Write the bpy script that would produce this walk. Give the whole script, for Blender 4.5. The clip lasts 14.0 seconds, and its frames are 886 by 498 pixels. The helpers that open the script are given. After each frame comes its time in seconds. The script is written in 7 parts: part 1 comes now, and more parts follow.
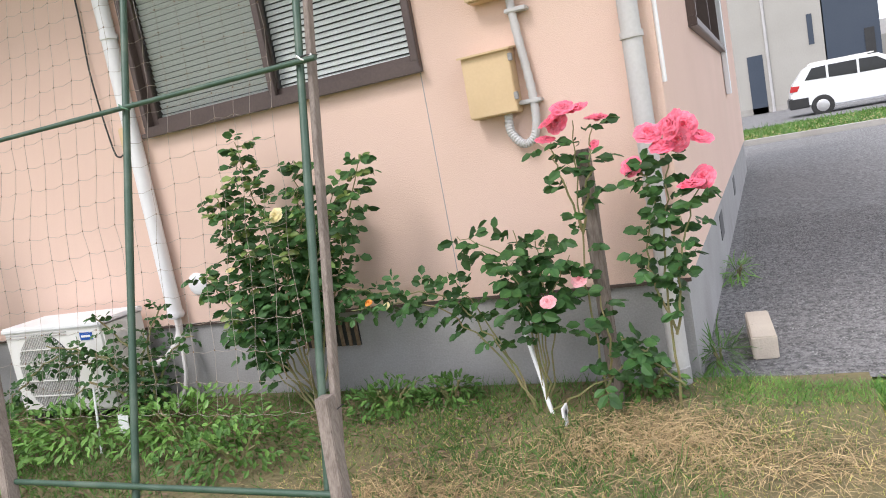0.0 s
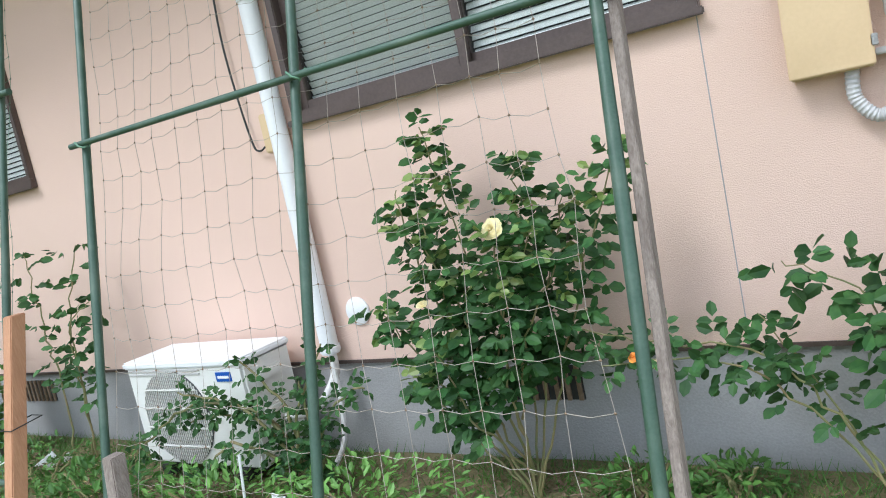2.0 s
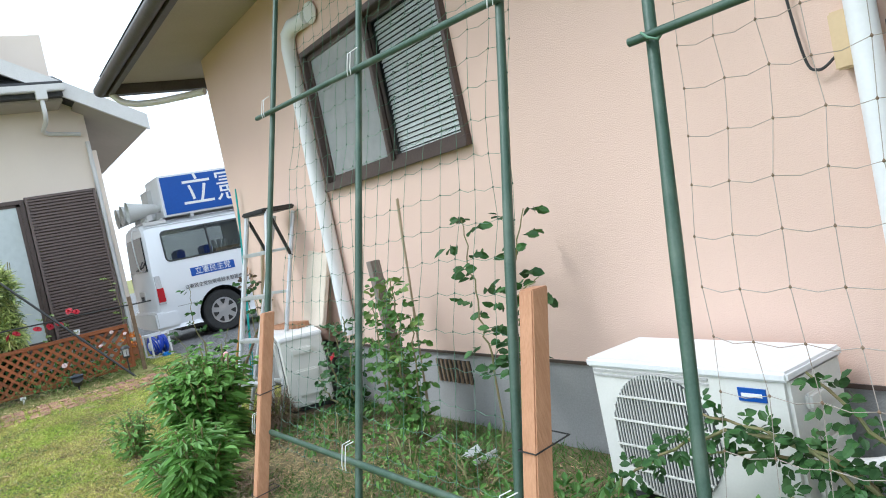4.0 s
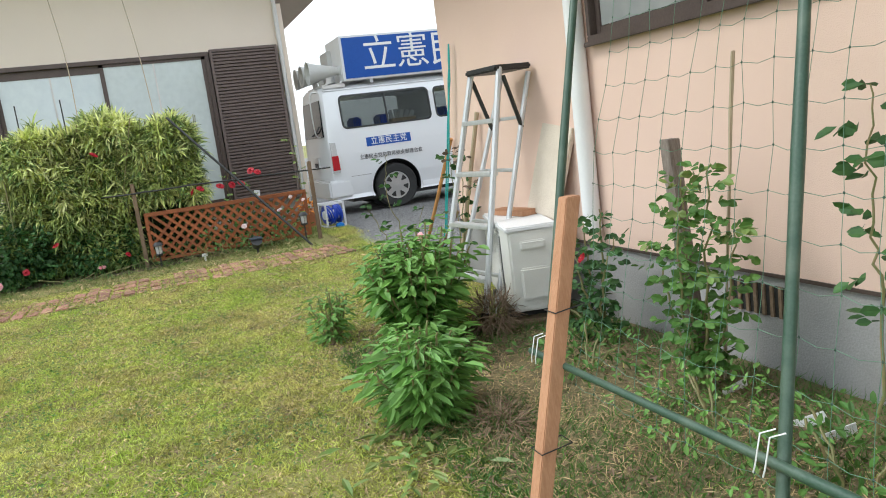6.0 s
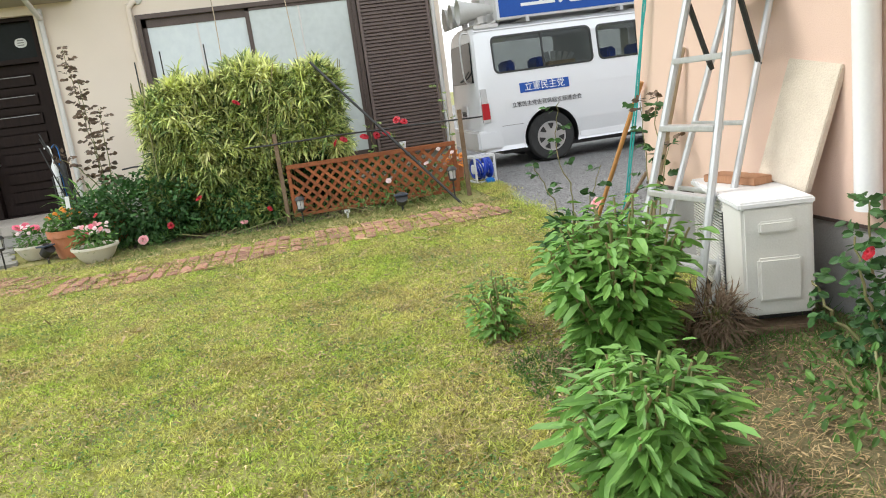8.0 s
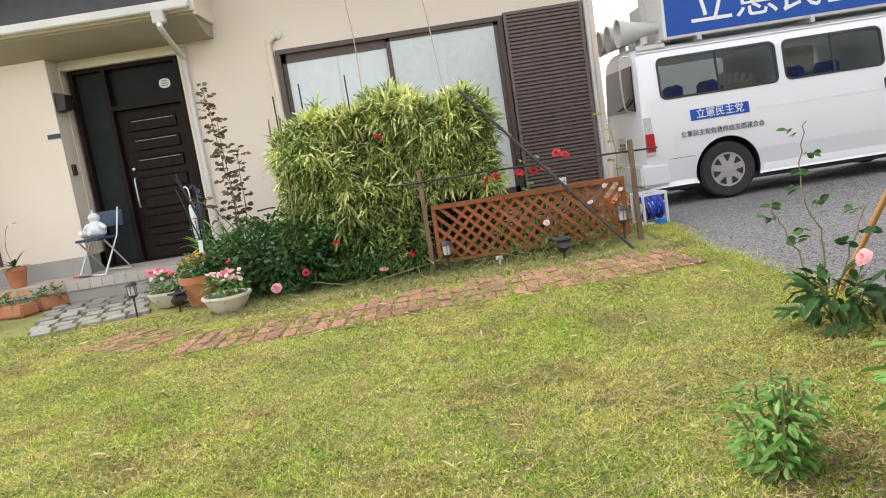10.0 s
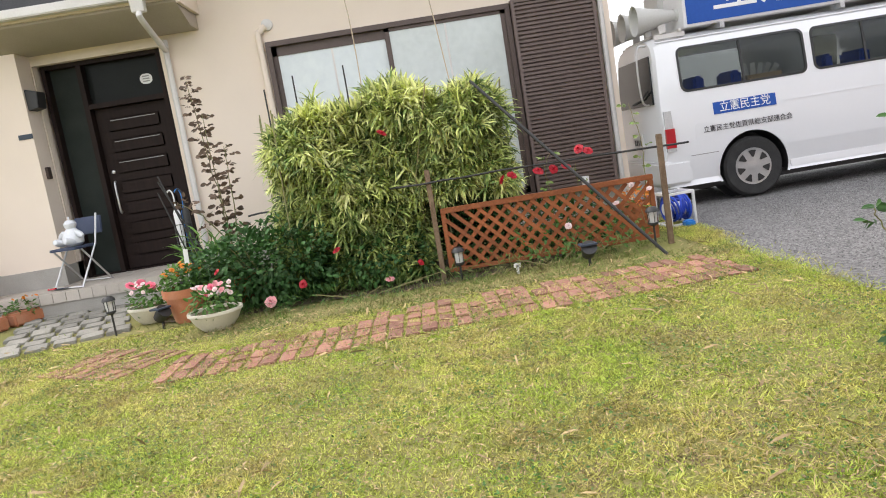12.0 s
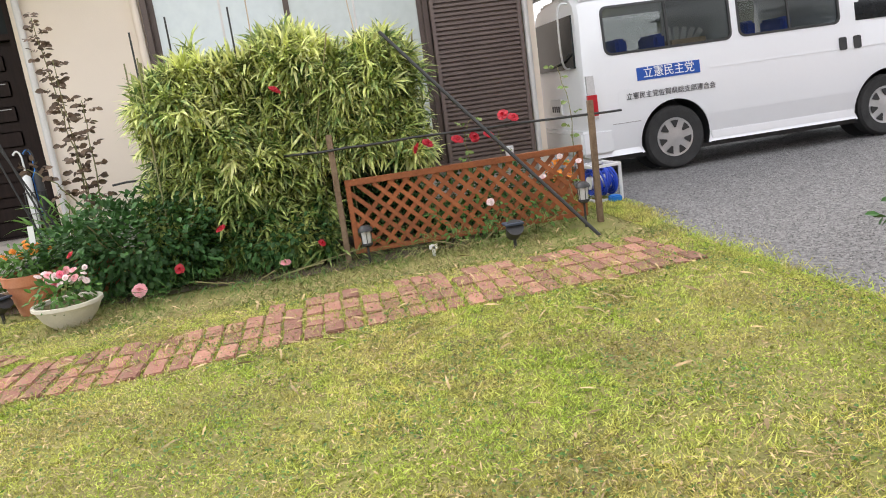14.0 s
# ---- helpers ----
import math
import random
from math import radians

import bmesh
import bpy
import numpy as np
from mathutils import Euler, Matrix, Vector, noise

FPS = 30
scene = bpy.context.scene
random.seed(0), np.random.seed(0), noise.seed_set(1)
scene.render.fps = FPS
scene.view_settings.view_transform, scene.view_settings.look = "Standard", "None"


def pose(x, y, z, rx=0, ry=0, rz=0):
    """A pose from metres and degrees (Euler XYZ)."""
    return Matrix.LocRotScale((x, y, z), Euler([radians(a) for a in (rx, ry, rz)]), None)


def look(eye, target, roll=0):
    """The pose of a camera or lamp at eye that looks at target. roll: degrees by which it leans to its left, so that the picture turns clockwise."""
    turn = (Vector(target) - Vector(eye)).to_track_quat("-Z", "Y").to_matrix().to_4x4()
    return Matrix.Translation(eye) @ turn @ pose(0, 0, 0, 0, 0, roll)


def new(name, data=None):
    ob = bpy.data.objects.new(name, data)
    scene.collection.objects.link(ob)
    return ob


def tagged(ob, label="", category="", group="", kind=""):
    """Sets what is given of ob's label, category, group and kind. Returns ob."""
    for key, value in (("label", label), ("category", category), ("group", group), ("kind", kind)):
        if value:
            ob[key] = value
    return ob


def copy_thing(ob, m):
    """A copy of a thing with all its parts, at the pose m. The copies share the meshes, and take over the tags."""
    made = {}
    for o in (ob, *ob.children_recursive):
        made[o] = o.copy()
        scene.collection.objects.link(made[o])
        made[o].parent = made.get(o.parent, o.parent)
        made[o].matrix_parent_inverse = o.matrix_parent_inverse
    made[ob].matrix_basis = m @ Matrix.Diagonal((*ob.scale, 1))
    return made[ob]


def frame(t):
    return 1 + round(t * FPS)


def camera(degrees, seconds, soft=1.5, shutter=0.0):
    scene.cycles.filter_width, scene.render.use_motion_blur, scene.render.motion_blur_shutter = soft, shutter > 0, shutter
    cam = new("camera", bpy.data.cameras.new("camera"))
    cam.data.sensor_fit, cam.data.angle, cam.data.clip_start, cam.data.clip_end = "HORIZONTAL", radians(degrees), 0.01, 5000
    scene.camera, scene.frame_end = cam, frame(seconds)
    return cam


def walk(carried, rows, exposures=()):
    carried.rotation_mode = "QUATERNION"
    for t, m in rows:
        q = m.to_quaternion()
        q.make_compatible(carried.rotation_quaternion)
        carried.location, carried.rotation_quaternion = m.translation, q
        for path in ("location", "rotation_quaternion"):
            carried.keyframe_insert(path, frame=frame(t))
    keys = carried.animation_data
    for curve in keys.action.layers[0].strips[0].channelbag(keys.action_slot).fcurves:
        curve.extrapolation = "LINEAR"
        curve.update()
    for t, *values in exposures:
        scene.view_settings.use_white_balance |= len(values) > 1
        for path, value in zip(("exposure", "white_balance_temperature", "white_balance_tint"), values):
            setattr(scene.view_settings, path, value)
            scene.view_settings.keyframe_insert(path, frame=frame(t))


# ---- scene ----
cam = camera(62.6, 14.0, soft=1.0)
PATH = [
    (0, (1.773, 2.158, 1.084), (0.93, 3.952, 0.818), -10.7),
    (0.5, (1.557, 2.375, 1.125), (0.748, 4.189, 0.884), -8.4),
    (1, (1.403, 2.577, 1.101), (0.548, 4.369, 0.866), -10.5),
    (1.5, (1.222, 2.765, 1.113), (0.253, 4.501, 0.894), -12.4),
    (2, (0.889, 2.772, 1.18), (-0.175, 4.447, 0.932), -12.1),
    (2.5, (0.617, 2.792, 1.201), (-0.653, 4.324, 1.004), -11.4),
    (3, (0.337, 2.911, 1.189), (-1.142, 4.25, 1.049), -13.9),
    (3.2, (0.235, 2.929, 1.193), (-1.326, 4.176, 1.083), -14.6),
    (5.3, (-1.069, 2.917, 1.16), (-2.832, 3.845, 0.987), -8.0),
    (5.5, (-1.186, 2.862, 1.175), (-2.968, 3.743, 0.958), -7.4),
    (6, (-1.374, 2.842, 1.17), (-3.217, 3.544, 0.838), -7.4),
    (6.5, (-1.628, 2.946, 1.143), (-3.486, 3.542, 0.704), -7.7),
    (7, (-1.832, 2.954, 1.128), (-3.708, 3.416, 0.612), -7.5),
    (7.5, (-2.059, 2.84, 1.198), (-3.961, 3.214, 0.706), -7.3),
    (8, (-2.305, 2.913, 1.171), (-4.233, 3.238, 0.751), -7.8),
    (8.5, (-2.633, 2.988, 1.1), (-4.602, 3.137, 0.785), -10.9),
    (9, (-2.891, 2.846, 1.118), (-4.869, 2.92, 0.835), -10.3),
    (9.2, (-3.003, 2.811, 1.129), (-4.982, 2.891, 0.853), -9.4),
    (11.3, (-3.772, 2.508, 1.161), (-5.751, 2.42, 0.884), -9.4),
    (11.5, (-3.824, 2.474, 1.17), (-5.803, 2.423, 0.89), -9.0),
    (12, (-4.035, 2.551, 1.14), (-6.016, 2.586, 0.866), -9.4),
    (12.5, (-4.296, 2.579, 1.153), (-6.28, 2.544, 0.91), -10.0),
    (13, (-4.477, 2.534, 1.151), (-6.459, 2.539, 0.881), -8.8),
    (13.5, (-4.664, 2.467, 1.177), (-6.628, 2.637, 0.836), -7.5),
    (14, (-4.84, 2.533, 1.155), (-6.775, 2.825, 0.74), -7.9),
]

EXPOSURES = [(0, 0.5, 6200, 15), (1.5, 0.55, 6000, 12), (2.5, 0.54, 5250, 3), (3.2, 0.53, 5450, 4), (5.3, 0.46, 5800, 5), (6.5, 0.38, 6200, 5), (7.0, 0.53, 6200, 5),
             (8, 0.64, 6400, 7), (9.2, 0.63, 6500, 10), (14, 0.68, 6500, 13)]
walk(cam, [(t, look(eye, target, roll)) for t, eye, target, roll in PATH], EXPOSURES)

# ---- world, sun, exposure ----
world = bpy.data.worlds.new("overcast")
scene.world = world
world.use_nodes = True
wn, wl = world.node_tree.nodes, world.node_tree.links
wn.clear()
SUN_EL, SUN_AZ = 52.0, 200.0
sky = wn.new("ShaderNodeTexSky")
sky.sky_type, sky.sun_disc = "NISHITA", False
sky.sun_elevation, sky.sun_rotation = radians(SUN_EL), radians(SUN_AZ)
sky.air_density, sky.dust_density = 1.0, 4.0
cloud_co = wn.new("ShaderNodeTexCoord")
cloud = wn.new("ShaderNodeTexNoise")
cloud.inputs["Scale"].default_value, cloud.inputs["Detail"].default_value = 2.2, 6.0
cramp = wn.new("ShaderNodeValToRGB")
cramp.color_ramp.elements[0].position, cramp.color_ramp.elements[0].color = 0.3, (7.6, 7.9, 8.3, 1)
cramp.color_ramp.elements[1].position, cramp.color_ramp.elements[1].color = 0.7, (10.6, 10.7, 10.8, 1)
wmix = wn.new("ShaderNodeMixRGB")
wmix.inputs[0].default_value = 0.86
wbg = wn.new("ShaderNodeBackground")
wbg.inputs["Strength"].default_value = 0.14
wout = wn.new("ShaderNodeOutputWorld")
wl.new(cloud_co.outputs["Generated"], cloud.inputs["Vector"])
wl.new(cloud.outputs["Fac"], cramp.inputs["Fac"])
wl.new(sky.outputs["Color"], wmix.inputs[1])
wl.new(cramp.outputs["Color"], wmix.inputs[2])
wl.new(wmix.outputs["Color"], wbg.inputs["Color"])
wl.new(wbg.outputs["Background"], wout.inputs["Surface"])
sun = new("sun", bpy.data.lights.new("sun", "SUN"))
sun.data.energy, sun.data.angle, sun.data.color = 1.5, radians(20), (1.0, 0.96, 0.9)
sun.matrix_basis = pose(0, 0, 20, 90 - SUN_EL, 0, 180 - SUN_AZ)


# ---- materials ----
def mat(name, base, rough=0.7, second=None, scale=6.0, fine=60.0, bump=0.2, metal=0.0, spread=0.5, island=0.0, piece=0.0,
        stretch=(1, 1, 1), stain=None, stain_scale=1.3, stain_amount=0.35, coat=0.0, spec=0.5, through_light=0.0, coords="Object"):
    """A surface with two colours mixed by coarse and fine noise, fine relief, stains and variation from piece to piece."""
    m = bpy.data.materials.new(name)
    m.use_nodes = True
    nt = m.node_tree
    n, l = nt.nodes, nt.links
    b = n["Principled BSDF"]
    second = second or tuple(c * 0.82 for c in base)
    co = n.new("ShaderNodeTexCoord")
    mp = n.new("ShaderNodeMapping")
    mp.inputs["Scale"].default_value = stretch
    l.new(co.outputs[coords], mp.inputs["Vector"])
    big, small = n.new("ShaderNodeTexNoise"), n.new("ShaderNodeTexNoise")
    big.inputs["Scale"].default_value, big.inputs["Detail"].default_value = scale, 5.0
    small.inputs["Scale"].default_value, small.inputs["Detail"].default_value = fine, 4.0
    for t in (big, small):
        l.new(mp.outputs["Vector"], t.inputs["Vector"])
    add = n.new("ShaderNodeMath")
    add.operation = "ADD"
    l.new(big.outputs["Fac"], add.inputs[0])
    l.new(small.outputs["Fac"], add.inputs[1])
    ramp = n.new("ShaderNodeMapRange")
    ramp.inputs["From Min"].default_value, ramp.inputs["From Max"].default_value = 1.0 - spread / 2, 1.0 + spread / 2
    l.new(add.outputs[0], ramp.inputs["Value"])
    mix = n.new("ShaderNodeMixRGB")
    mix.inputs[1].default_value, mix.inputs[2].default_value = (*base, 1), (*second, 1)
    l.new(ramp.outputs["Result"], mix.inputs[0])
    col = mix.outputs["Color"]
    if stain:
        sn = n.new("ShaderNodeTexNoise")
        sn.inputs["Scale"].default_value, sn.inputs["Detail"].default_value = stain_scale, 7.0
        l.new(co.outputs[coords], sn.inputs["Vector"])
        sr = n.new("ShaderNodeMapRange")
        sr.inputs["From Min"].default_value, sr.inputs["From Max"].default_value = 0.48, 0.72
        sr.inputs["To Max"].default_value = stain_amount
        l.new(sn.outputs["Fac"], sr.inputs["Value"])
        sm = n.new("ShaderNodeMixRGB")
        sm.inputs[2].default_value = (*stain, 1)
        l.new(sr.outputs["Result"], sm.inputs[0])
        l.new(col, sm.inputs[1])
        col = sm.outputs["Color"]
    for amount, kind in ((island, "i"), (piece, "p")):
        if amount:
            src = n.new("ShaderNodeNewGeometry").outputs["Random Per Island"] if kind == "i" else n.new("ShaderNodeObjectInfo").outputs["Random"]
            vr = n.new("ShaderNodeMapRange")
            vr.inputs["To Min"].default_value, vr.inputs["To Max"].default_value = 1 - amount, 1 + amount
            l.new(src, vr.inputs["Value"])
            hs = n.new("ShaderNodeHueSaturation")
            l.new(vr.outputs["Result"], hs.inputs["Value"])
            l.new(col, hs.inputs["Color"])
            col = hs.outputs["Color"]
    l.new(col, b.inputs["Base Color"])
    b.inputs["Roughness"].default_value, b.inputs["Metallic"].default_value = rough, metal
    b.inputs["Coat Weight"].default_value, b.inputs["Specular IOR Level"].default_value = coat, spec
    if bump:
        bp = n.new("ShaderNodeBump")
        bp.inputs["Strength"].default_value, bp.inputs["Distance"].default_value = bump, 0.01
        l.new(small.outputs["Fac"], bp.inputs["Height"])
        l.new(bp.outputs["Normal"], b.inputs["Normal"])
    if through_light:
        tr, ms = n.new("ShaderNodeBsdfTranslucent"), n.new("ShaderNodeMixShader")
        l.new(col, tr.inputs["Color"])
        ms.inputs[0].default_value = through_light
        l.new(b.outputs["BSDF"], ms.inputs[1])
        l.new(tr.outputs["BSDF"], ms.inputs[2])
        l.new(ms.outputs["Shader"], n["Material Output"].inputs["Surface"])
    return m


def glass_mat(name, tint, clear, rough=0.03):
    """A tinted pane: a see-through share and a glossy dielectric share."""
    m = bpy.data.materials.new(name)
    m.use_nodes = True
    n, l = m.node_tree.nodes, m.node_tree.links
    b = n["Principled BSDF"]
    b.inputs["Base Color"].default_value = (*tint, 1)
    b.inputs["Roughness"].default_value = rough
    tr, ms = n.new("ShaderNodeBsdfTransparent"), n.new("ShaderNodeMixShader")
    tr.inputs["Color"].default_value = (0.94, 0.96, 0.95, 1)
    ms.inputs[0].default_value = clear
    l.new(b.outputs["BSDF"], ms.inputs[1])
    l.new(tr.outputs["BSDF"], ms.inputs[2])
    l.new(ms.outputs["Shader"], n["Material Output"].inputs["Surface"])
    return m


M = {}
M["peach"] = mat("peach_render", (0.735, 0.54, 0.447), 0.88, (0.69, 0.5, 0.41), 1.2, 260, 0.35, stain=(0.62, 0.47, 0.37), stain_scale=0.9, stain_amount=0.3)
M["cream"] = mat("cream_render", (0.83, 0.72, 0.62), 0.88, (0.79, 0.685, 0.585), 1.2, 220, 0.3, stain=(0.66, 0.56, 0.46), stain_scale=0.8, stain_amount=0.25)
M["plinth"] = mat("grey_plinth_mortar", (0.36, 0.355, 0.35), 0.9, (0.30, 0.295, 0.29), 1.8, 120, 0.3, stain=(0.2, 0.19, 0.17), stain_scale=2.2, stain_amount=0.4)
M["concrete"] = mat("concrete", (0.42, 0.40, 0.37), 0.9, (0.33, 0.32, 0.29), 3, 90, 0.5, stain=(0.2, 0.18, 0.15))
M["block"] = mat("pale_concrete_block", (0.66, 0.58, 0.48), 0.9, (0.58, 0.5, 0.41), 9, 120, 0.5)
M["asphalt"] = mat("asphalt", (0.075, 0.074, 0.076), 0.9, (0.29, 0.284, 0.28), 38.0, 150, 1.0, spread=0.4, stain=(0.2, 0.19, 0.18), stain_scale=0.5, stain_amount=0.15)
M["grit"] = mat("asphalt_grit", (0.30, 0.29, 0.285), 0.9, (0.17, 0.17, 0.17), 8, 80, 0.2, island=0.6)
M["dark_brown_ground"] = mat("dark_brown_ground", (0.07, 0.05, 0.032), 0.95, (0.13, 0.095, 0.06), 7, 60, 1.0, spread=0.5)
M["soil"] = mat("soil_and_thatch", (0.19, 0.21, 0.05), 0.95, (0.25, 0.22, 0.075), 1.1, 60, 1.0, spread=0.6, stain=(0.17, 0.14, 0.065), stain_scale=3.2, stain_amount=0.6)
M["bed_soil"] = mat("bed_soil", (0.12, 0.10, 0.05), 0.95, (0.2, 0.17, 0.08), 5, 50, 1.0, spread=0.6)
M["grass"] = mat("lawn_grass", (0.40, 0.50, 0.085), 0.8, (0.62, 0.59, 0.18), 1.3, 7.0, 0.0, spread=0.36, island=0.55, through_light=0.3, stain=(0.31, 0.23, 0.10), stain_scale=2.6, stain_amount=0.7)
# darker copy of the lawn grass, the shade by the path is in its colour
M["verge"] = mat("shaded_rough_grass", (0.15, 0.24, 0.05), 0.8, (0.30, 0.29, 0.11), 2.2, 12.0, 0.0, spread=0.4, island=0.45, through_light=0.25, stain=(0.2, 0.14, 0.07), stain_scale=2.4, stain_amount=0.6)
M["hay"] = mat("cut_dry_grass", (0.33, 0.23, 0.11), 0.85, (0.48, 0.36, 0.19), 8, 60, 0.0, island=0.45)
M["weed"] = mat("weed_leaf", (0.06, 0.16, 0.028), 0.6, (0.12, 0.235, 0.045), 5, 30, 0.0, island=0.3, through_light=0.25)
M["weed_pale"] = mat("pale_weed_leaf", (0.135, 0.30, 0.06), 0.5, (0.21, 0.385, 0.085), 5, 30, 0.0, island=0.25, through_light=0.25)
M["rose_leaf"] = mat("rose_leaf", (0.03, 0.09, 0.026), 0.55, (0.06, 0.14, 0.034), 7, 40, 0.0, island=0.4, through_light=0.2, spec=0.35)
M["young_leaf"] = mat("young_rose_leaf", (0.15, 0.28, 0.06), 0.45, (0.24, 0.29, 0.085), 7, 40, 0.0, island=0.3, through_light=0.25)
M["bronze_leaf"] = mat("bronze_rose_leaf", (0.11, 0.075, 0.05), 0.5, (0.16, 0.10, 0.06), 7, 40, 0.0, island=0.3, through_light=0.2)
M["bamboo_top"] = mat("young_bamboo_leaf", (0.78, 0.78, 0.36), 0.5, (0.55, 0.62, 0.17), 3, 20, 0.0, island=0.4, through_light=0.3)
M["bamboo"] = mat("bamboo_leaf", (0.07, 0.14, 0.026), 0.5, (0.46, 0.52, 0.16), 6.0, 25, 0.0, spread=0.35, island=0.5, through_light=0.25)
M["cane"] = mat("green_cane", (0.17, 0.2, 0.07), 0.6, (0.25, 0.19, 0.09), 12, 60, 0.2)
M["bark"] = mat("brown_bark", (0.16, 0.105, 0.065), 0.85, (0.24, 0.17, 0.11), 12, 60, 0.4)
M["pink"] = mat("pink_petal", (0.88, 0.15, 0.25), 0.6, (0.9, 0.27, 0.37), 20, 80, 0.0, island=0.15, through_light=0.25)
M["light_pink"] = mat("pale_pink_petal", (0.88, 0.38, 0.42), 0.55, (0.9, 0.5, 0.52), 20, 80, 0.0, island=0.12, through_light=0.25)
M["red"] = mat("red_petal", (0.55, 0.012, 0.03), 0.5, (0.4, 0.006, 0.02), 20, 80, 0.0, island=0.2, through_light=0.2)
M["yellow"] = mat("yellow_petal", (0.85, 0.73, 0.34), 0.55, (0.88, 0.8, 0.5), 20, 80, 0.0, island=0.1, through_light=0.25)
M["orange"] = mat("orange_petal", (0.8, 0.25, 0.03), 0.55, (0.85, 0.36, 0.05), 20, 80, 0.0, island=0.2, through_light=0.2)
M["white_petal"] = mat("white_petal", (0.82, 0.74, 0.7), 0.55, (0.86, 0.6, 0.62), 20, 80, 0.0, island=0.1, through_light=0.2)
M["green_pole"] = mat("green_coated_pole", (0.032, 0.07, 0.045), 0.45, (0.045, 0.09, 0.06), 14, 160, 0.15, stain=(0.16, 0.2, 0.15), stain_scale=9, stain_amount=0.4)
M["net"] = mat("green_net_cord", (0.10, 0.22, 0.14), 0.6, (0.14, 0.26, 0.17), 8, 60, 0.0)
M["net_dark"] = mat("weathered_net_cord", (0.36, 0.31, 0.26), 0.6, (0.44, 0.38, 0.33), 8, 60, 0.0)
M["grey_wood"] = mat("weathered_grey_wood", (0.16, 0.125, 0.105), 0.85, (0.28, 0.235, 0.20), 9, 40, 0.5, stretch=(6, 6, 0.7), stain=(0.1, 0.08, 0.07), stain_scale=4)
M["stake_wood"] = mat("red_cedar_stake", (0.40, 0.20, 0.105), 0.75, (0.49, 0.26, 0.145), 9, 40, 0.3, stretch=(6, 6, 0.6), stain=(0.3, 0.13, 0.07), stain_scale=3)
M["pale_wood"] = mat("pale_wood", (0.58, 0.43, 0.28), 0.75, (0.48, 0.35, 0.22), 8, 40, 0.25, stretch=(6, 6, 0.6))
M["lattice"] = mat("brown_stained_wood", (0.34, 0.11, 0.035), 0.65, (0.25, 0.075, 0.025), 8, 50, 0.3, piece=0.2)
M["white_plastic"] = mat("white_plastic", (0.80, 0.80, 0.80), 0.45, (0.76, 0.76, 0.77), 5, 90, 0.08, stain=(0.58, 0.55, 0.5), stain_scale=2.0, stain_amount=0.25)
M["pipe_grey"] = mat("grey_pvc", (0.52, 0.51, 0.50), 0.5, (0.47, 0.46, 0.45), 5, 90, 0.08, stain=(0.36, 0.33, 0.3), stain_amount=0.3)
M["ac_white"] = mat("ivory_painted_steel", (0.74, 0.73, 0.69), 0.5, (0.70, 0.69, 0.65), 4, 120, 0.08, stain=(0.5, 0.47, 0.4), stain_scale=3, stain_amount=0.3)
M["grille"] = mat("dark_grille", (0.07, 0.072, 0.075), 0.6, (0.1, 0.1, 0.1), 8, 60, 0.1)
M["box_yellow"] = mat("yellowed_steel_box", (0.66, 0.49, 0.29), 0.55, (0.62, 0.455, 0.265), 5, 90, 0.03, stain=(0.42, 0.3, 0.16), stain_scale=4, stain_amount=0.3)
M["frame_brown"] = mat("bronze_aluminium", (0.085, 0.062, 0.055), 0.4, (0.11, 0.08, 0.07), 6, 90, 0.1, metal=0.3)
M["blind"] = mat("white_blind_slat", (0.86, 0.86, 0.85), 0.5, (0.82, 0.82, 0.81), 6, 60, 0.05)
M["frost"] = mat("frosted_curtained_pane", (0.70, 0.76, 0.77), 0.22, (0.64, 0.70, 0.72), 1.5, 12, 0.05, coat=0.6)
M["frost_dim"] = mat("dim_frosted_pane", (0.60, 0.65, 0.64), 0.22, (0.54, 0.59, 0.58), 1.5, 12, 0.05, coat=0.6)
M["frost_grey"] = mat("grey_frosted_pane", (0.27, 0.28, 0.28), 0.25, (0.31, 0.32, 0.32), 1.5, 12, 0.05, coat=0.5)
M["pane"] = glass_mat("window_glass", (0.02, 0.025, 0.025), 0.9)
M["car_glass"] = glass_mat("tinted_car_glass", (0.012, 0.016, 0.016), 0.6)
M["side_glass"] = mat("dark_patterned_glass", (0.018, 0.024, 0.021), 0.5, (0.03, 0.037, 0.033), 3, 90, 0.3, spec=0.15)
M["door_glass"] = mat("dark_door_glass", (0.010, 0.012, 0.011), 0.35, (0.014, 0.017, 0.016), 3, 60, 0.1, spec=0.12)
M["black_glass"] = mat("black_glass", (0.012, 0.014, 0.015), 0.06, (0.018, 0.02, 0.021), 3, 30, 0.0)
# dark grey of the added backing sheets, stands in for unlit rooms
M["dark_room"] = mat("dark_room_backing", (0.10, 0.10, 0.10), 0.9, (0.07, 0.07, 0.07), 3, 30, 0.0)
M["shutter"] = mat("brown_shutter", (0.135, 0.1, 0.09), 0.55, (0.165, 0.122, 0.11), 5, 60, 0.1)
M["door"] = mat("dark_brown_door", (0.014, 0.009, 0.008), 0.55, (0.024, 0.014, 0.012), 7, 60, 0.15, spec=0.15, stretch=(5, 5, 0.6))
M["tile_roof"] = mat("dark_slate_roof", (0.035, 0.035, 0.038), 0.7, (0.055, 0.055, 0.058), 4, 60, 0.4)
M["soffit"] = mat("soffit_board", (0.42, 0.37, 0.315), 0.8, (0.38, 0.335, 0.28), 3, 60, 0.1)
M["fascia"] = mat("dark_fascia", (0.07, 0.06, 0.055), 0.5, (0.1, 0.085, 0.08), 5, 60, 0.1)
M["gutter"] = mat("light_gutter", (0.70, 0.68, 0.66), 0.45, (0.64, 0.62, 0.6), 5, 60, 0.08, stain=(0.45, 0.42, 0.4), stain_amount=0.3)
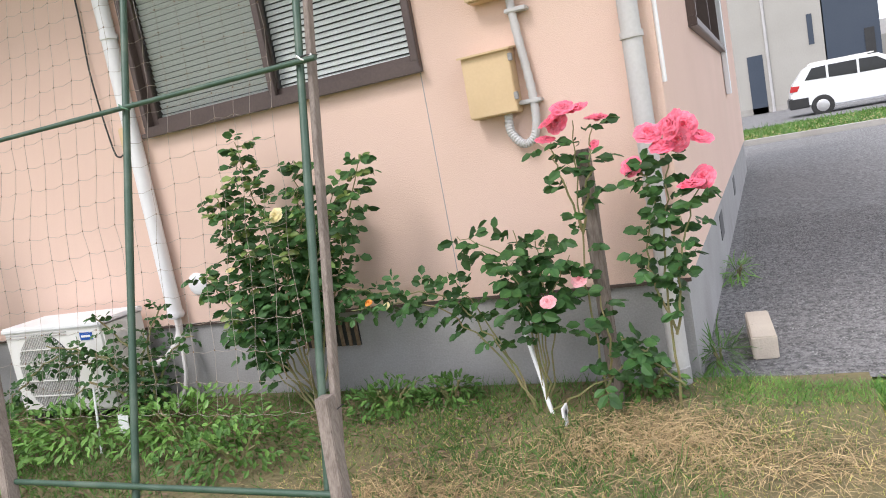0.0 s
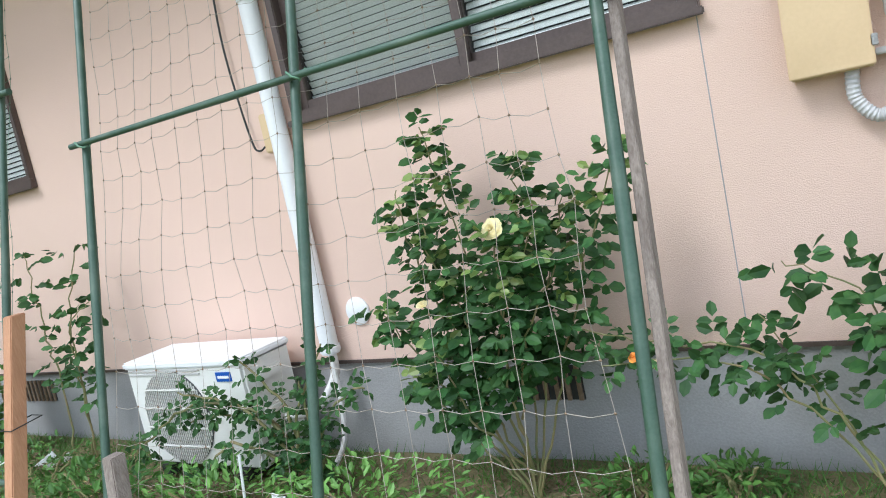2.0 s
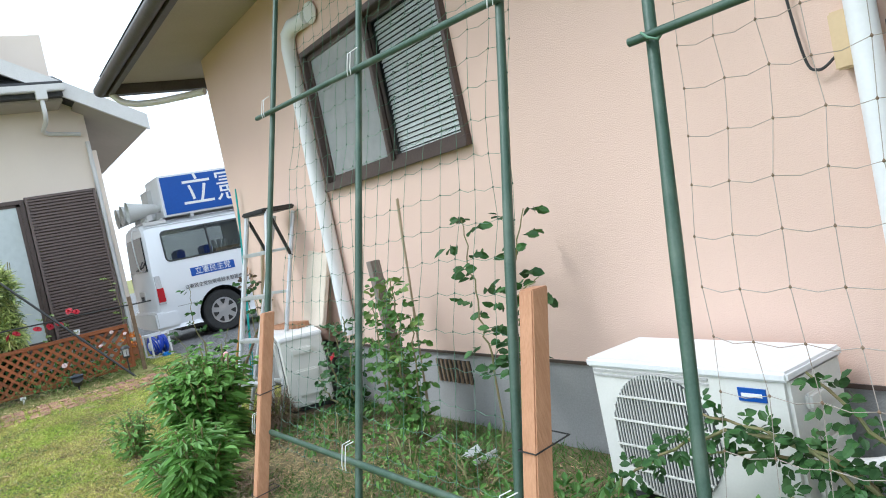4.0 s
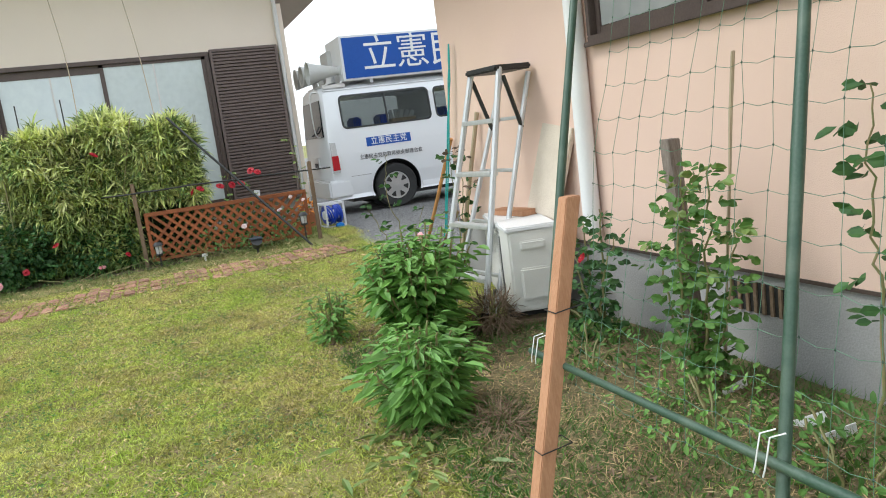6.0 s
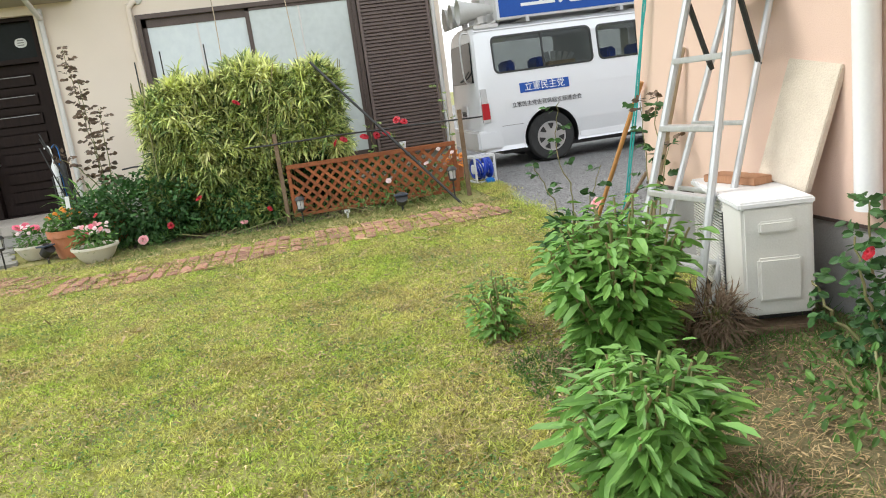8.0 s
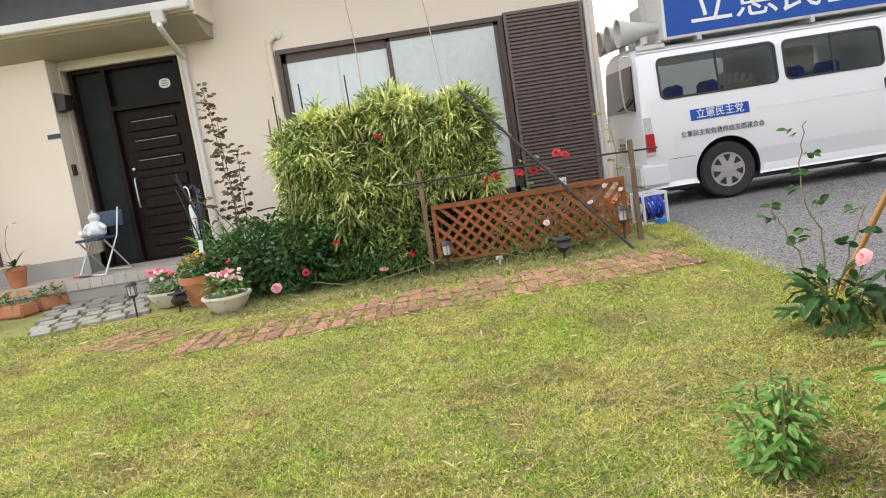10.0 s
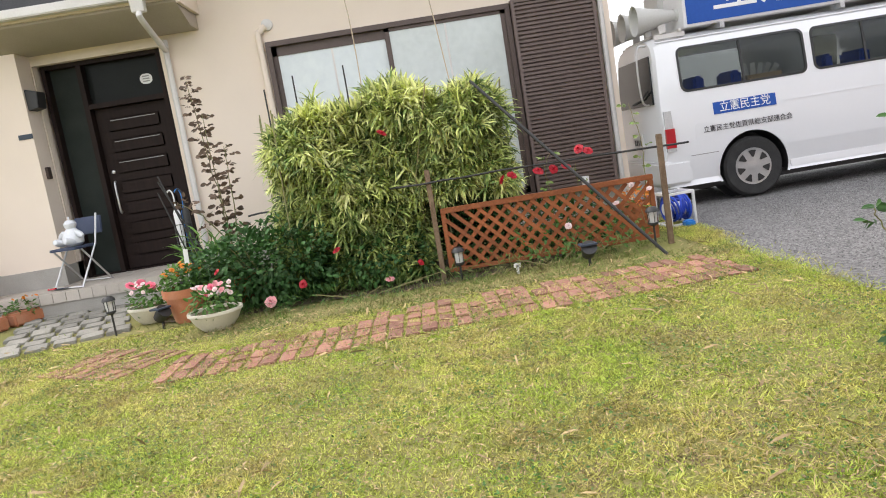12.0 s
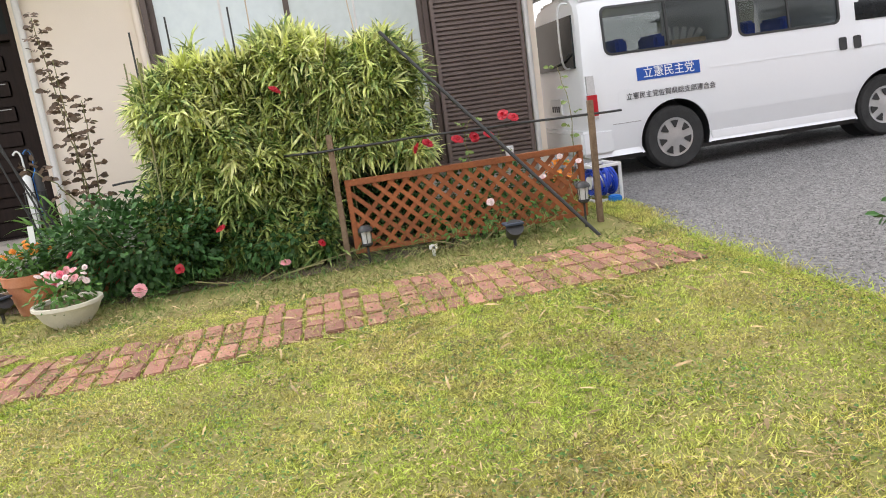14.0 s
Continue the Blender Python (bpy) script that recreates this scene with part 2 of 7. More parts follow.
M["brick"] = mat("red_paving_brick", (0.29, 0.125, 0.09), 0.9, (0.38, 0.205, 0.15), 9, 90, 0.6, piece=0.3, stain=(0.26, 0.17, 0.11), stain_scale=9, stain_amount=0.5)
M["stone_tile"] = mat("grey_stone_slab", (0.30, 0.285, 0.25), 0.85, (0.2, 0.195, 0.17), 7, 80, 0.5, piece=0.25)
M["porch_tile"] = mat("porch_tile", (0.50, 0.45, 0.40), 0.6, (0.44, 0.4, 0.35), 5, 80, 0.15, piece=0.08)
M["van_white"] = mat("white_car_paint", (0.80, 0.81, 0.83), 0.28, (0.79, 0.80, 0.82), 2, 30, 0.0, coat=0.6)
M["rubber"] = mat("tyre_rubber", (0.025, 0.025, 0.025), 0.85, (0.04, 0.04, 0.04), 10, 90, 0.3)
M["alloy"] = mat("silver_wheel_cover", (0.56, 0.56, 0.56), 0.35, (0.5, 0.5, 0.5), 8, 60, 0.05, metal=0.6)
M["black"] = mat("black_plastic", (0.02, 0.02, 0.021), 0.5, (0.03, 0.03, 0.03), 9, 90, 0.15)
M["tail_red"] = mat("red_lamp_lens", (0.5, 0.01, 0.02), 0.15, (0.42, 0.008, 0.015), 30, 120, 0.1, coat=0.8)
M["lens_clear"] = mat("clear_lamp_lens", (0.6, 0.6, 0.6), 0.15, (0.5, 0.5, 0.5), 30, 120, 0.1, coat=0.8)
M["sign_blue"] = mat("blue_sign_face", (0.008, 0.075, 0.36), 0.4, (0.01, 0.085, 0.4), 2, 30, 0.02)
M["sign_white"] = mat("white_lettering", (0.85, 0.85, 0.85), 0.45, (0.82, 0.82, 0.82), 2, 30, 0.0)
M["ink"] = mat("dark_lettering", (0.02, 0.02, 0.03), 0.5, (0.03, 0.03, 0.04), 2, 30, 0.0)
M["horn"] = mat("grey_horn_paint", (0.60, 0.60, 0.58), 0.45, (0.54, 0.54, 0.52), 4, 60, 0.08, stain=(0.4, 0.38, 0.34), stain_amount=0.3)
M["alu"] = mat("aluminium", (0.62, 0.63, 0.64), 0.42, (0.52, 0.53, 0.54), 7, 120, 0.15, metal=0.55, stretch=(4, 4, 0.6))
M["green_cloth"] = mat("green_cloth", (0.05, 0.09, 0.06), 0.9, (0.08, 0.13, 0.09), 6, 90, 0.2)
M["terracotta"] = mat("terracotta", (0.50, 0.19, 0.09), 0.85, (0.42, 0.155, 0.075), 6, 80, 0.3, stain=(0.6, 0.42, 0.3), stain_scale=4, stain_amount=0.35)
M["bowl"] = mat("cream_planter", (0.68, 0.64, 0.54), 0.6, (0.6, 0.56, 0.47), 6, 80, 0.2, stain=(0.42, 0.4, 0.32), stain_scale=4, stain_amount=0.35)
M["hose"] = mat("blue_hose", (0.02, 0.06, 0.5), 0.35, (0.03, 0.09, 0.58), 8, 60, 0.05)
M["blue_plastic"] = mat("blue_plastic", (0.02, 0.22, 0.68), 0.4, (0.02, 0.19, 0.6), 8, 60, 0.05)
M["teal"] = mat("teal_rope", (0.03, 0.42, 0.42), 0.6, (0.04, 0.36, 0.36), 8, 60, 0.1)
M["chair_blue"] = mat("navy_vinyl", (0.04, 0.055, 0.11), 0.5, (0.05, 0.07, 0.13), 8, 60, 0.1)
M["chrome"] = mat("dull_chrome", (0.66, 0.66, 0.66), 0.3, (0.58, 0.58, 0.58), 8, 60, 0.05, metal=0.8)
M["ceramic"] = mat("white_ceramic", (0.75, 0.77, 0.8), 0.35, (0.68, 0.7, 0.74), 8, 60, 0.05)
M["bamboo_cane"] = mat("dry_bamboo_cane", (0.38, 0.30, 0.20), 0.6, (0.46, 0.37, 0.25), 9, 50, 0.2, stretch=(5, 5, 0.8))
M["orange_wood"] = mat("orange_varnished_stick", (0.52, 0.25, 0.08), 0.55, (0.6, 0.31, 0.12), 9, 50, 0.15, stretch=(5, 5, 0.6))
M["far_wall"] = mat("far_pale_cladding", (0.40, 0.385, 0.35), 0.8, (0.36, 0.345, 0.31), 0.8, 20, 0.1)
M["far_dark"] = mat("far_navy_cladding", (0.035, 0.05, 0.075), 0.6, (0.045, 0.06, 0.085), 0.8, 20, 0.1)


# ---- building blocks ----
class Geo:
    """A heap of vertices and faces that becomes one mesh."""

    def __init__(self):
        self.v, self.f = [], []

    def add(self, verts, faces, m=None):
        k = len(self.v)
        self.v += [tuple(m @ Vector(p)) for p in verts] if m is not None else [tuple(p) for p in verts]
        self.f += [tuple(i + k for i in f) for f in faces]
        return self

    def box(self, x0, x1, y0, y1, z0, z1, m=None):
        v = [(x, y, z) for z in (z0, z1) for y in (y0, y1) for x in (x0, x1)]
        return self.add(v, [(0, 2, 3, 1), (4, 5, 7, 6), (0, 1, 5, 4), (2, 6, 7, 3), (0, 4, 6, 2), (1, 3, 7, 5)], m)

    def tube(self, pts, r, n=8, caps=True, m=None):
        pts = [Vector(p) for p in pts]
        rs = r if isinstance(r, (list, tuple)) else [r] * len(pts)
        verts, faces, side = [], [], None
        for i, p in enumerate(pts):
            d = (pts[min(i + 1, len(pts) - 1)] - pts[max(i - 1, 0)]).normalized()
            if side is None:
                side = d.orthogonal().normalized()
            side = (side - d * side.dot(d)).normalized()
            up = d.cross(side)
            verts += [p + (side * math.cos(a) + up * math.sin(a)) * rs[i] for a in (2 * math.pi * k / n for k in range(n))]
        for i in range(len(pts) - 1):
            faces += [(i * n + k, i * n + (k + 1) % n, (i + 1) * n + (k + 1) % n, (i + 1) * n + k) for k in range(n)]
        if caps:
            faces += [tuple(range(n - 1, -1, -1)), tuple(range((len(pts) - 1) * n, len(pts) * n))]
        return self.add(verts, faces, m)

    def lathe(self, prof, n=20, m=None):
        verts = [(r * math.cos(2 * math.pi * k / n), r * math.sin(2 * math.pi * k / n), z) for r, z in prof for k in range(n)]
        faces = [(i * n + k, i * n + (k + 1) % n, (i + 1) * n + (k + 1) % n, (i + 1) * n + k) for i in range(len(prof) - 1) for k in range(n)]
        faces += [tuple(range(n - 1, -1, -1)), tuple(range((len(prof) - 1) * n, len(prof) * n))]
        return self.add(verts, faces, m)

    def prism(self, outline, d0, d1, m=None):
        """An outline in x, z pushed from y = d0 to d1."""
        n = len(outline)
        v = [(x, d0, z) for x, z in outline] + [(x, d1, z) for x, z in outline]
        f = [tuple(range(n)), tuple(range(2 * n - 1, n - 1, -1))] + [(i, i + n, (i + 1) % n + n, (i + 1) % n) for i in range(n)]
        return self.add(v, f, m)


def mesh_of(name, g, material, bevel=0.0, smooth=True, fix=True):
    me = bpy.data.meshes.new(name)
    me.from_pydata(g.v, [], g.f)
    if fix or bevel:
        bm = bmesh.new()
        bm.from_mesh(me)
        if fix:
            bmesh.ops.recalc_face_normals(bm, faces=bm.faces)
        if bevel:
            edges = [e for e in bm.edges if len(e.link_faces) == 2 and e.calc_face_angle(0) > 0.6]
            bmesh.ops.bevel(bm, geom=edges, offset=bevel, segments=2, affect="EDGES", clamp_overlap=True)
        bm.to_mesh(me)
        bm.free()
    if smooth:
        me.polygons.foreach_set("use_smooth", [True] * len(me.polygons))
        me.set_sharp_from_angle(angle=0.65)
    me.materials.append(material)
    return me


def thing(name, at, label, category, group="", rz=0.0, kind=""):
    ob = new(name)
    ob.empty_display_size = 0.1
    ob.matrix_basis = pose(*at, 0, 0, rz)
    return tagged(ob, label, category, group, kind)


def part(name, g, material, parent, label="", bevel=0.0, at=None, smooth=True, fix=True, kind=""):
    me = g if isinstance(g, bpy.types.Mesh) else mesh_of(name, g, material, bevel, smooth, fix)
    ob = new(name, me)
    ob.parent = parent
    if at is not None:
        ob.matrix_basis = at
    if name in ("pane", "window"):
        ob.visible_shadow = False
    return tagged(ob, label, kind=kind)


def solid(name, g, material, label, category, kind="structure", bevel=0.0, group="", smooth=True, fix=True):
    return tagged(new(name, mesh_of(name, g, material, bevel, smooth, fix)), label, category, group, kind)


def rounded(x0, x1, z0, z1, r, n=4):
    """A rectangle's outline with round corners."""
    out = []
    for cx, cz, a0 in ((x1 - r, z1 - r, 0), (x0 + r, z1 - r, 90), (x0 + r, z0 + r, 180), (x1 - r, z0 + r, 270)):
        out += [(cx + r * math.cos(radians(a0 + 90 * k / n)), cz + r * math.sin(radians(a0 + 90 * k / n))) for k in range(n + 1)]
    return out


def wall_with_holes(g, a0, a1, z0, z1, b0, b1, holes, axis):
    """A wall between a0 and a1 along an axis, b0 to b1 thick, with openings (a, a, z, z) through it."""
    cuts = sorted({a0, a1, *[h[0] for h in holes], *[h[1] for h in holes]})
    for lo, hi in zip(cuts, cuts[1:]):
        mid = (lo + hi) / 2
        spans, z = [], z0
        for h in sorted((h for h in holes if h[0] < mid < h[1]), key=lambda h: h[2]):
            spans.append((z, h[2]))
            z = h[3]
        spans.append((z, z1))
        for s0, s1 in spans:
            if s1 - s0 > 1e-4:
                if axis == "x":
                    g.box(lo, hi, b0, b1, s0, s1)
                else:
                    g.box(b0, b1, lo, hi, s0, s1)
    return g


def letters(text, size, material, name, parent, m, label="", wide=1.0):
    """Lettering as a thin mesh; it runs along x and stands up along y of the pose m."""
    cu = bpy.data.curves.new(name, "FONT")
    cu.body, cu.size, cu.extrude, cu.align_x, cu.align_y = text, size, 0.0015, "CENTER", "CENTER"
    cu.resolution_u = 3
    tmp = bpy.data.objects.new("tmp", cu)
    scene.collection.objects.link(tmp)
    bpy.context.view_layer.update()
    me = bpy.data.meshes.new_from_object(tmp.evaluated_get(bpy.context.evaluated_depsgraph_get()))
    bpy.data.objects.remove(tmp)
    me.materials.clear()
    me.materials.append(material)
    ob = new(name, me)
    ob.parent = parent
    ob.matrix_basis = m @ Matrix.Diagonal((wide, 1, 1, 1))
    return tagged(ob, label)


ROSE = (((0, 0, 0), (0.35, 0.42, 0.05), (0.75, 0.34, 0.0), (1, 0, -0.1), (0.75, -0.34, 0.0), (0.35, -0.42, 0.05), (0.5, 0, -0.05)),
        ((0, 1, 6), (1, 2, 6), (2, 3, 6), (3, 4, 6), (4, 5, 6), (5, 0, 6)))
STRAP = (((0, 0, 0), (0.3, 0.5, 0.0), (0.3, -0.5, 0.0), (0.7, 0.38, -0.08), (0.7, -0.38, -0.08), (1, 0, -0.26)), ((0, 2, 4, 3, 1), (3, 4, 5)))
BLADE = (((0, 0.5, 0), (0, -0.5, 0), (1, 0, 0)), ((0, 1, 2),))


def leaf_geo(pos, way, up, length, width, shape):
    """Many leaves at once: places, directions, upper sides, lengths and widths, as one Geo."""
    pos, way, up = np.asarray(pos, float), np.asarray(way, float), np.asarray(up, float)
    way = way / np.maximum(np.linalg.norm(way, axis=1, keepdims=True), 1e-6)
    side = np.cross(up, way)
    side = side / np.maximum(np.linalg.norm(side, axis=1, keepdims=True), 1e-6)
    nrm = np.cross(way, side)
    tv, tf = np.array(shape[0]), shape[1]
    length, width = np.asarray(length, float)[:, None, None], np.asarray(width, float)[:, None, None]
    v = pos[:, None, :] + way[:, None, :] * tv[None, :, :1] * length + side[:, None, :] * tv[None, :, 1:2] * width + nrm[:, None, :] * tv[None, :, 2:] * length
    g = Geo()
    k = len(tv)
    g.v = v.reshape(-1, 3).tolist()
    g.f = [tuple(i * k + j for j in f) for i in range(len(pos)) for f in tf]
    return g


rng = np.random.default_rng(7)


def rand_unit(n):
    v = rng.normal(size=(n, 3))
    return v / np.linalg.norm(v, axis=1, keepdims=True)


def clump(n, centre, radii, lo=0.5, droop=0.2, out=0.8):
    """Places and directions of leaves near the skin of an uneven ellipsoid."""
    u = rand_unit(n)
    r = rng.uniform(lo ** 3, 1, n) ** (1 / 3)
    lump = 1 + 0.16 * np.sin(u[:, 0] * 7 + centre[0] * 3) * np.cos(u[:, 2] * 6 + centre[1] * 5) + 0.1 * np.sin(u[:, 1] * 13)
    pos = np.array(centre) + u * np.array(radii) * (r * lump)[:, None]
    way = u * out + rand_unit(n) * 0.6 + np.array((0, 0, -droop))
    up = rand_unit(n) * 0.5 + np.array((0, 0, 1.0)) + u * 0.5
    return pos, way, up


def bend(points, n=8, wobble=0.0):
    """A smooth run of points through a few given ones."""
    pts = [Vector(p) for p in points]
    out = []
    for i in range(len(pts) - 1):
        p0, p1, p2, p3 = pts[max(i - 1, 0)], pts[i], pts[i + 1], pts[min(i + 2, len(pts) - 1)]
        for k in range(n):
            t = k / n
            out.append(0.5 * ((2 * p1) + (p2 - p0) * t + (2 * p0 - 5 * p1 + 4 * p2 - p3) * t * t + (3 * p1 - p0 - 3 * p2 + p3) * t ** 3)
                       + Vector(rng.normal(size=3)) * wobble)
    return out + [pts[-1]]


def rose_leaves(canes, f0=0.25, step=0.06, reach=0.09, size=0.055, thin=1.0, face=(0, -0.75, 0.65)):
    """Compound leaves of five leaflets spiralling up each cane."""
    pos, way, up, ln = [], [], [], []
    for cane in canes:
        a, acc = rng.uniform(0, 6), 0.0
        total = sum((q - p).length for p, q in zip(cane, cane[1:]))
        done = 0.0
        for p, q in zip(cane, cane[1:]):
            d = (q - p).length
            done += d
            acc += d
            if done / total < f0:
                acc = 0
                continue
            while acc > step:
                acc -= step
                a += 2.4
                if rng.uniform() > thin:
                    continue
                axis = (q - p).normalized()
                o = axis.orthogonal().normalized()
                o = (o * math.cos(a) + axis.cross(o) * math.sin(a) + axis * 0.35 + Vector((0, 0, -0.1))).normalized()
                b = q + (p - q) * (acc / max(d, 1e-6))
                s = o.cross(Vector((0, 0, 1)))
                s = s.normalized() if s.length > 0.1 else Vector((1, 0, 0))
                R = reach * rng.uniform(0.7, 1.25)
                for k, side in ((0.45, 1), (0.45, -1), (0.8, 1), (0.8, -1), (1.0, 0)):
                    pos.append(b + o * R * k)
                    way.append(o * (0.5 if side else 1) + s * side + Vector((0, 0, -0.25)) + Vector(rng.normal(size=3)) * 0.2)
                    up.append(Vector(face) + Vector(rng.normal(size=3)) * 0.45)
                    ln.append(size * rng.uniform(0.75, 1.2))
    ln = np.array(ln)
    return leaf_geo([tuple(p) for p in pos], [tuple(p) for p in way], [tuple(p) for p in up], ln * 1.06, ln * 0.8, ROSE)


def bloom_geo(r, layers=6):
    """A full rose: rings of broad ruffled petals, flat outside, cupped towards the heart."""
    g = Geo()
    for k in range(layers):
        f = (k + 1) / layers
        n = 3 + k
        for j in range(n):
            a = 2 * math.pi * (j + 0.5 * (k % 2)) / n + 0.7 * k + rng.uniform(-0.15, 0.15)
            wide = 0.95 - 0.3 * f
            rad, tall = r * (0.16 + 0.84 * f) * rng.uniform(0.92, 1.08), r * (0.72 - 0.42 * f) * rng.uniform(0.9, 1.1)
            v = []
            for u in (0.0, 0.4, 0.75, 1.0):
                for q in (-1, -0.5, 0, 0.5, 1):
                    c = a + q * wide * (0.5 + 0.5 * math.sin(min(u * 2.2, 1.57)))
                    e = 1 - 0.2 * q * q * u
                    p = rad * (0.12 + 0.88 * u ** (0.7 + f)) * e
                    v.append((p * math.cos(c), p * math.sin(c), tall * (0.15 + 0.85 * math.sin(u * 1.9)) * e + 0.05 * r * math.sin(5 * q + j) * u))
            g.add(v, [(m * 5 + q, m * 5 + q + 1, m * 5 + q + 6, m * 5 + q + 5) for m in range(3) for q in range(4)])
    return g


def blooms(parent, places, r, material, tilt=0.5, name="bloom", label=""):
    me = mesh_of(name, bloom_geo(r), material, fix=False)
    for p in places:
        lean = (rng.normal() * tilt * 0.7, 0.8 + rng.normal() * tilt * 0.7) if parent.matrix_basis.translation.x < -8 else (0.8 + rng.normal() * tilt * 0.7, rng.normal() * tilt * 0.7)
        m = Matrix.Translation(p) @ Euler((*lean, 0.0)).to_matrix().to_4x4() @ Matrix.Rotation(rng.uniform(0, 6), 4, "Z") @ Matrix.Scale(rng.uniform(0.8, 1.15), 4)
        part(name, me, material, parent, label, at=m)


def canes_geo(canes, r):
    g = Geo()
    for c in canes:
        g.tube(c, [r * (1 - 0.6 * i / (len(c) - 1)) for i in range(len(c))], 6)
    return g


def rose_bush(name, at, cane_specs, label, category="rose bush", leaf="rose_leaf", r=0.008, tip="young_leaf", tip_from=0.8, flowers=(), group="", **kw):
    """canes, foliage and flowers; flowers: (places, radius, material key, label)."""
    t = thing(name, at, label, category, group)
    canes = [bend(c, 7, 0.006) for c in cane_specs]
    for c in canes:
        part("cane", canes_geo([c], r), M["cane"], t)
    part("foliage", rose_leaves(canes, **kw), M[leaf], t, fix=False, smooth=False)
    if tip:
        tips = [c[int(len(c) * tip_from):] for c in canes]
        part("young_foliage", rose_leaves(tips, f0=0.0, step=0.035, reach=0.06, size=0.042), M[tip], t, "pale new leaves at the tips", fix=False, smooth=False)
    for places, rad, key, lab in flowers:
        blooms(t, places, rad, M[key], label=lab)
    return t


def weed_clump(name, at, radii, n, size, material, label, category="weed", group="", stems=8, shape=ROSE, aspect=0.6, lo=0.35, droop=0.15):
    t = thing(name, at, label, category, group)
    c = (0, 0, radii[2])
    pos, way, up = clump(n, c, radii, lo, droop)
    pos[:, 2] = np.maximum(pos[:, 2], 0.015)
    ln = rng.uniform(0.7, 1.3, n) * size
    part("foliage", leaf_geo(pos, way, up, ln, ln * aspect, shape), material, t, fix=False, smooth=False)
    g = Geo()
    for _ in range(stems):
        a, q = rng.uniform(0, 6.3), rng.uniform(0.2, 0.8)
        tip = (math.cos(a) * radii[0] * q, math.sin(a) * radii[1] * q, radii[2] * 2 * rng.uniform(0.6, 0.95))
        g.tube(bend([(tip[0] * 0.2, tip[1] * 0.2, -0.01), (tip[0] * 0.5, tip[1] * 0.5, tip[2] * 0.5), tip], 4, 0.004), [0.005] * 9, 5)
    part("stem", g, M["cane"], t, kind="stuff")
    return t


# ---- ground ----
WALL_Y, WALL_L, WALL_R = 5.07, -6.74, 1.43
FX = -12.98

g = Geo()
N = 90
xs = [-400, -60, -25] + [-14 + 20 * i / N for i in range(N + 1)] + [15, 60, 400]
ys = [-400, -60, -15] + [-5 + 10.06 * i / 60 for i in range(61)] + [5.4, 12, 26, 60, 400]
gv = []
for y in ys:
    for x in xs:
        inside = -14 < x < 6 and -5 < y < (5.0 if x > -6.75 else 4.86)
        gv.append((x, y, 0.006 * noise.noise(Vector((x * 0.9, y * 0.9, 0))) + 0.003 * noise.noise(Vector((x * 4, y * 4, 3))) - 0.005 if inside else -0.025))
W = len(xs)
g.add(gv, [(j * W + i, j * W + i + 1, (j + 1) * W + i + 1, (j + 1) * W + i) for j in range(len(ys) - 1) for i in range(W - 1)])
ground = solid("ground", g, M["soil"], "mown lawn earth with thatch and bare patches", "ground", fix=False)

g = Geo()
g.add([(-60, 5.3, -0.008), (-11.2, 5.2, -0.008), (-10.6, 5.06, -0.008), (-9.4, 4.92, -0.008), (-6.74, 4.87, -0.008), (-6.7, 5.06, -0.008), (1.9, 5.06, -0.008), (40, 5.02, -0.02), (40, 19.0, -0.02), (-60, 19.0, -0.02)], [tuple(range(10))])
road = solid("road", g, M["asphalt"], "worn grey asphalt yard with pale grit", "road", fix=False)

# soil strip of the flower bed by the wall and the bare strip on the lawn's edge
g = Geo()
bed = [(x, y, 0.012 + 0.012 * noise.noise(Vector((x * 3, y * 3, 7)))) for y in (3.75, 4.1, 4.4, 4.7, 5.06) for x in [-5.2 + 7.2 * i / 30 for i in range(31)]]
g.add(bed, [(j * 31 + i, j * 31 + i + 1, (j + 1) * 31 + i + 1, (j + 1) * 31 + i) for j in range(4) for i in range(30)])
solid("flower_bed", g, M["bed_soil"], "bare brown soil bed along the house wall", "flower bed", fix=False)


def blades(n, x0, x1, y0, y1, h, w, keep):
    x, y = rng.uniform(x0, x1, n), rng.uniform(y0, y1, n)
    k = keep(x, y)
    x, y = x[k], y[k]
    n = len(x)
    lean = rng.normal(size=(n, 3)) * 0.75
    lean[:, 2] = rng.uniform(0.3, 1.0, n)
    return leaf_geo(np.stack([x, y, np.full(n, -0.004)], 1), lean, rand_unit(n), rng.uniform(0.5, 1.3, n) * h, np.full(n, w), BLADE)


def patchy(x, y, s, cut):
    v = np.sin(x * 2.1 * s + 1.3 * np.sin(y * 1.7 * s)) + np.sin(y * 2.6 * s + 1.1 * np.sin(x * 1.9 * s + 2)) + 0.6 * np.sin(x * 6.1 * s) * np.sin(y * 5.3 * s)
    return v + rng.normal(size=len(x)) * 0.7 > cut


solid("lawn_grass", blades(900000, -10.2, 2.5, -2.0, 5.0, 0.017, 0.006, lambda x, y: ((y < 3.9) | (x < -5.2) | (x > 0.3)) & patchy(x, y, 1.3, -4.0) & ((x > -9.6) | (y < 0.5)) & ((x < -2.5) | (y > 2.8)) & ((x > -6.72) | (y < 4.9))),
      M["grass"], "short mown yellowish green lawn grass", "grass", "stuff", smooth=False, fix=False)
solid("rough_grass", blades(70000, -5.2, 1.6, 3.6, 5.04, 0.075, 0.006, lambda x, y: patchy(x, y, 1.5, -0.3)),
      M["weed"], "longer green grass in the flower bed", "grass", "stuff", smooth=False, fix=False)
solid("corner_grass", blades(70000, 0.0, 3.0, 3.2, 5.05, 0.035, 0.004, lambda x, y: patchy(x, y, 2.3, 0.1) & ((x > 1.6) | (y > 3.6) | (x < 0.6))),
      M["grass"], "tufty grass by the house corner", "grass", "stuff", smooth=False, fix=False)
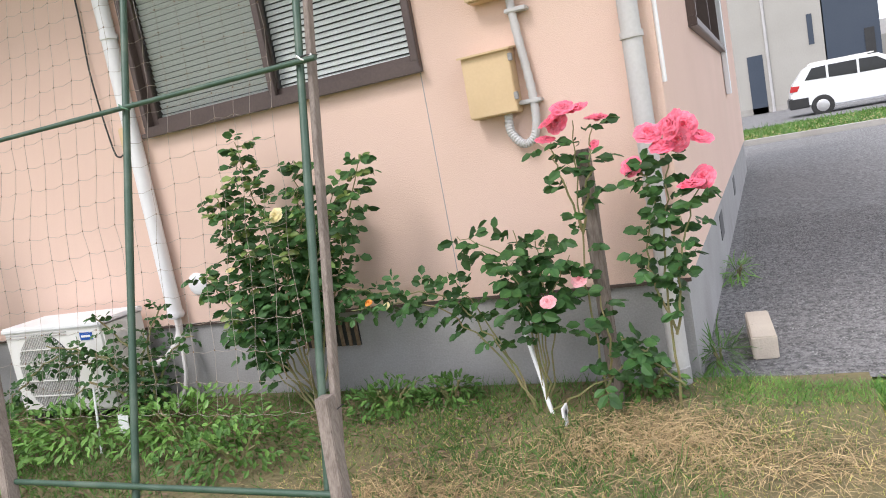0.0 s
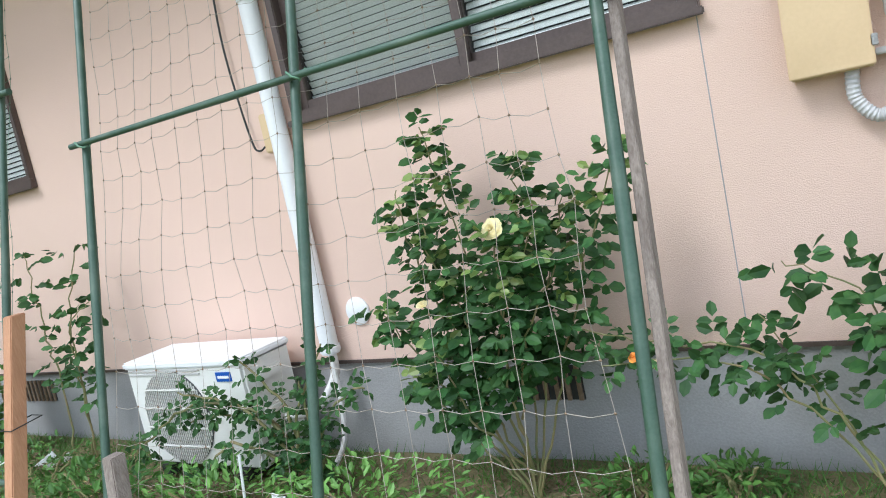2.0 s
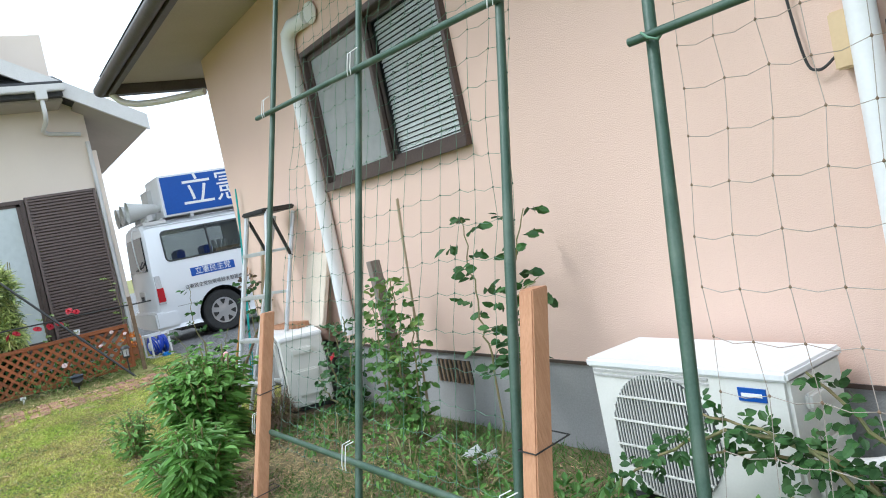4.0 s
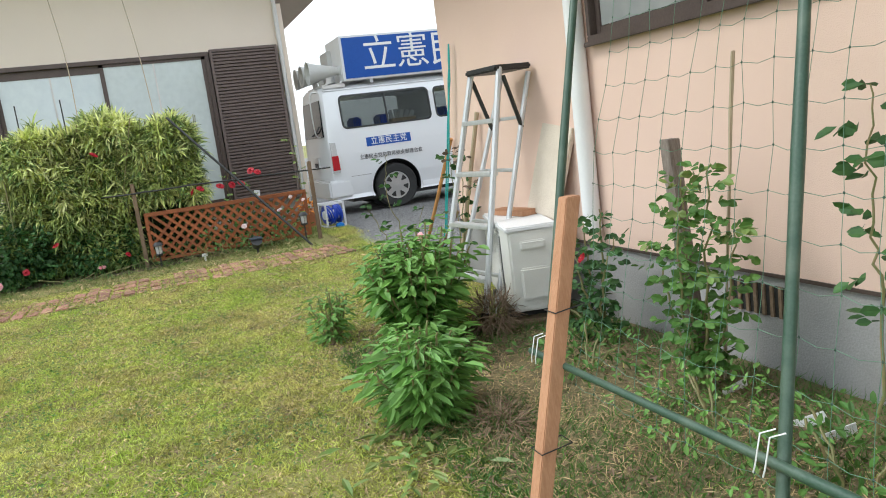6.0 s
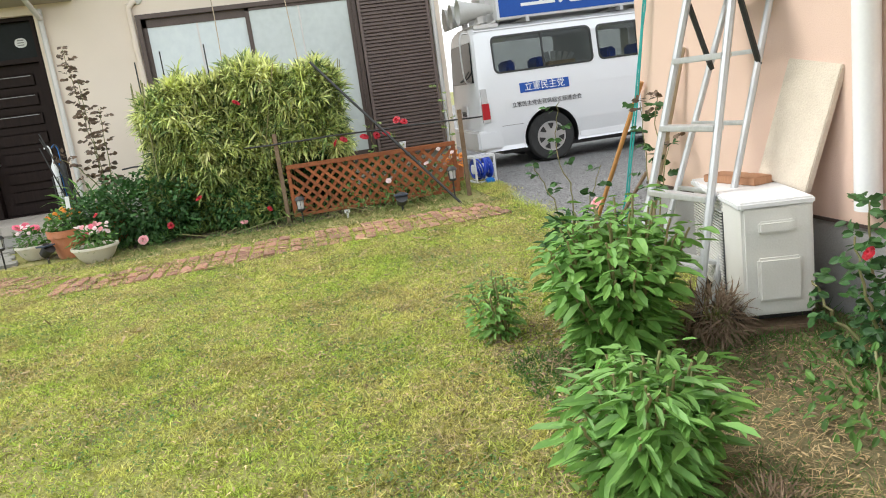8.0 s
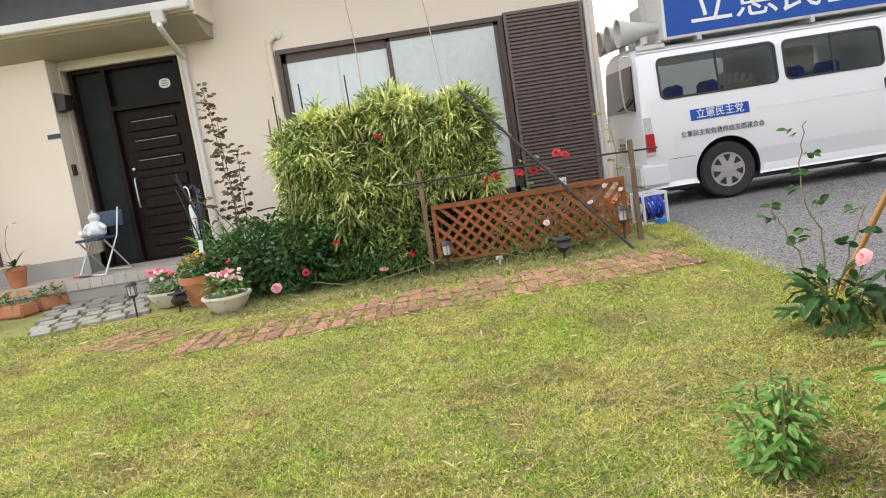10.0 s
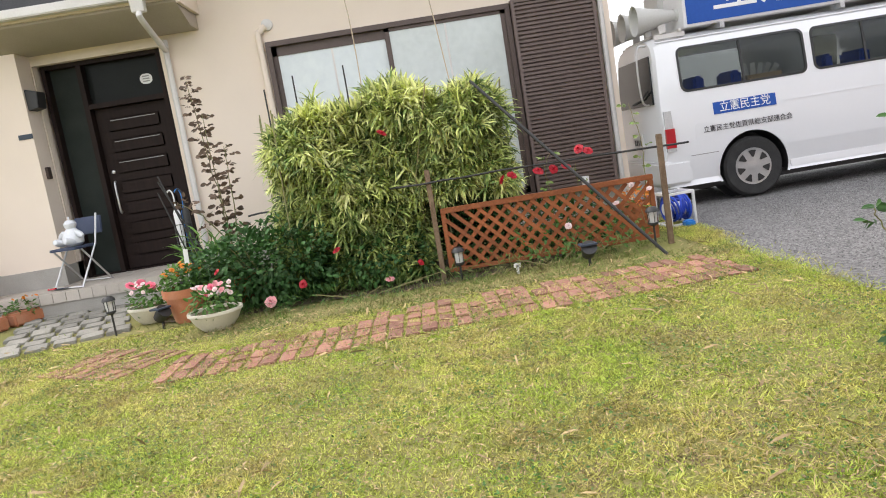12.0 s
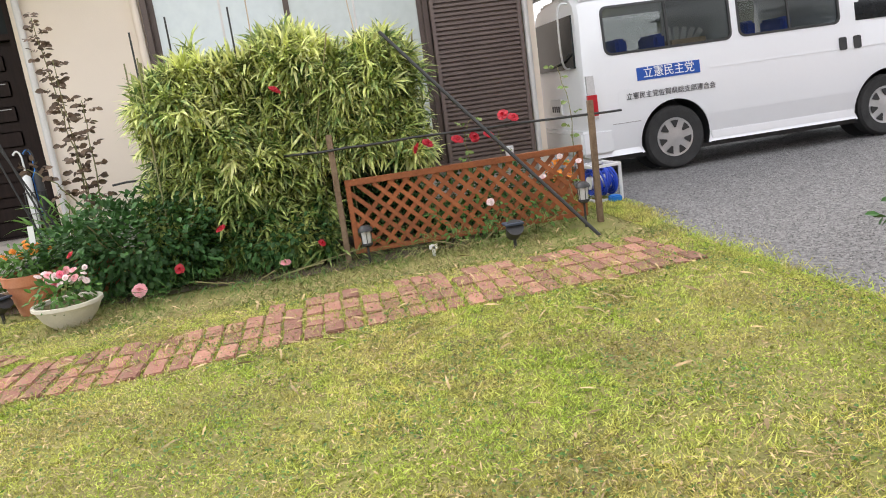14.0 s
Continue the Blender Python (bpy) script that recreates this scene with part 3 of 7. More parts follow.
solid("corner_weeds", blades(45000, -0.4, 2.6, 3.3, 5.05, 0.05, 0.004, lambda x, y: patchy(x + 3, y, 2.2, 0.5)),
      M["weed"], "green weed blades by the house corner", "grass", "stuff", smooth=False, fix=False)
solid("verge_grass", blades(16000, 1.5, 3.2, 4.75, 5.08, 0.045, 0.005, lambda x, y: (y < 5.0 + 0.05 * np.sin(x * 9)) & patchy(x, y, 1.6, -1.0)),
      M["weed_pale"], "green grass verge along the asphalt", "grass", "stuff", smooth=False, fix=False)
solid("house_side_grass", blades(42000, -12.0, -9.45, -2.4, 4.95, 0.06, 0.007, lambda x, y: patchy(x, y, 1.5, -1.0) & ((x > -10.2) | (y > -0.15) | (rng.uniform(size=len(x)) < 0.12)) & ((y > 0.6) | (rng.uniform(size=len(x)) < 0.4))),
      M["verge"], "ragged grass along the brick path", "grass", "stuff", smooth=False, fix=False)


def scatter(n, x0, x1, y0, y1, z0, z1, lo, hi, wide, shape, flat, keep):
    x, y = rng.uniform(x0, x1, n), rng.uniform(y0, y1, n)
    k = keep(x, y)
    n = int(k.sum())
    w = rng.normal(size=(n, 3)) * np.array((1, 1, flat))
    ln = rng.uniform(lo, hi, n)
    return leaf_geo(np.stack([x[k], y[k], rng.uniform(z0, z1, n)], 1), w, rng.normal(size=(n, 3)) * 0.35 + np.array((0, 0, 1.0)), ln, ln * wide, shape)


def lawn_clumps(n, each, x0, x1, y0, y1, spread, h, w):
    """Small dense tufts of longer blades dotted over the lawn."""
    cx, cy = rng.uniform(x0, x1, n), rng.uniform(y0, y1, n)
    k = patchy(cx, cy, 0.9, -0.6)
    cx, cy = np.repeat(cx[k], each), np.repeat(cy[k], each)
    m = len(cx)
    x, y = cx + rng.normal(0, spread, m), cy + rng.normal(0, spread, m)
    lean = rng.normal(size=(m, 3)) * 0.8
    lean[:, 2] = rng.uniform(0.25, 0.9, m)
    return leaf_geo(np.stack([x, y, np.full(m, -0.003)], 1), lean, rand_unit(m), rng.uniform(0.5, 1.3, m) * h, np.full(m, w), BLADE)


solid("lawn_tufts", lawn_clumps(3800, 9, -9.3, -2.2, -1.2, 4.7, 0.013, 0.02, 0.0045), M["weed"], "small dark tufts of coarser grass in the lawn", "grass", "stuff", smooth=False, fix=False)
solid("pale_tufts", lawn_clumps(17000, 14, -9.3, -2.2, -1.2, 4.7, 0.016, 0.036, 0.006), M["grass"], "raised pale tufts of mown grass in the lawn", "grass", "stuff", smooth=False, fix=False)
solid("bare_spots", lawn_clumps(520, 45, -9.2, -2.4, -1.0, 4.6, 0.04, 0.018, 0.006), M["bark"], "scattered brown bare spots of dead thatch", "dead leaves", "stuff", smooth=False, fix=False)
solid("clover", scatter(110000, -9.6, 1.0, -1.6, 4.9, 0.008, 0.02, 0.006, 0.018, 0.8, ROSE, 0.2, lambda x, y: ((x < -2.0) | (y > 2.9)) & patchy(x, y, 2.7, 0.35)),
      M["weed"], "small dark clover scattered through the lawn", "clover", "stuff", smooth=False, fix=False)
solid("bare_flecks", scatter(90000, -9.6, 1.0, -1.6, 4.9, 0.008, 0.02, 0.008, 0.024, 0.35, ROSE, 0.15, lambda x, y: ((x < -2.0) | (y > 2.9)) & patchy(x, y, 2.6, 1.2)),
      M["bed_soil"], "brown dead leaf flecks in the lawn", "dead leaves", "stuff", smooth=False, fix=False)
solid("brown_thatch", scatter(60000, -9.4, -2.0, -1.6, 4.6, 0.009, 0.019, 0.006, 0.02, 0.4, ROSE, 0.2, lambda x, y: patchy(x + 0.7, y, 1.6, 1.5)),
      M["bark"], "brown thatch showing in patches of the lawn", "dead leaves", "stuff", smooth=False, fix=False)
solid("pale_flecks", scatter(60000, -9.8, -2.0, -1.6, 4.9, 0.014, 0.026, 0.008, 0.03, 0.22, STRAP, 0.2, lambda x, y: patchy(x, y, 2.1, -0.4)),
      M["hay"], "pale dry grass clippings on the lawn", "dry grass", "stuff", smooth=False, fix=False)
solid("bed_litter", scatter(9000, -5.6, 0.8, 3.6, 4.9, 0.01, 0.035, 0.015, 0.04, 0.35, ROSE, 0.25, lambda x, y: patchy(x, y, 1.6, -0.4)),
      M["bark"], "brown dead leaves and litter over the bed", "dead leaves", "stuff", smooth=False, fix=False)
solid("trodden_straw", scatter(9000, -5.3, -2.4, 3.55, 4.75, 0.012, 0.03, 0.012, 0.045, 0.08, STRAP, 0.2, lambda x, y: patchy(x, y, 1.9, -0.2)),
      M["hay"], "dry straw and clippings trodden over the bed", "dry grass", "stuff", smooth=False, fix=False)
solid("fallen_leaves", scatter(1500, -10.2, -5.5, -1.5, 4.8, 0.02, 0.04, 0.04, 0.11, 0.13, STRAP, 0.15, lambda x, y: (x < -8.2) | (rng.uniform(size=len(x)) < 0.25)),
      M["hay"], "dry fallen bamboo leaves on grass and bricks", "dead leaves", "stuff", smooth=False, fix=False)
solid("edge_grass", blades(30000, -11.6, -6.75, 4.8, 5.22, 0.035, 0.006, lambda x, y: (y < 4.87 + 0.28 * np.clip((-9.4 - x) / 1.8, 0, 1) + rng.exponential(0.06, len(x)) + 0.03 * np.sin(x * 4.1))),
      M["grass"], "ragged grass creeping over the asphalt edge", "grass", "stuff", smooth=False, fix=False)
PEB = (((0, 0, 0), (1, 0.5, 0), (1, -0.5, 0), (0.6, 0, 0.5)), ((0, 1, 3), (1, 2, 3), (2, 0, 3)))
solid("grit", scatter(42000, -13.0, -6.8, 5.1, 9.5, -0.008, -0.006, 0.005, 0.014, 1.0, PEB, 0.0, lambda x, y: patchy(x, y, 1.0, -1.5)),
      M["grit"], "loose grey grit on the asphalt", "grit", "stuff", smooth=False, fix=False)
solid("yard_grit", scatter(70000, 1.5, 4.2, 5.1, 9.0, -0.012, -0.008, 0.004, 0.011, 1.0, PEB, 0.0, lambda x, y: patchy(x, y, 1.0, -1.5)),
      M["grit"], "loose grey grit beside the peach house", "grit", "stuff", smooth=False, fix=False)


def straw(n, cx, cy, sx, sy):
    p = np.stack([rng.normal(cx, sx, n), rng.normal(cy, sy, n), rng.uniform(0.012, 0.05, n)], 1)
    p = p[p[:, 1] < 4.98]
    n = len(p)
    w = rng.normal(size=(n, 3))
    w[:, 2] *= 0.12
    return leaf_geo(p, w, np.tile((0, 0, 1.0), (n, 1)) + rng.normal(size=(n, 3)) * 0.3, rng.uniform(0.03, 0.12, n), np.full(n, 0.002), STRAP)


g = Geo()
for n_, cx, cy, sx, sy in ((3600, 1.3, 4.5, 0.17, 0.12), (1500, 1.75, 4.3, 0.25, 0.12), (2600, 0.55, 4.0, 0.2, 0.1), (900, 0.95, 4.2, 0.2, 0.15), (1200, 1.5, 3.85, 0.35, 0.1), (3000, -3.6, 4.2, 0.6, 0.3), (900, -9.05, 2.6, 0.28, 1.2), (1300, -9.6, 2.4, 0.22, 1.4), (900, -9.2, 0.2, 0.4, 0.4), (2200, -4.6, 3.6, 0.8, 0.35), (1500, -6.3, 3.9, 0.5, 0.5), (1500, -7.5, 2.2, 1.2, 1.2)):
    q = straw(n_, cx, cy, sx, sy)
    g.add(q.v, q.f)
solid("cut_grass", g, M["hay"], "dry cut grass strewn over the ground", "dry grass", "stuff", smooth=False, fix=False)


# ---- the peach house ----
SIDE_BACK = 13.5
W1 = (-1.13, 0.47, 1.425, 2.36)
W2 = (-4.68, -3.05, 1.475, 2.40)
WS = (6.6, 10.2, 1.50, 2.5)
g = wall_with_holes(Geo(), WALL_L, WALL_R, 0.415, 3.1, WALL_Y, WALL_Y + 0.16, [W1, W2], "x")
wall_front = solid("wall_south", g, M["peach"], "peach rendered front wall with a hairline joint", "wall")
g = wall_with_holes(Geo(), WALL_Y + 0.16, SIDE_BACK, 0.415, 3.1, WALL_R - 0.16, WALL_R, [WS], "y")
solid("wall_east", g, M["peach"], "peach rendered side wall facing the asphalt yard", "wall")
solid("wall_west", Geo().box(WALL_L, WALL_L + 0.16, WALL_Y + 0.16, SIDE_BACK, 0.415, 3.1), M["peach"], "peach rendered end wall of the house", "wall")
solid("wall_north", Geo().box(WALL_L, WALL_R, SIDE_BACK, SIDE_BACK + 0.16, 0.415, 3.1), M["peach"], "peach rendered back wall of the house", "wall")
for name, q in (("foundation_south", (WALL_L + 0.012, WALL_R - 0.012, WALL_Y + 0.012, WALL_Y + 0.15)), ("foundation_east", (WALL_R - 0.16, WALL_R - 0.012, WALL_Y + 0.15, SIDE_BACK)),
                ("foundation_west", (WALL_L + 0.012, WALL_L + 0.16, WALL_Y + 0.15, SIDE_BACK))):
    solid(name, Geo().box(*q, -0.3, 0.41), M["plinth"], "grey mortar foundation below the peach wall", "foundation")
solid("trim", Geo().box(WALL_L - 0.004, WALL_R + 0.004, WALL_Y - 0.006, WALL_Y + 0.01, 0.405, 0.42), M["frame_brown"], "thin dark drip edge above the foundation", "trim")
solid("wall_joint", Geo().box(0.453, 0.4565, WALL_Y - 0.0015, WALL_Y + 0.004, 0.42, 1.425), M["plinth"], "fine vertical crack line in the render", "joint")

# roof with soffit, fascia and gutters
X0, X1, Y0, Y1 = -7.42, 2.1, 4.37, 14.2
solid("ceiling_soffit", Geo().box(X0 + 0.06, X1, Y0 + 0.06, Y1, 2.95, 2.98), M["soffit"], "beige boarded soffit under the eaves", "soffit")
g = Geo().box(X0, X1, Y0, Y0 + 0.05, 2.86, 3.04)
g.box(X0, X0 + 0.05, Y0 + 0.05, Y1, 2.86, 3.04)
solid("fascia", g, M["fascia"], "dark brown fascia along the eaves", "fascia")
cx, cy = (X0 + X1) / 2, (Y0 + Y1) / 2
g = Geo().add([(X0 - 0.03, Y0 - 0.03, 3.05), (X1, Y0 - 0.03, 3.05), (X1, Y1, 3.05), (X0 - 0.03, Y1, 3.05), (cx - 1, cy, 4.9), (cx + 1, cy, 4.9)],
              [(0, 1, 5, 4), (1, 2, 5), (2, 3, 4, 5), (3, 0, 4), (3, 2, 1, 0)])
solid("roof", g, M["tile_roof"], "dark grey hipped roof of the peach house", "roof")
g = Geo().tube([(X0 - 0.05, Y0 - 0.05, 2.92), (X1, Y0 - 0.05, 2.9)], 0.055, 10)
g.tube([(X0 - 0.05, Y0 - 0.05, 2.92), (X0 - 0.05, Y1, 2.9)], 0.055, 10)
solid("gutter", g, M["fascia"], "dark half-round rain gutter along the eave", "gutter")
t = thing("gutter_outlet", (-7.3, 4.5, 2.72), "pale drain pipe from gutter to house corner", "pipe")
part("pipe", Geo().tube(bend([(-0.1, -0.1, 0.15), (-0.05, 0, 0.05), (0.1, 0.2, 0.0), (0.55, 0.55, -0.04)], 6), 0.03, 10), M["gutter"], t)


def slat_blind(t, x0, x1, z0, z1, y, pitch=0.026, slope=0.75):
    g = Geo()
    z = z0 + 0.01
    while z < z1:
        g.box(x0, x1, -0.0125, 0.0125, -0.0006, 0.0006, Matrix.Translation((0, y, z)) @ Matrix.Rotation(slope, 4, "X"))
        z += pitch
    return part("blind", g, M["blind"], t, "closed white slatted blind", fix=False, smooth=False)


def sash_window(name, at, w, h, left, right, label):
    """A sliding window in a brown frame; left and right: what each sash shows."""
    t = thing(name, at, label, "window", kind="structure")
    F = 0.036
    g = Geo().box(0, w, -0.03, 0.09, 0, F + 0.012)
    g.box(0, w, -0.03, 0.09, h - F, h)
    g.box(0, F, -0.03, 0.09, F + 0.012, h - F)
    g.box(w - F, w, -0.03, 0.09, F + 0.012, h - F)
    part("window_frame", g, M["frame_brown"], t, bevel=0.004)
    part("window_sill", Geo().box(-0.015, w + 0.015, -0.045, -0.032, -0.006, 0.018), M["frame_brown"], t, bevel=0.004)
    for k, (a, b, y, what) in enumerate(((F, w / 2 + 0.02, 0.02, left), (w / 2 - 0.02, w - F, 0.055, right))):
        z0, z1 = F + 0.012, h - F
        g = Geo().box(a, a + 0.035, y - 0.012, y + 0.012, z0, z1).box(b - 0.035, b, y - 0.012, y + 0.012, z0, z1)
        g.box(a + 0.035, b - 0.035, y - 0.012, y + 0.012, z0, z0 + 0.036).box(a + 0.035, b - 0.035, y - 0.012, y + 0.012, z1 - 0.035, z1)
        part("sash", g, M["frame_brown"], t, bevel=0.002)
        g = Geo().box(a + 0.03, b - 0.03, y - 0.003, y + 0.003, z0 + 0.04, z1 - 0.03)
        part("pane", g, M["frost_grey"] if what == "frost" else M["pane"], t, "grey frosted glass" if what == "frost" else "")
        if what == "closed":
            slat_blind(t, a + 0.03, b - 0.03, z0 + 0.03, z1 - 0.02, y + 0.035, 0.028, -1.0)
        if what == "blind":
            slat_blind(t, a + 0.03, b - 0.03, z0 + 0.03, z1 - 0.02, y + 0.035, 0.027, 1.12)
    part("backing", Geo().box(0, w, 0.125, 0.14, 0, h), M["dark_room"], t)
    return t


sash_window("window_1", (W1[0], WALL_Y, W1[2]), W1[1] - W1[0], W1[3] - W1[2], "closed", "blind", "brown sliding window with closed white slatted blinds")
sash_window("window_2", (W2[0], WALL_Y, W2[2]), W2[1] - W2[0], W2[3] - W2[2], "frost", "blind", "brown sliding window, one pane frosted, one with blind")
t = thing("window_3", (WALL_R, WS[0], WS[2]), "brown framed side window with dark panes", "window", kind="structure")
h, w = WS[3] - WS[2], WS[1] - WS[0]
g = Geo().box(-0.09, 0.05, 0, w, 0, 0.05).box(-0.09, 0.05, 0, w, h - 0.05, h)
for k in range(4):
    y = k * (w - 0.05) / 3
    g.box(-0.09, 0.05, y, y + 0.05, 0.05, h - 0.05)
part("window_frame", g, M["frame_brown"], t, bevel=0.005)
for k in range(3):
    y = 0.05 + k * (w - 0.05) / 3
    part("pane", Geo().box(-0.03, -0.024, y, y + (w - 0.05) / 3 - 0.05, 0.05, h - 0.05), M["car_glass"], t)
part("backing", Geo().box(-0.15, -0.14, 0, w, 0, h), M["dark_room"], t)
t = thing("window_screen_rail", (WALL_R + 0.02, 9.9, 1.1), "white plastic post beside the side window", "rail")
part("post", Geo().box(-0.015, 0.03, 0, 0.25, 0, 1.4), M["white_plastic"], t, bevel=0.006)


def duct(name, at, pts, r, material, label, clips=(), square=False):
    t = thing(name, at, label, "pipe")
    part("pipe", Geo().tube(pts, r, 12), material, t)
    for z in clips:
        g = Geo().lathe([(r + 0.001, -0.012), (r + 0.006, -0.012), (r + 0.006, 0.012), (r + 0.001, 0.012)], 14, Matrix.Translation((pts[0][0], pts[0][1], z)))
        part("clip", g, material, t)
    return t


t = duct("air_conditioner_duct", (-1.195, WALL_Y - 0.05, 0.0), [(0, 0, 0.47), (0, 0, 1.4), (-0.003, 0, 2.2), (-0.006, 0, 2.95)], 0.039, M["white_plastic"], "white plastic pipe cover down the peach wall", (0.49, 1.95))
part("refrigerant_pipe", Geo().tube(bend([(0, 0.0, 0.5), (0.01, -0.02, 0.38), (-0.05, -0.1, 0.27), (-0.18, -0.16, 0.25)], 6), 0.019, 10), M["gutter"], t, "beige wrapped refrigerant pipe")
part("drain_hose", Geo().tube(bend([(0.012, -0.02, 0.48), (0.03, -0.04, 0.3), (0.035, -0.08, 0.12), (0.0, -0.14, 0.02)], 6), 0.011, 8), M["gutter"], t, "pale drain hose")
t = duct("air_conditioner_duct", (-4.76, WALL_Y - 0.05, 0.0), [(0, 0, 0.5), (0, 0, 2.46), (0.03, 0.0, 2.54), (0.12, 0.0, 2.57), (0.3, 0.03, 2.57)], 0.05, M["white_plastic"], "white pipe cover bending into the wall above a window")
part("wall_cap", Geo().lathe([(0.065, 0), (0.07, 0.01), (0.06, 0.03)], 18, Matrix.Translation((0.36, 0.04, 2.58)) @ Matrix.Rotation(1.5708, 4, "X")), M["white_plastic"], t)
duct("downpipe", (1.352, WALL_Y - 0.055, 0.0), [(0, 0, -0.02), (0, 0, 2.9)], 0.038, M["pipe_grey"], "grey rainwater downpipe at the house corner", (1.37, 2.4))
t = thing("downpipe_shoe", (1.345, WALL_Y - 0.055, -0.02), "darker grey socket at a downpipe's foot", "pipe socket")
part("socket", Geo().lathe([(0.047, 0), (0.047, 0.1), (0.04, 0.105)], 16), M["plinth"], t)
duct("cable_conduit", (WALL_R + 0.004, WALL_Y + 0.03, 0.0), [(0, 0, 1.18), (0, 0, 2.9)], 0.012, M["white_plastic"], "thin white cable conduit near the house corner")
t = thing("wall_cable", (-1.405, WALL_Y - 0.012, 1.3), "thin black cable hanging down the peach wall", "cable")
part("cord", Geo().tube(bend([(-0.02, 0, 1.6), (0.0, 0, 0.9), (-0.01, -0.01, 0.5), (0.02, -0.01, 0.13), (0.06, -0.015, 0.06), (0.12, -0.01, 0.09)], 6), 0.0045, 6), M["black"], t)
t = thing("cable_box", (-1.262, WALL_Y, 1.34), "small yellowed cable box on the wall", "junction box")
part("body", Geo().box(-0.02, 0.05, -0.06, 0, 0, 0.16), M["box_yellow"], t, bevel=0.006)

# breaker box with conduit, and the part of a second box above
for at, w, h, name in (((0.68, WALL_Y, 1.175), 0.2, 0.262, "breaker_box"), ((0.74, WALL_Y, 1.63), 0.2, 0.3, "meter_box")):
    t = thing(name, at, "yellowed steel box with a sloping rain lid on the wall", "electric box")
    part("body", Geo().box(0, w, -0.075, 0, 0, h - 0.004), M["box_yellow"], t, bevel=0.004)
    part("door", Geo().box(-0.002, w + 0.002, -0.088, -0.077, 0.004, h - 0.01), M["box_yellow"], t, bevel=0.003)
    part("lid", Geo().prism([(-0.012, 0), (w + 0.012, 0), (w + 0.012, 0.008), (-0.012, 0.008)], -0.105, 0, Matrix.Translation((0, 0, h - 0.004)) @ Matrix.Rotation(radians(6), 4, "X")), M["box_yellow"], t, "lid with rusty edge")
    for z in (0.05, h - 0.06):
        part("hinge", Geo().box(w - 0.004, w + 0.012, -0.09, -0.07, z, z + 0.03), M["plinth"], t, bevel=0.002)
t = thing("flexible_conduit", (0.935, WALL_Y - 0.03, 1.0), "ribbed grey conduit looping under the electric box", "conduit")
pts = bend([(-0.11, -0.01, 0.18), (-0.11, -0.01, 0.1), (-0.06, -0.01, 0.045), (-0.01, 0, 0.09), (0.0, 0, 0.25), (-0.03, 0, 0.6), (-0.04, 0, 1.2)], 14)
g = Geo().tube(pts, [0.0165 + 0.0025 * (i % 2) for i in range(len(pts))], 10)
part("pipe", g, M["pipe_grey"], t)
for z in (0.2, 0.56):
    part("saddle", Geo().box(-0.055, 0.035, -0.022, 0.03, z, z + 0.018), M["pipe_grey"], t, bevel=0.004)
t = thing("string_line", (0.93, WALL_Y - 0.06, 1.04), "pale string tied from conduit to a rose stake", "string")
part("cord", Geo().tube(bend([(0, 0, 0), (0.1, -0.08, -0.07), (0.21, -0.15, -0.17)], 5), 0.0022, 5), M["pale_wood"], t)
t = thing("vent_cover", (-1.04, WALL_Y, 0.63), "round white vent cap on the peach wall", "vent cap")
part("disc", Geo().lathe([(0.06, 0), (0.06, 0.008), (0.05, 0.014)], 24, Matrix.Rotation(1.5708, 4, "X")), M["white_plastic"], t)
for x in (-0.46, -3.82):
    t = thing("foundation_vent", (x, WALL_Y + 0.012, 0.235), "rusty slatted vent in the grey foundation", "vent")
    # black sheet in place of the hollow's shade behind the bars
    part("backing", Geo().box(0, 0.34, -0.003, 0, 0, 0.13), M["black"], t)
    for k in range(8):
        part("bar", Geo().box(0.01 + k * 0.044, 0.026 + k * 0.044, -0.012, -0.003, 0, 0.13), M["bark"], t)
for y in (7.1, 9.3):
    t = thing("foundation_vent", (WALL_R - 0.012, y, 0.18), "grey slatted vent in the side foundation", "vent")
    part("backing", Geo().box(0.0, 0.004, 0, 0.3, 0, 0.16), M["grille"], t)
t = thing("concrete_block", (1.64, 5.5, -0.01), "loose pale concrete block on the asphalt edge", "block", rz=5)
part("body", Geo().box(-0.05, 0.05, -0.2, 0.2, 0, 0.1), M["block"], t, bevel=0.006)


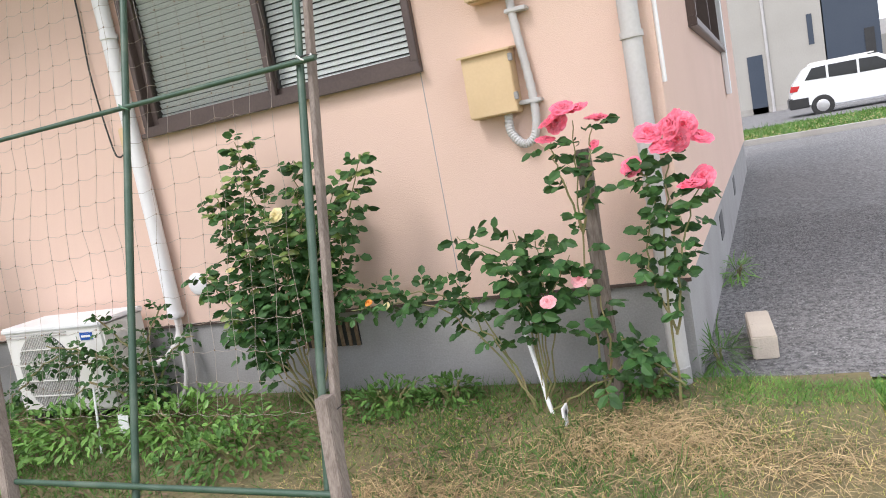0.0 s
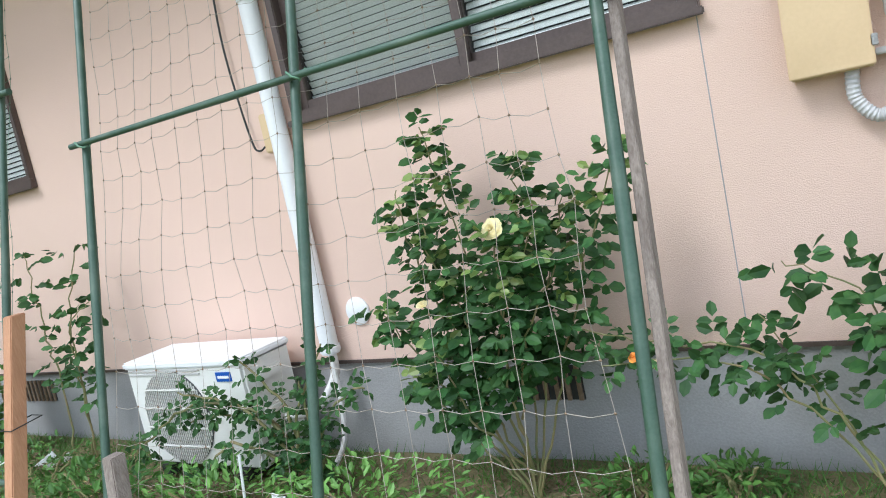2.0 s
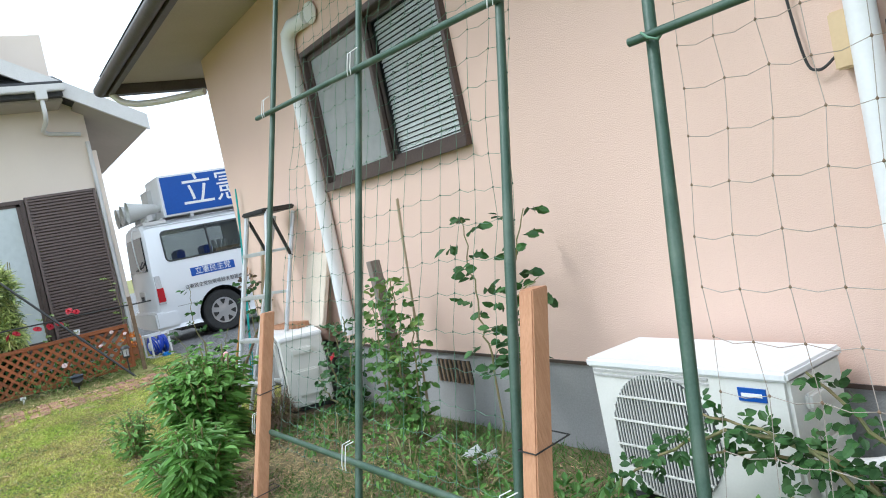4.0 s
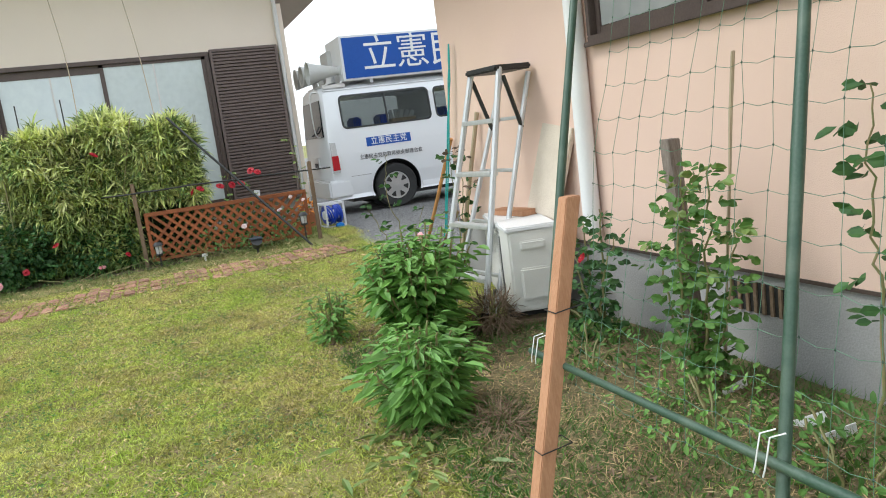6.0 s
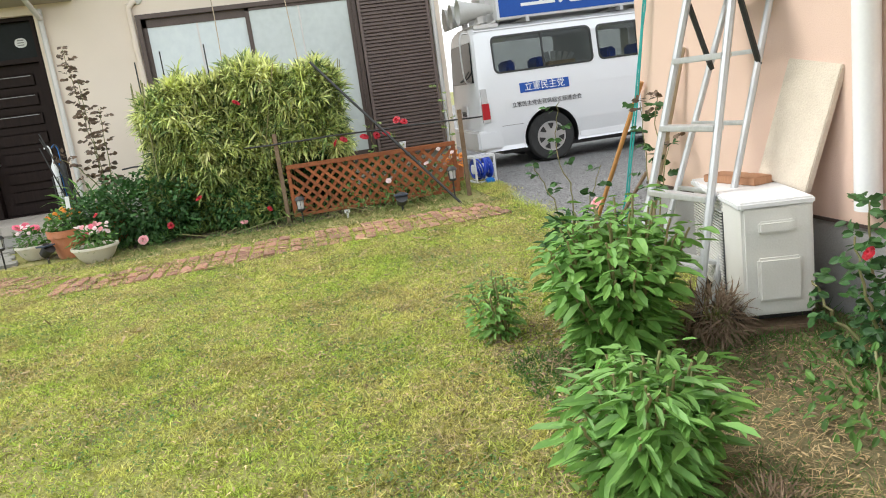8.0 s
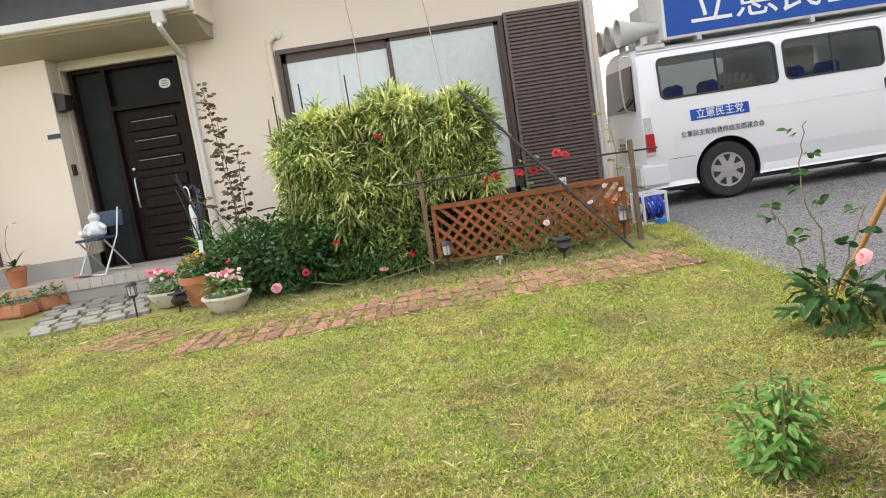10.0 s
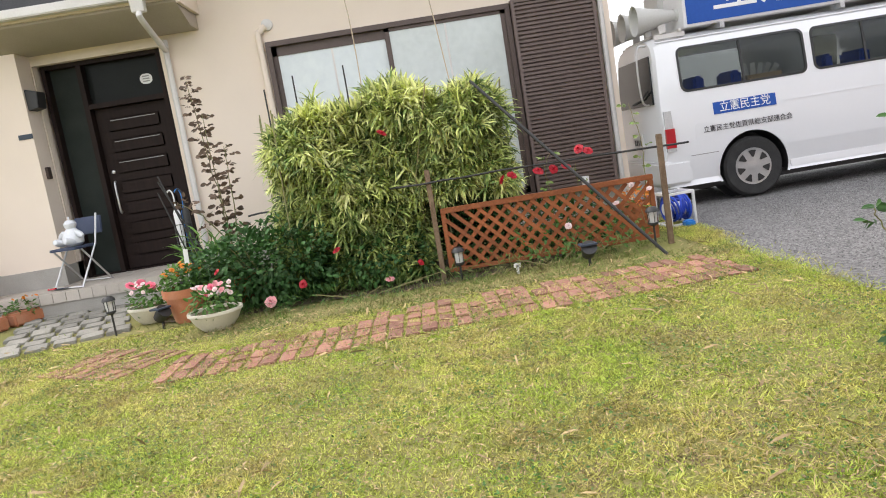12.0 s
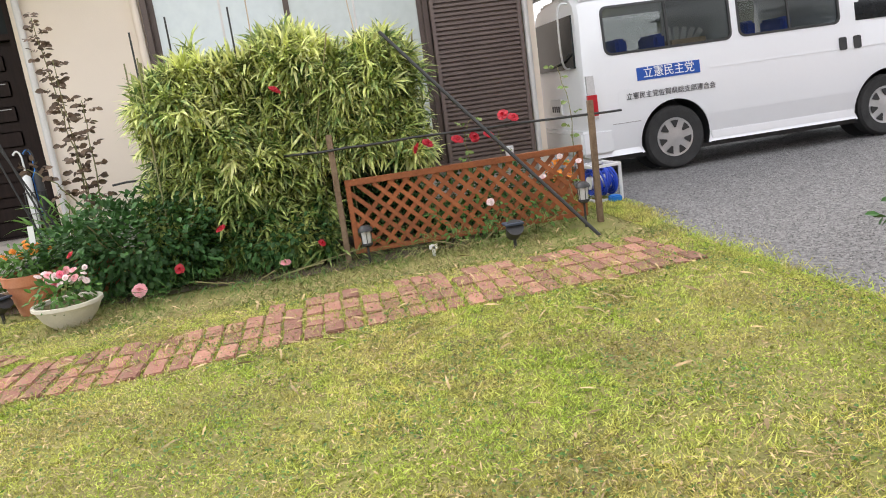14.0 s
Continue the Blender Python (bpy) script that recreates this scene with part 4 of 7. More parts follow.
# ---- air conditioners ----
def outdoor_unit(at, rz, label, badge=True):
    t = thing("air_conditioner", at, label, "air conditioner", "outdoor units", rz)
    w, d, h = 0.76, 0.28, 0.52
    part("casing", Geo().box(0, w, 0, d, 0.05, h), M["ac_white"], t, bevel=0.012)
    part("lid", Geo().box(-0.008, w + 0.008, -0.012, d + 0.005, h - 0.02, h + 0.012), M["white_plastic"], t, bevel=0.008)
    cx, cz, R = 0.29, 0.275, 0.215
    if not badge:
        part("fan_grille", Geo().box(0.03, 0.5, -0.003, 0, 0.09, h - 0.07), M["grille"], t, "dark slatted grille")
        for k in range(27):
            part("slat", Geo().box(0.03, 0.5, -0.012, -0.005, 0.092 + k * 0.0137, 0.097 + k * 0.0137), M["ac_white"], t, smooth=False)
    c = Matrix.Translation((cx, -0.001, cz)) @ Matrix.Rotation(1.5708, 4, "X")
    if badge:
        part("fan_grille", Geo().lathe([(R, 0), (R, 0.004)], 40, c), M["grille"], t, "dark round fan opening")
    k = -R + 0.01
    while badge and k < R:
        zz = math.sqrt(R * R - k * k)
        part("wire", Geo().box(cx + k - 0.0018, cx + k + 0.0018, -0.012, -0.007, cz - zz, cz + zz), M["ac_white"], t, smooth=False)
        k += 0.0135
    for z in (-0.13, -0.045, 0.045, 0.13) if badge else ():
        zz = math.sqrt(R * R - z * z)
        part("ring_bar", Geo().box(cx - zz, cx + zz, -0.017, -0.011, cz + z - 0.003, cz + z + 0.003), M["ac_white"], t)
    part("louvre", Geo().box(0.02, 0.5, -0.006, 0, h - 0.035, h - 0.028).box(0.02, 0.5, -0.006, 0, h - 0.05, h - 0.044), M["pipe_grey"], t)
    if badge:
        part("badge", Geo().box(0.6, 0.69, -0.004, 0, h - 0.085, h - 0.045), M["sign_blue"], t, "small blue maker's badge")
        part("badge_mark", Geo().box(0.612, 0.678, -0.006, -0.004, h - 0.071, h - 0.06), M["sign_white"], t)
    part("handle", Geo().box(w, w + 0.022, 0.06, 0.2, h - 0.12, h - 0.07), M["ac_white"], t, bevel=0.008)
    part("valve_cover", Geo().box(w, w + 0.03, 0.05, 0.22, 0.12, 0.3), M["ac_white"], t, bevel=0.01)
    for x in (0.1, 0.6):
        part("foot", Geo().box(x, x + 0.06, -0.02, d + 0.02, 0, 0.05), M["black"], t, bevel=0.004)
    return t


outdoor_unit((-2.17, 4.72, 0.03), 0, "ivory outdoor air conditioner against the peach wall")
t = outdoor_unit((-5.65, 4.785, 0.045), -16, "ivory outdoor air conditioner under a leaning board", False)
t = thing("unit_base", (-5.24, 4.815, 0.0), "brown clay blocks under the air conditioner", "base block", rz=-16)
part("block", Geo().box(-0.38, 0.38, -0.14, 0.14, -0.01, 0.045), M["bark"], t, bevel=0.01)
t = thing("scrap_wood", (-5.38, 4.86, 0.577), "short brown wood offcut on the air conditioner", "wood piece", rz=12)
part("wood", Geo().box(-0.16, 0.16, -0.06, 0.06, 0, 0.035), M["stake_wood"], t, bevel=0.004)
t = thing("leaning_board", (-5.17, 4.93, 0.578), "pale wooden board leaning on the wall", "board")
part("board", Geo().box(-0.165, 0.165, 0, 0.03, 0, 0.53, pose(0, 0, 0, -14, 8, 0)), M["block"], t, bevel=0.004)

# ---- stepladder ----
t = thing("stepladder", (-5.44, 4.55, 0.0), "aluminium stepladder standing folded against the wall", "ladder", rz=10)
H = 1.46
for s in (-1, 1):
    part("front_rail", Geo().tube([(s * 0.25, -0.1, 0.0), (s * 0.145 + 0.06, 0.24, H)], 0.019, 8), M["alu"], t)
    part("rear_rail", Geo().tube([(s * 0.225, 0.0, 0.03), (s * 0.135 + 0.06, 0.46, H - 0.04)], 0.016, 8), M["alu"], t)
    part("foot", Geo().tube([(s * 0.252, -0.104, 0.0), (s * 0.247, -0.094, 0.06)], 0.025, 8), M["black"], t)
    part("spreader", Geo().tube([(s * 0.16 + 0.06, 0.25, 1.41), (s * 0.15 + 0.055, 0.36, 1.1)], 0.013, 6), M["black"], t)
for k in range(1, 5):
    z = k * 0.305 - 0.06
    f = z / H
    hw, y, dx = 0.25 - 0.105 * f, -0.1 + 0.34 * f, 0.06 * f
    part("step", Geo().box(dx - hw, dx + hw, y - 0.025, y + 0.035, z - 0.014, z + 0.014), M["alu"], t, bevel=0.004)
    y = 0.0 + 0.46 * f
    part("rear_rung", Geo().box(dx - 0.225 + 0.09 * f, dx + 0.225 - 0.09 * f, y - 0.012, y + 0.012, z - 0.01, z + 0.01), M["alu"], t, bevel=0.003)
part("top_cap", Geo().box(-0.1, 0.22, 0.2, 0.47, H - 0.02, H + 0.015), M["black"], t, "black plastic top", bevel=0.01)

for name, p0, p1, r, key, lab, cat in (
        ("bamboo_pole", (-6.5, 4.9, 0), (-6.14, 5.045, 1.23), 0.017, "bamboo_cane", "dry bamboo pole leaning on the house wall", "pole"),
        ("broom_stick", (-7.4, 4.93, 0), (-6.66, 5.04, 1.06), 0.016, "orange_wood", "orange wooden stick leaning at the house corner", "stick"),
        ("brown_stick", (-6.9, 4.8, 0), (-6.6, 5.0, 0.5), 0.012, "bark", "short dark stick leaning at the house corner", "stick")):
    t = thing(name, p0, lab, cat)
    d = Vector(p1) - Vector(p0)
    part("shaft", Geo().tube([d * k / 6 for k in range(7)], r, 8), M[key], t)
t = thing("teal_rope", (-6.76, 5.03, 0.0), "teal rope hanging at the house corner", "rope")
for k in range(2):
    part("strand", Geo().tube(bend([(0.3 + 0.01 * k, 0, 1.75), (0.16 + 0.02 * k, -0.01, 1.28), (-0.17 + 0.05 * k, -0.05, 0.22), (-0.2 + 0.05 * k, -0.1, 0.02)], 6, 0.002), 0.006, 6), M["teal"], t)


# ---- trellises ----
def on_trellis(x, z, off=0.0):
    return Vector((x, 3.69 + 0.34 * z + off, z))


def pole_part(t, p, q, r=0.0128, name="pole"):
    p, q = Vector(p), Vector(q)
    n = 10
    o = part(name, Geo().tube([p + (q - p) * k / n for k in range(n + 1)], [r * (1.13 if k in (4,) else 1) for k in range(n + 1)], 10), M["green_pole"], t)
    return o


def net(name, xl, xr, z0, z1, material, label, pitch=0.092, skew=-0.16, r=0.0008):
    """Garden netting: cords in two directions with sag and slack."""
    t = thing(name, (0, 0, 0), label, "net")
    nx, nz = int((xr - xl) / pitch), int((z1 - z0) / pitch)

    def knot(i, k):
        x, z = xl + i * pitch, z0 + k * pitch
        s = 0.03 * noise.noise(Vector((x * 2.3, z * 2.3, 5))) + 0.012 * noise.noise(Vector((x * 9, z * 9, 1)))
        return on_trellis(x + skew * (z - 0.4) + s, z + 0.6 * s, 0.02 + 0.03 * noise.noise(Vector((x * 3, z * 3, 9))))

    for k in range(nz + 1):
        pts = []
        for i in range(nx):
            a, b = knot(i, k), knot(i + 1, k)
            pts += [a, (a + b) / 2 - Vector((0, 0, 0.008))]
        part("cord", Geo().tube(pts + [knot(nx, k)], r, 3, False), material, t, fix=False, smooth=False)
    for i in range(nx + 1):
        part("cord", Geo().tube([knot(i, k) for k in range(nz + 1)], r, 3, False), material, t, fix=False, smooth=False)
    g = Geo()
    for i in range(nx + 1):
        for k in range(nz + 1):
            q, e = knot(i, k), 0.0034
            g.add([q + Vector(d) * e for d in ((1, 0, 0), (-1, 0, 0), (0, 1, 0), (0, -1, 0), (0, 0, 1.3), (0, 0, -1.3))],
                  [(0, 2, 4), (2, 1, 4), (1, 3, 4), (3, 0, 4), (2, 0, 5), (1, 2, 5), (3, 1, 5), (0, 3, 5)])
    part("knot", g, M["bark"] if material is M["net_dark"] else M["green_pole"], t, "dark knots", fix=False, kind="stuff")
    return t


t = thing("garden_trellis", (0, 0, 0), "leaning trellis of green garden poles tied to stakes", "trellis", "pole trellises")
pole_part(t, on_trellis(-0.96, 0.05), on_trellis(-1.4, 2.5))
pole_part(t, on_trellis(-0.225, 0.05), on_trellis(-0.4, 2.5))
pole_part(t, on_trellis(0.535, 0.05), on_trellis(0.385, 2.5))
pole_part(t, on_trellis(-1.245, 1.446, -0.03), on_trellis(0.53, 1.436, -0.03), 0.0095, "crossbar")
pole_part(t, on_trellis(-0.95, 0.207, -0.03), on_trellis(0.6, 0.2, -0.03), 0.0105, "crossbar")
for x in (-1.19, -0.3, 0.48):
    p = on_trellis(x, 1.443, -0.02)
    part("tie", Geo().tube([p + Vector((0.024 * math.cos(a), 0.024 * math.sin(a), 0.012 * math.sin(2 * a))) for a in [k * 0.7 for k in range(10)]], 0.003, 5), M["white_plastic"] if x > 0.4 else M["net"], t)
t = thing("garden_trellis", (0, 0, 0), "leaning trellis of green garden poles with white ties", "trellis", "pole trellises")
pole_part(t, on_trellis(-3.15, 0.05), on_trellis(-3.7, 2.5))
pole_part(t, on_trellis(-2.28, 0.05), on_trellis(-2.76, 2.5))
pole_part(t, on_trellis(-1.48, 0.05), on_trellis(-1.88, 2.5))
pole_part(t, on_trellis(-1.66, 1.71, -0.02), on_trellis(-3.72, 1.828, -0.02), 0.0115, "crossbar")
pole_part(t, on_trellis(-1.49, 0.475, -0.02), on_trellis(-3.31, 0.456, -0.02), 0.0105, "crossbar")
for x, z in ((-3.24, 0.458), (-2.37, 0.465), (-1.55, 0.474), (-3.55, 1.82), (-2.6, 1.765), (-1.73, 1.715)):
    for s in (-0.012, 0.012):
        p = on_trellis(x + s, z, -0.035)
        part("tie", Geo().tube([p + Vector((-0.01, -0.012, -0.02)), p + Vector((0, -0.016, 0.0)), p + Vector((0, 0.0, 0.06)), p + Vector((0.02, 0.02, 0.07))], 0.0018, 5), M["white_plastic"], t)
for x0, z1, x1, mt, lab, w in ((-3.05, 0.922, -3.21, "stake_wood", "reddish sawn stake tied to a green pole", 0.024), (-1.37, 0.975, -1.49, "stake_wood", "reddish sawn stake tied to a green pole", 0.024),
                              (0.645, 0.462, 0.55, "grey_wood", "weathered grey stake broken off at the top", 0.022), (-0.73, 0.588, -0.945, "grey_wood", "weathered grey stake beside the green pole", 0.022)):
    b, tp = on_trellis(x0, -0.05, -0.04), on_trellis(x1, z1, -0.05)
    t = thing("wooden_stake", b, lab, "stake", "trellis stakes")
    d = tp - b
    v = [Vector((sx * w, sy * w, 0)) + d * f for f in (0, 1) for sx, sy in ((-1, -1), (1, -1), (1, 1), (-1, 1))]
    part("shaft", Geo().add(v, [(3, 2, 1, 0), (4, 5, 6, 7), (0, 1, 5, 4), (1, 2, 6, 5), (2, 3, 7, 6), (3, 0, 4, 7)]), M[mt], t, bevel=0.003)
    if mt == "stake_wood":
        for f in (0.3, 0.68):
            c = d * f
            part("wire", Geo().tube([c + Vector(q) for q in ((-0.03, -0.03, 0), (0.03, -0.03, 0), (0.03, 0.07, 0.01), (-0.03, 0.07, 0.01), (-0.03, -0.03, 0))], 0.002, 5), M["black"], t, "black binding wire")
b = on_trellis(0.56, 0.12, 0.025)
t = thing("wooden_batten", b, "tall weathered grey batten beside a green pole", "batten")
d = on_trellis(0.425, 2.3, 0.025) - b
v = [Vector((sx * 0.01, sy * 0.016, 0)) + d * f for f in (0, 1) for sx, sy in ((-1, -1), (1, -1), (1, 1), (-1, 1))]
part("shaft", Geo().add(v, [(3, 2, 1, 0), (4, 5, 6, 7), (0, 1, 5, 4), (1, 2, 6, 5), (2, 3, 7, 6), (3, 0, 4, 7)]), M["grey_wood"], t, bevel=0.002)
for f in (0.13, 0.61):
    c = d * f
    part("wire", Geo().tube([c + Vector(q) for q in ((-0.014, -0.05, 0), (0.014, -0.05, 0.004), (0.014, 0.02, 0.006), (-0.014, 0.02, 0.002), (-0.014, -0.05, 0))], 0.0018, 5), M["black"], t, "dark binding wire")
net("garden_net", -1.0, 0.55, 0.4, 2.4, M["net_dark"], "sagging cord net tied over the green poles")
net("garden_net", -3.1, -1.5, 0.4, 2.4, M["net"], "sagging green cord net tied over the green poles")


# ---- the cream house ----
DOOR = (-1.62, -0.30, 0.30, 2.79)
WB = (1.03, 4.97, 0.36, 2.68)
g = wall_with_holes(Geo(), -9.0, 5.06, 0.0, 4.1, FX - 0.2, FX, [(DOOR[0] - 0.09, DOOR[1] + 0.09, 0.0, 2.84), WB], "y")
solid("wall_facade", g, M["cream"], "cream rendered facade with recessed front door", "wall")
solid("wall_gable", Geo().box(FX - 8, FX - 0.2, 4.86, 5.06, 0, 3.7), M["cream"], "cream rendered end wall beside the van", "wall")
# added sheet, its dark colour stands for the unlit rooms inside
solid("wall_inside", Geo().box(FX - 0.9, FX - 0.8, -9.0, 4.86, 0, 4.1), M["dark_room"], "added dark backing wall behind the facade", "wall")
solid("baseboard", Geo().box(FX - 0.15, FX + 0.332, -9.0, DOOR[0] - 0.09, 0.0, 0.49), M["concrete"], "grey concrete base course of the cream house", "base course")
solid("baseboard_2", Geo().box(FX - 0.15, FX + 0.012, DOOR[1] + 0.1, 5.07, 0.0, 0.34), M["concrete"], "grey concrete base course of the cream house", "base course")
PW = (-5.6, -2.79, 0.52, 2.6)
solid("wall_porch_side", wall_with_holes(Geo(), -9.0, DOOR[0] - 0.1, 0.0, 3.163, FX + 0.002, FX + 0.32, [PW], "y"), M["cream"], "cream rendered wall standing proud beside the door", "wall")
t = thing("porch", (-12.05, -1.0, 0.0), "low tiled porch slab before the front door", "porch", kind="structure")
part("slab", Geo().box(-1.2, 0, -4.0, 0.85, 0, 0.25), M["concrete"], t)
for i in range(17):
    for j in range(4):
        part("tile", Geo().box(-1.17 + j * 0.295, -0.885 + j * 0.295, -3.82 + i * 0.275, -3.555 + i * 0.275, 0.25, 0.265), M["porch_tile"], t)
for i in range(32):
    part("edge_tile", Geo().box(0, 0.02, -3.82 + i * 0.146, -3.68 + i * 0.146, 0.15, 0.265), M["porch_tile"], t)

# door
t = thing("door_1", (FX - 0.2, DOOR[0], DOOR[2] - 0.06), "closed dark brown panelled front door with side light", "door", kind="structure")
w, h = DOOR[1] - DOOR[0], DOOR[3] - DOOR[2] + 0.06
g = Geo().box(-0.1, 0.1, -0.05, 0, 0, h + 0.05).box(-0.1, 0.1, w, w + 0.05, 0, h + 0.05).box(-0.1, 0.1, 0, w, h, h + 0.05).box(-0.1, 0.1, 0.36, 0.42, 0, h).box(-0.1, 0.1, 0.42, w, 2.02, 2.08).box(-0.1, 0.1, 0, w, 0, 0.04)
part("door_frame", g, M["door"], t, bevel=0.004)
part("side_light", Geo().box(-0.03, -0.02, 0, 0.36, 0.04, h), M["side_glass"], t, "dark glass side light")
part("transom", Geo().box(-0.03, -0.02, 0.42, w, 2.08, h), M["door_glass"], t, "dark glass above the door")
part("backing", Geo().box(-0.12, -0.1, 0, w, 0, h), M["dark_room"], t)
leaf = part("leaf", Geo().box(-0.06, 0.0, 0.43, w - 0.01, 0.045, 2.015), M["door"], t, bevel=0.004)
for k in range(7):
    z = 0.2 + k * 0.255
    part("panel", Geo().box(0.0, 0.02, 0.56, w - 0.13, z, z + 0.16), M["door"], leaf, bevel=0.012)
    if k > 3:
        part("glazing_strip", Geo().box(0.021, 0.024, 0.6, w - 0.17, z + 0.127, z + 0.136), M["plinth"], leaf, "grey metal glazing strip")
part("handle", Geo().tube(bend([(0.0, 0.5, 0.75), (0.05, 0.5, 0.78), (0.05, 0.5, 1.1), (0.0, 0.5, 1.13)], 5), 0.012, 8), M["chrome"], leaf)
part("lock", Geo().lathe([(0.022, 0), (0.022, 0.012), (0.015, 0.016)], 14, Matrix.Translation((0, 0.5, 1.25)) @ Matrix.Rotation(1.5708, 4, "Y")), M["chrome"], leaf)
part("sticker", Geo().prism(rounded(-0.075, 0.075, -0.06, 0.06, 0.055), -0.002, 0.0, Matrix.Translation((-0.016, w - 0.2, h - 0.26)) @ Matrix.Rotation(1.5708, 4, "Z")), M["white_plastic"], t, "round white sticker on the glass")
for dz in (-0.03, 0.0, 0.03):
    part("sticker_mark", Geo().box(-0.0135, -0.0115, w - 0.24, w - 0.16, h - 0.265 + dz, h - 0.252 + dz), M["plinth"], t)
t = thing("porch_lamp", (FX + 0.19, DOOR[0] - 0.1, 2.31), "dark box-shaped wall lamp beside the door", "wall lamp", rz=90)
part("shade", Geo().prism([(0, 0), (0.12, 0.02), (0.14, 0.2), (0, 0.24)], -0.1, 0.1), M["black"], t, bevel=0.006)
t = thing("door_bell", (FX + 0.19, DOOR[0] - 0.1, 1.515), "small dark door intercom on the wall", "intercom", rz=90)
part("body", Geo().box(0, 0.03, -0.045, 0.045, 0, 0.14), M["frame_brown"], t, bevel=0.005)
t = thing("name_plate", (FX + 0.32, -1.8, 1.995), "small dark blue name plate on the wall", "sign")
part("plate", Geo().box(0, 0.012, -0.08, 0.08, 0, 0.055), M["far_dark"], t, bevel=0.002)

# window beside the porch, porch post
t = thing("window_5", (FX + 0.32, PW[0], PW[2]), "dark sliding window with a green cloth hanging inside", "window", kind="structure")
w, h = PW[1] - PW[0], PW[3] - PW[2]
part("window_frame", Geo().box(-0.12, 0.03, 0, w, 0, 0.09).box(-0.12, 0.03, 0, w, h - 0.05, h).box(-0.12, 0.03, 0, 0.06, 0.09, h - 0.05).box(-0.12, 0.03, w - 0.06, w, 0.09, h - 0.05).box(-0.08, 0.0, w / 2 - 0.03, w / 2 + 0.03, 0.09, h - 0.05), M["frame_brown"], t, bevel=0.004)
for k in range(2):
    part("pane", Geo().box(-0.05, -0.044, 0.06 + k * (w / 2 - 0.03), w / 2 - 0.03 + k * (w / 2 - 0.03), 0.09, h - 0.05), M["car_glass"], t)
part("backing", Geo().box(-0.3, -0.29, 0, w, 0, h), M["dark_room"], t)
n = 40
folds = [(-0.2 + 0.035 * math.sin(k * 1.1), w - 0.9 + k * 0.021) for k in range(n)]
part("cloth", Geo().add([(x, y, z) for z in (0.12, 0.72) for x, y in folds], [(k, k + 1, n + k + 1, n + k) for k in range(n - 1)]), M["green_cloth"], t, "hanging green cloth", fix=False)
solid("porch_post", Geo().box(-12.36, -12.24, -3.0, -2.88, 0.266, 3.0), M["lattice"], "reddish brown wooden post at the porch edge", "post", bevel=0.006)

# big window and shutter box
t = thing("window_4", (FX, WB[0], WB[2]), "wide brown sliding window with frosted panes", "window", kind="structure")
w, h = 2.92, WB[3] - WB[2]
g = Geo().box(-0.1, 0.05, 0, w, h - 0.06, h).box(-0.1, 0.05, 0, w, 0, 0.06).box(-0.1, 0.05, 0, 0.06, 0.06, h - 0.06).box(-0.1, 0.05, w - 0.06, w, 0.06, h - 0.06)
part("window_frame", g, M["frame_brown"], t, bevel=0.004)
for k, (a, b, x, key) in enumerate(((0.06, w / 2, -0.04, "frost"), (w / 2 - 0.05, w - 0.06, 0.0, "frost_dim"))):
    g = Geo().box(x - 0.015, x + 0.015, a, a + 0.055, 0.06, h - 0.06).box(x - 0.015, x + 0.015, b - 0.055, b, 0.06, h - 0.06)
    g.box(x - 0.015, x + 0.015, a, b, h - (0.17 if k == 0 else 0.1), h - 0.06).box(x - 0.015, x + 0.015, a, b, 0.06, 0.14)
    part("sash", g, M["frame_brown"], t)
    mid = (a + b) / 2
    part("pane", Geo().box(x - 0.004, x + 0.004, a + 0.05, mid, 0.14, h - 0.1), M[key], t)
    part("pane", Geo().box(x - 0.004, x + 0.004, mid, b - 0.05, 0.14, h - 0.1), M[key], t)
    part("muntin", Geo().box(x - 0.008, x + 0.006, mid - 0.012, mid + 0.012, 0.14, h - 0.1), M["gutter"], t)
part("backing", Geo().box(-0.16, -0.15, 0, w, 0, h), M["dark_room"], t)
part("window_sill", Geo().box(0.05, 0.1, -0.02, w + 0.02, -0.03, 0.02), M["frame_brown"], t, bevel=0.004)
t = thing("shutter_box", (FX, 3.96, WB[2]), "brown ribbed shutter case beside the wide window", "shutter")
part("case", Geo().box(-0.15, 0.07, 0, 1.0, 0, h + 0.02), M["shutter"], t)
g = Geo().box(0.07, 0.11, 0, 0.04, 0, h + 0.02).box(0.07, 0.11, 0.96, 1.0, 0, h + 0.02).box(0.07, 0.11, 0.04, 0.96, h - 0.02, h + 0.02).box(0.07, 0.11, 0.04, 0.96, 0, 0.04)
part("surround", g, M["shutter"], t, bevel=0.004)
rib = mesh_of("rib", Geo().prism([(0.07, -0.022), (0.098, -0.012), (0.098, 0.012), (0.07, 0.018)], 0.04, 0.96), M["shutter"])
z = 0.07
while z < h - 0.03:
    part("rib", rib, M["shutter"], t, at=Matrix.Translation((0, 0, z)))
    z += 0.048

# roofs, gutters and pipes
g = Geo().box(FX - 3, -12.25, -9.0, 0.28, 3.2, 3.26)
g.add([(-12.2, -9.0, 3.27), (-12.2, 0.34, 3.27), (FX, 0.34, 4.0), (FX, -9.0, 4.0)], [(0, 1, 2, 3)])
g.add([(-12.2, -9.0, 3.3), (-12.2, 0.34, 3.3), (FX, 0.34, 4.04), (FX, -9.0, 4.04)], [(0, 1, 2, 3)])
solid("porch_roof", g, M["tile_roof"], "dark slate porch roof over the door", "roof")
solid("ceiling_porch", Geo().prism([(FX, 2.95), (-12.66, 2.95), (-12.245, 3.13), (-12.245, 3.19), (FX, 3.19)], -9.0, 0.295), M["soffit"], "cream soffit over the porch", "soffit")
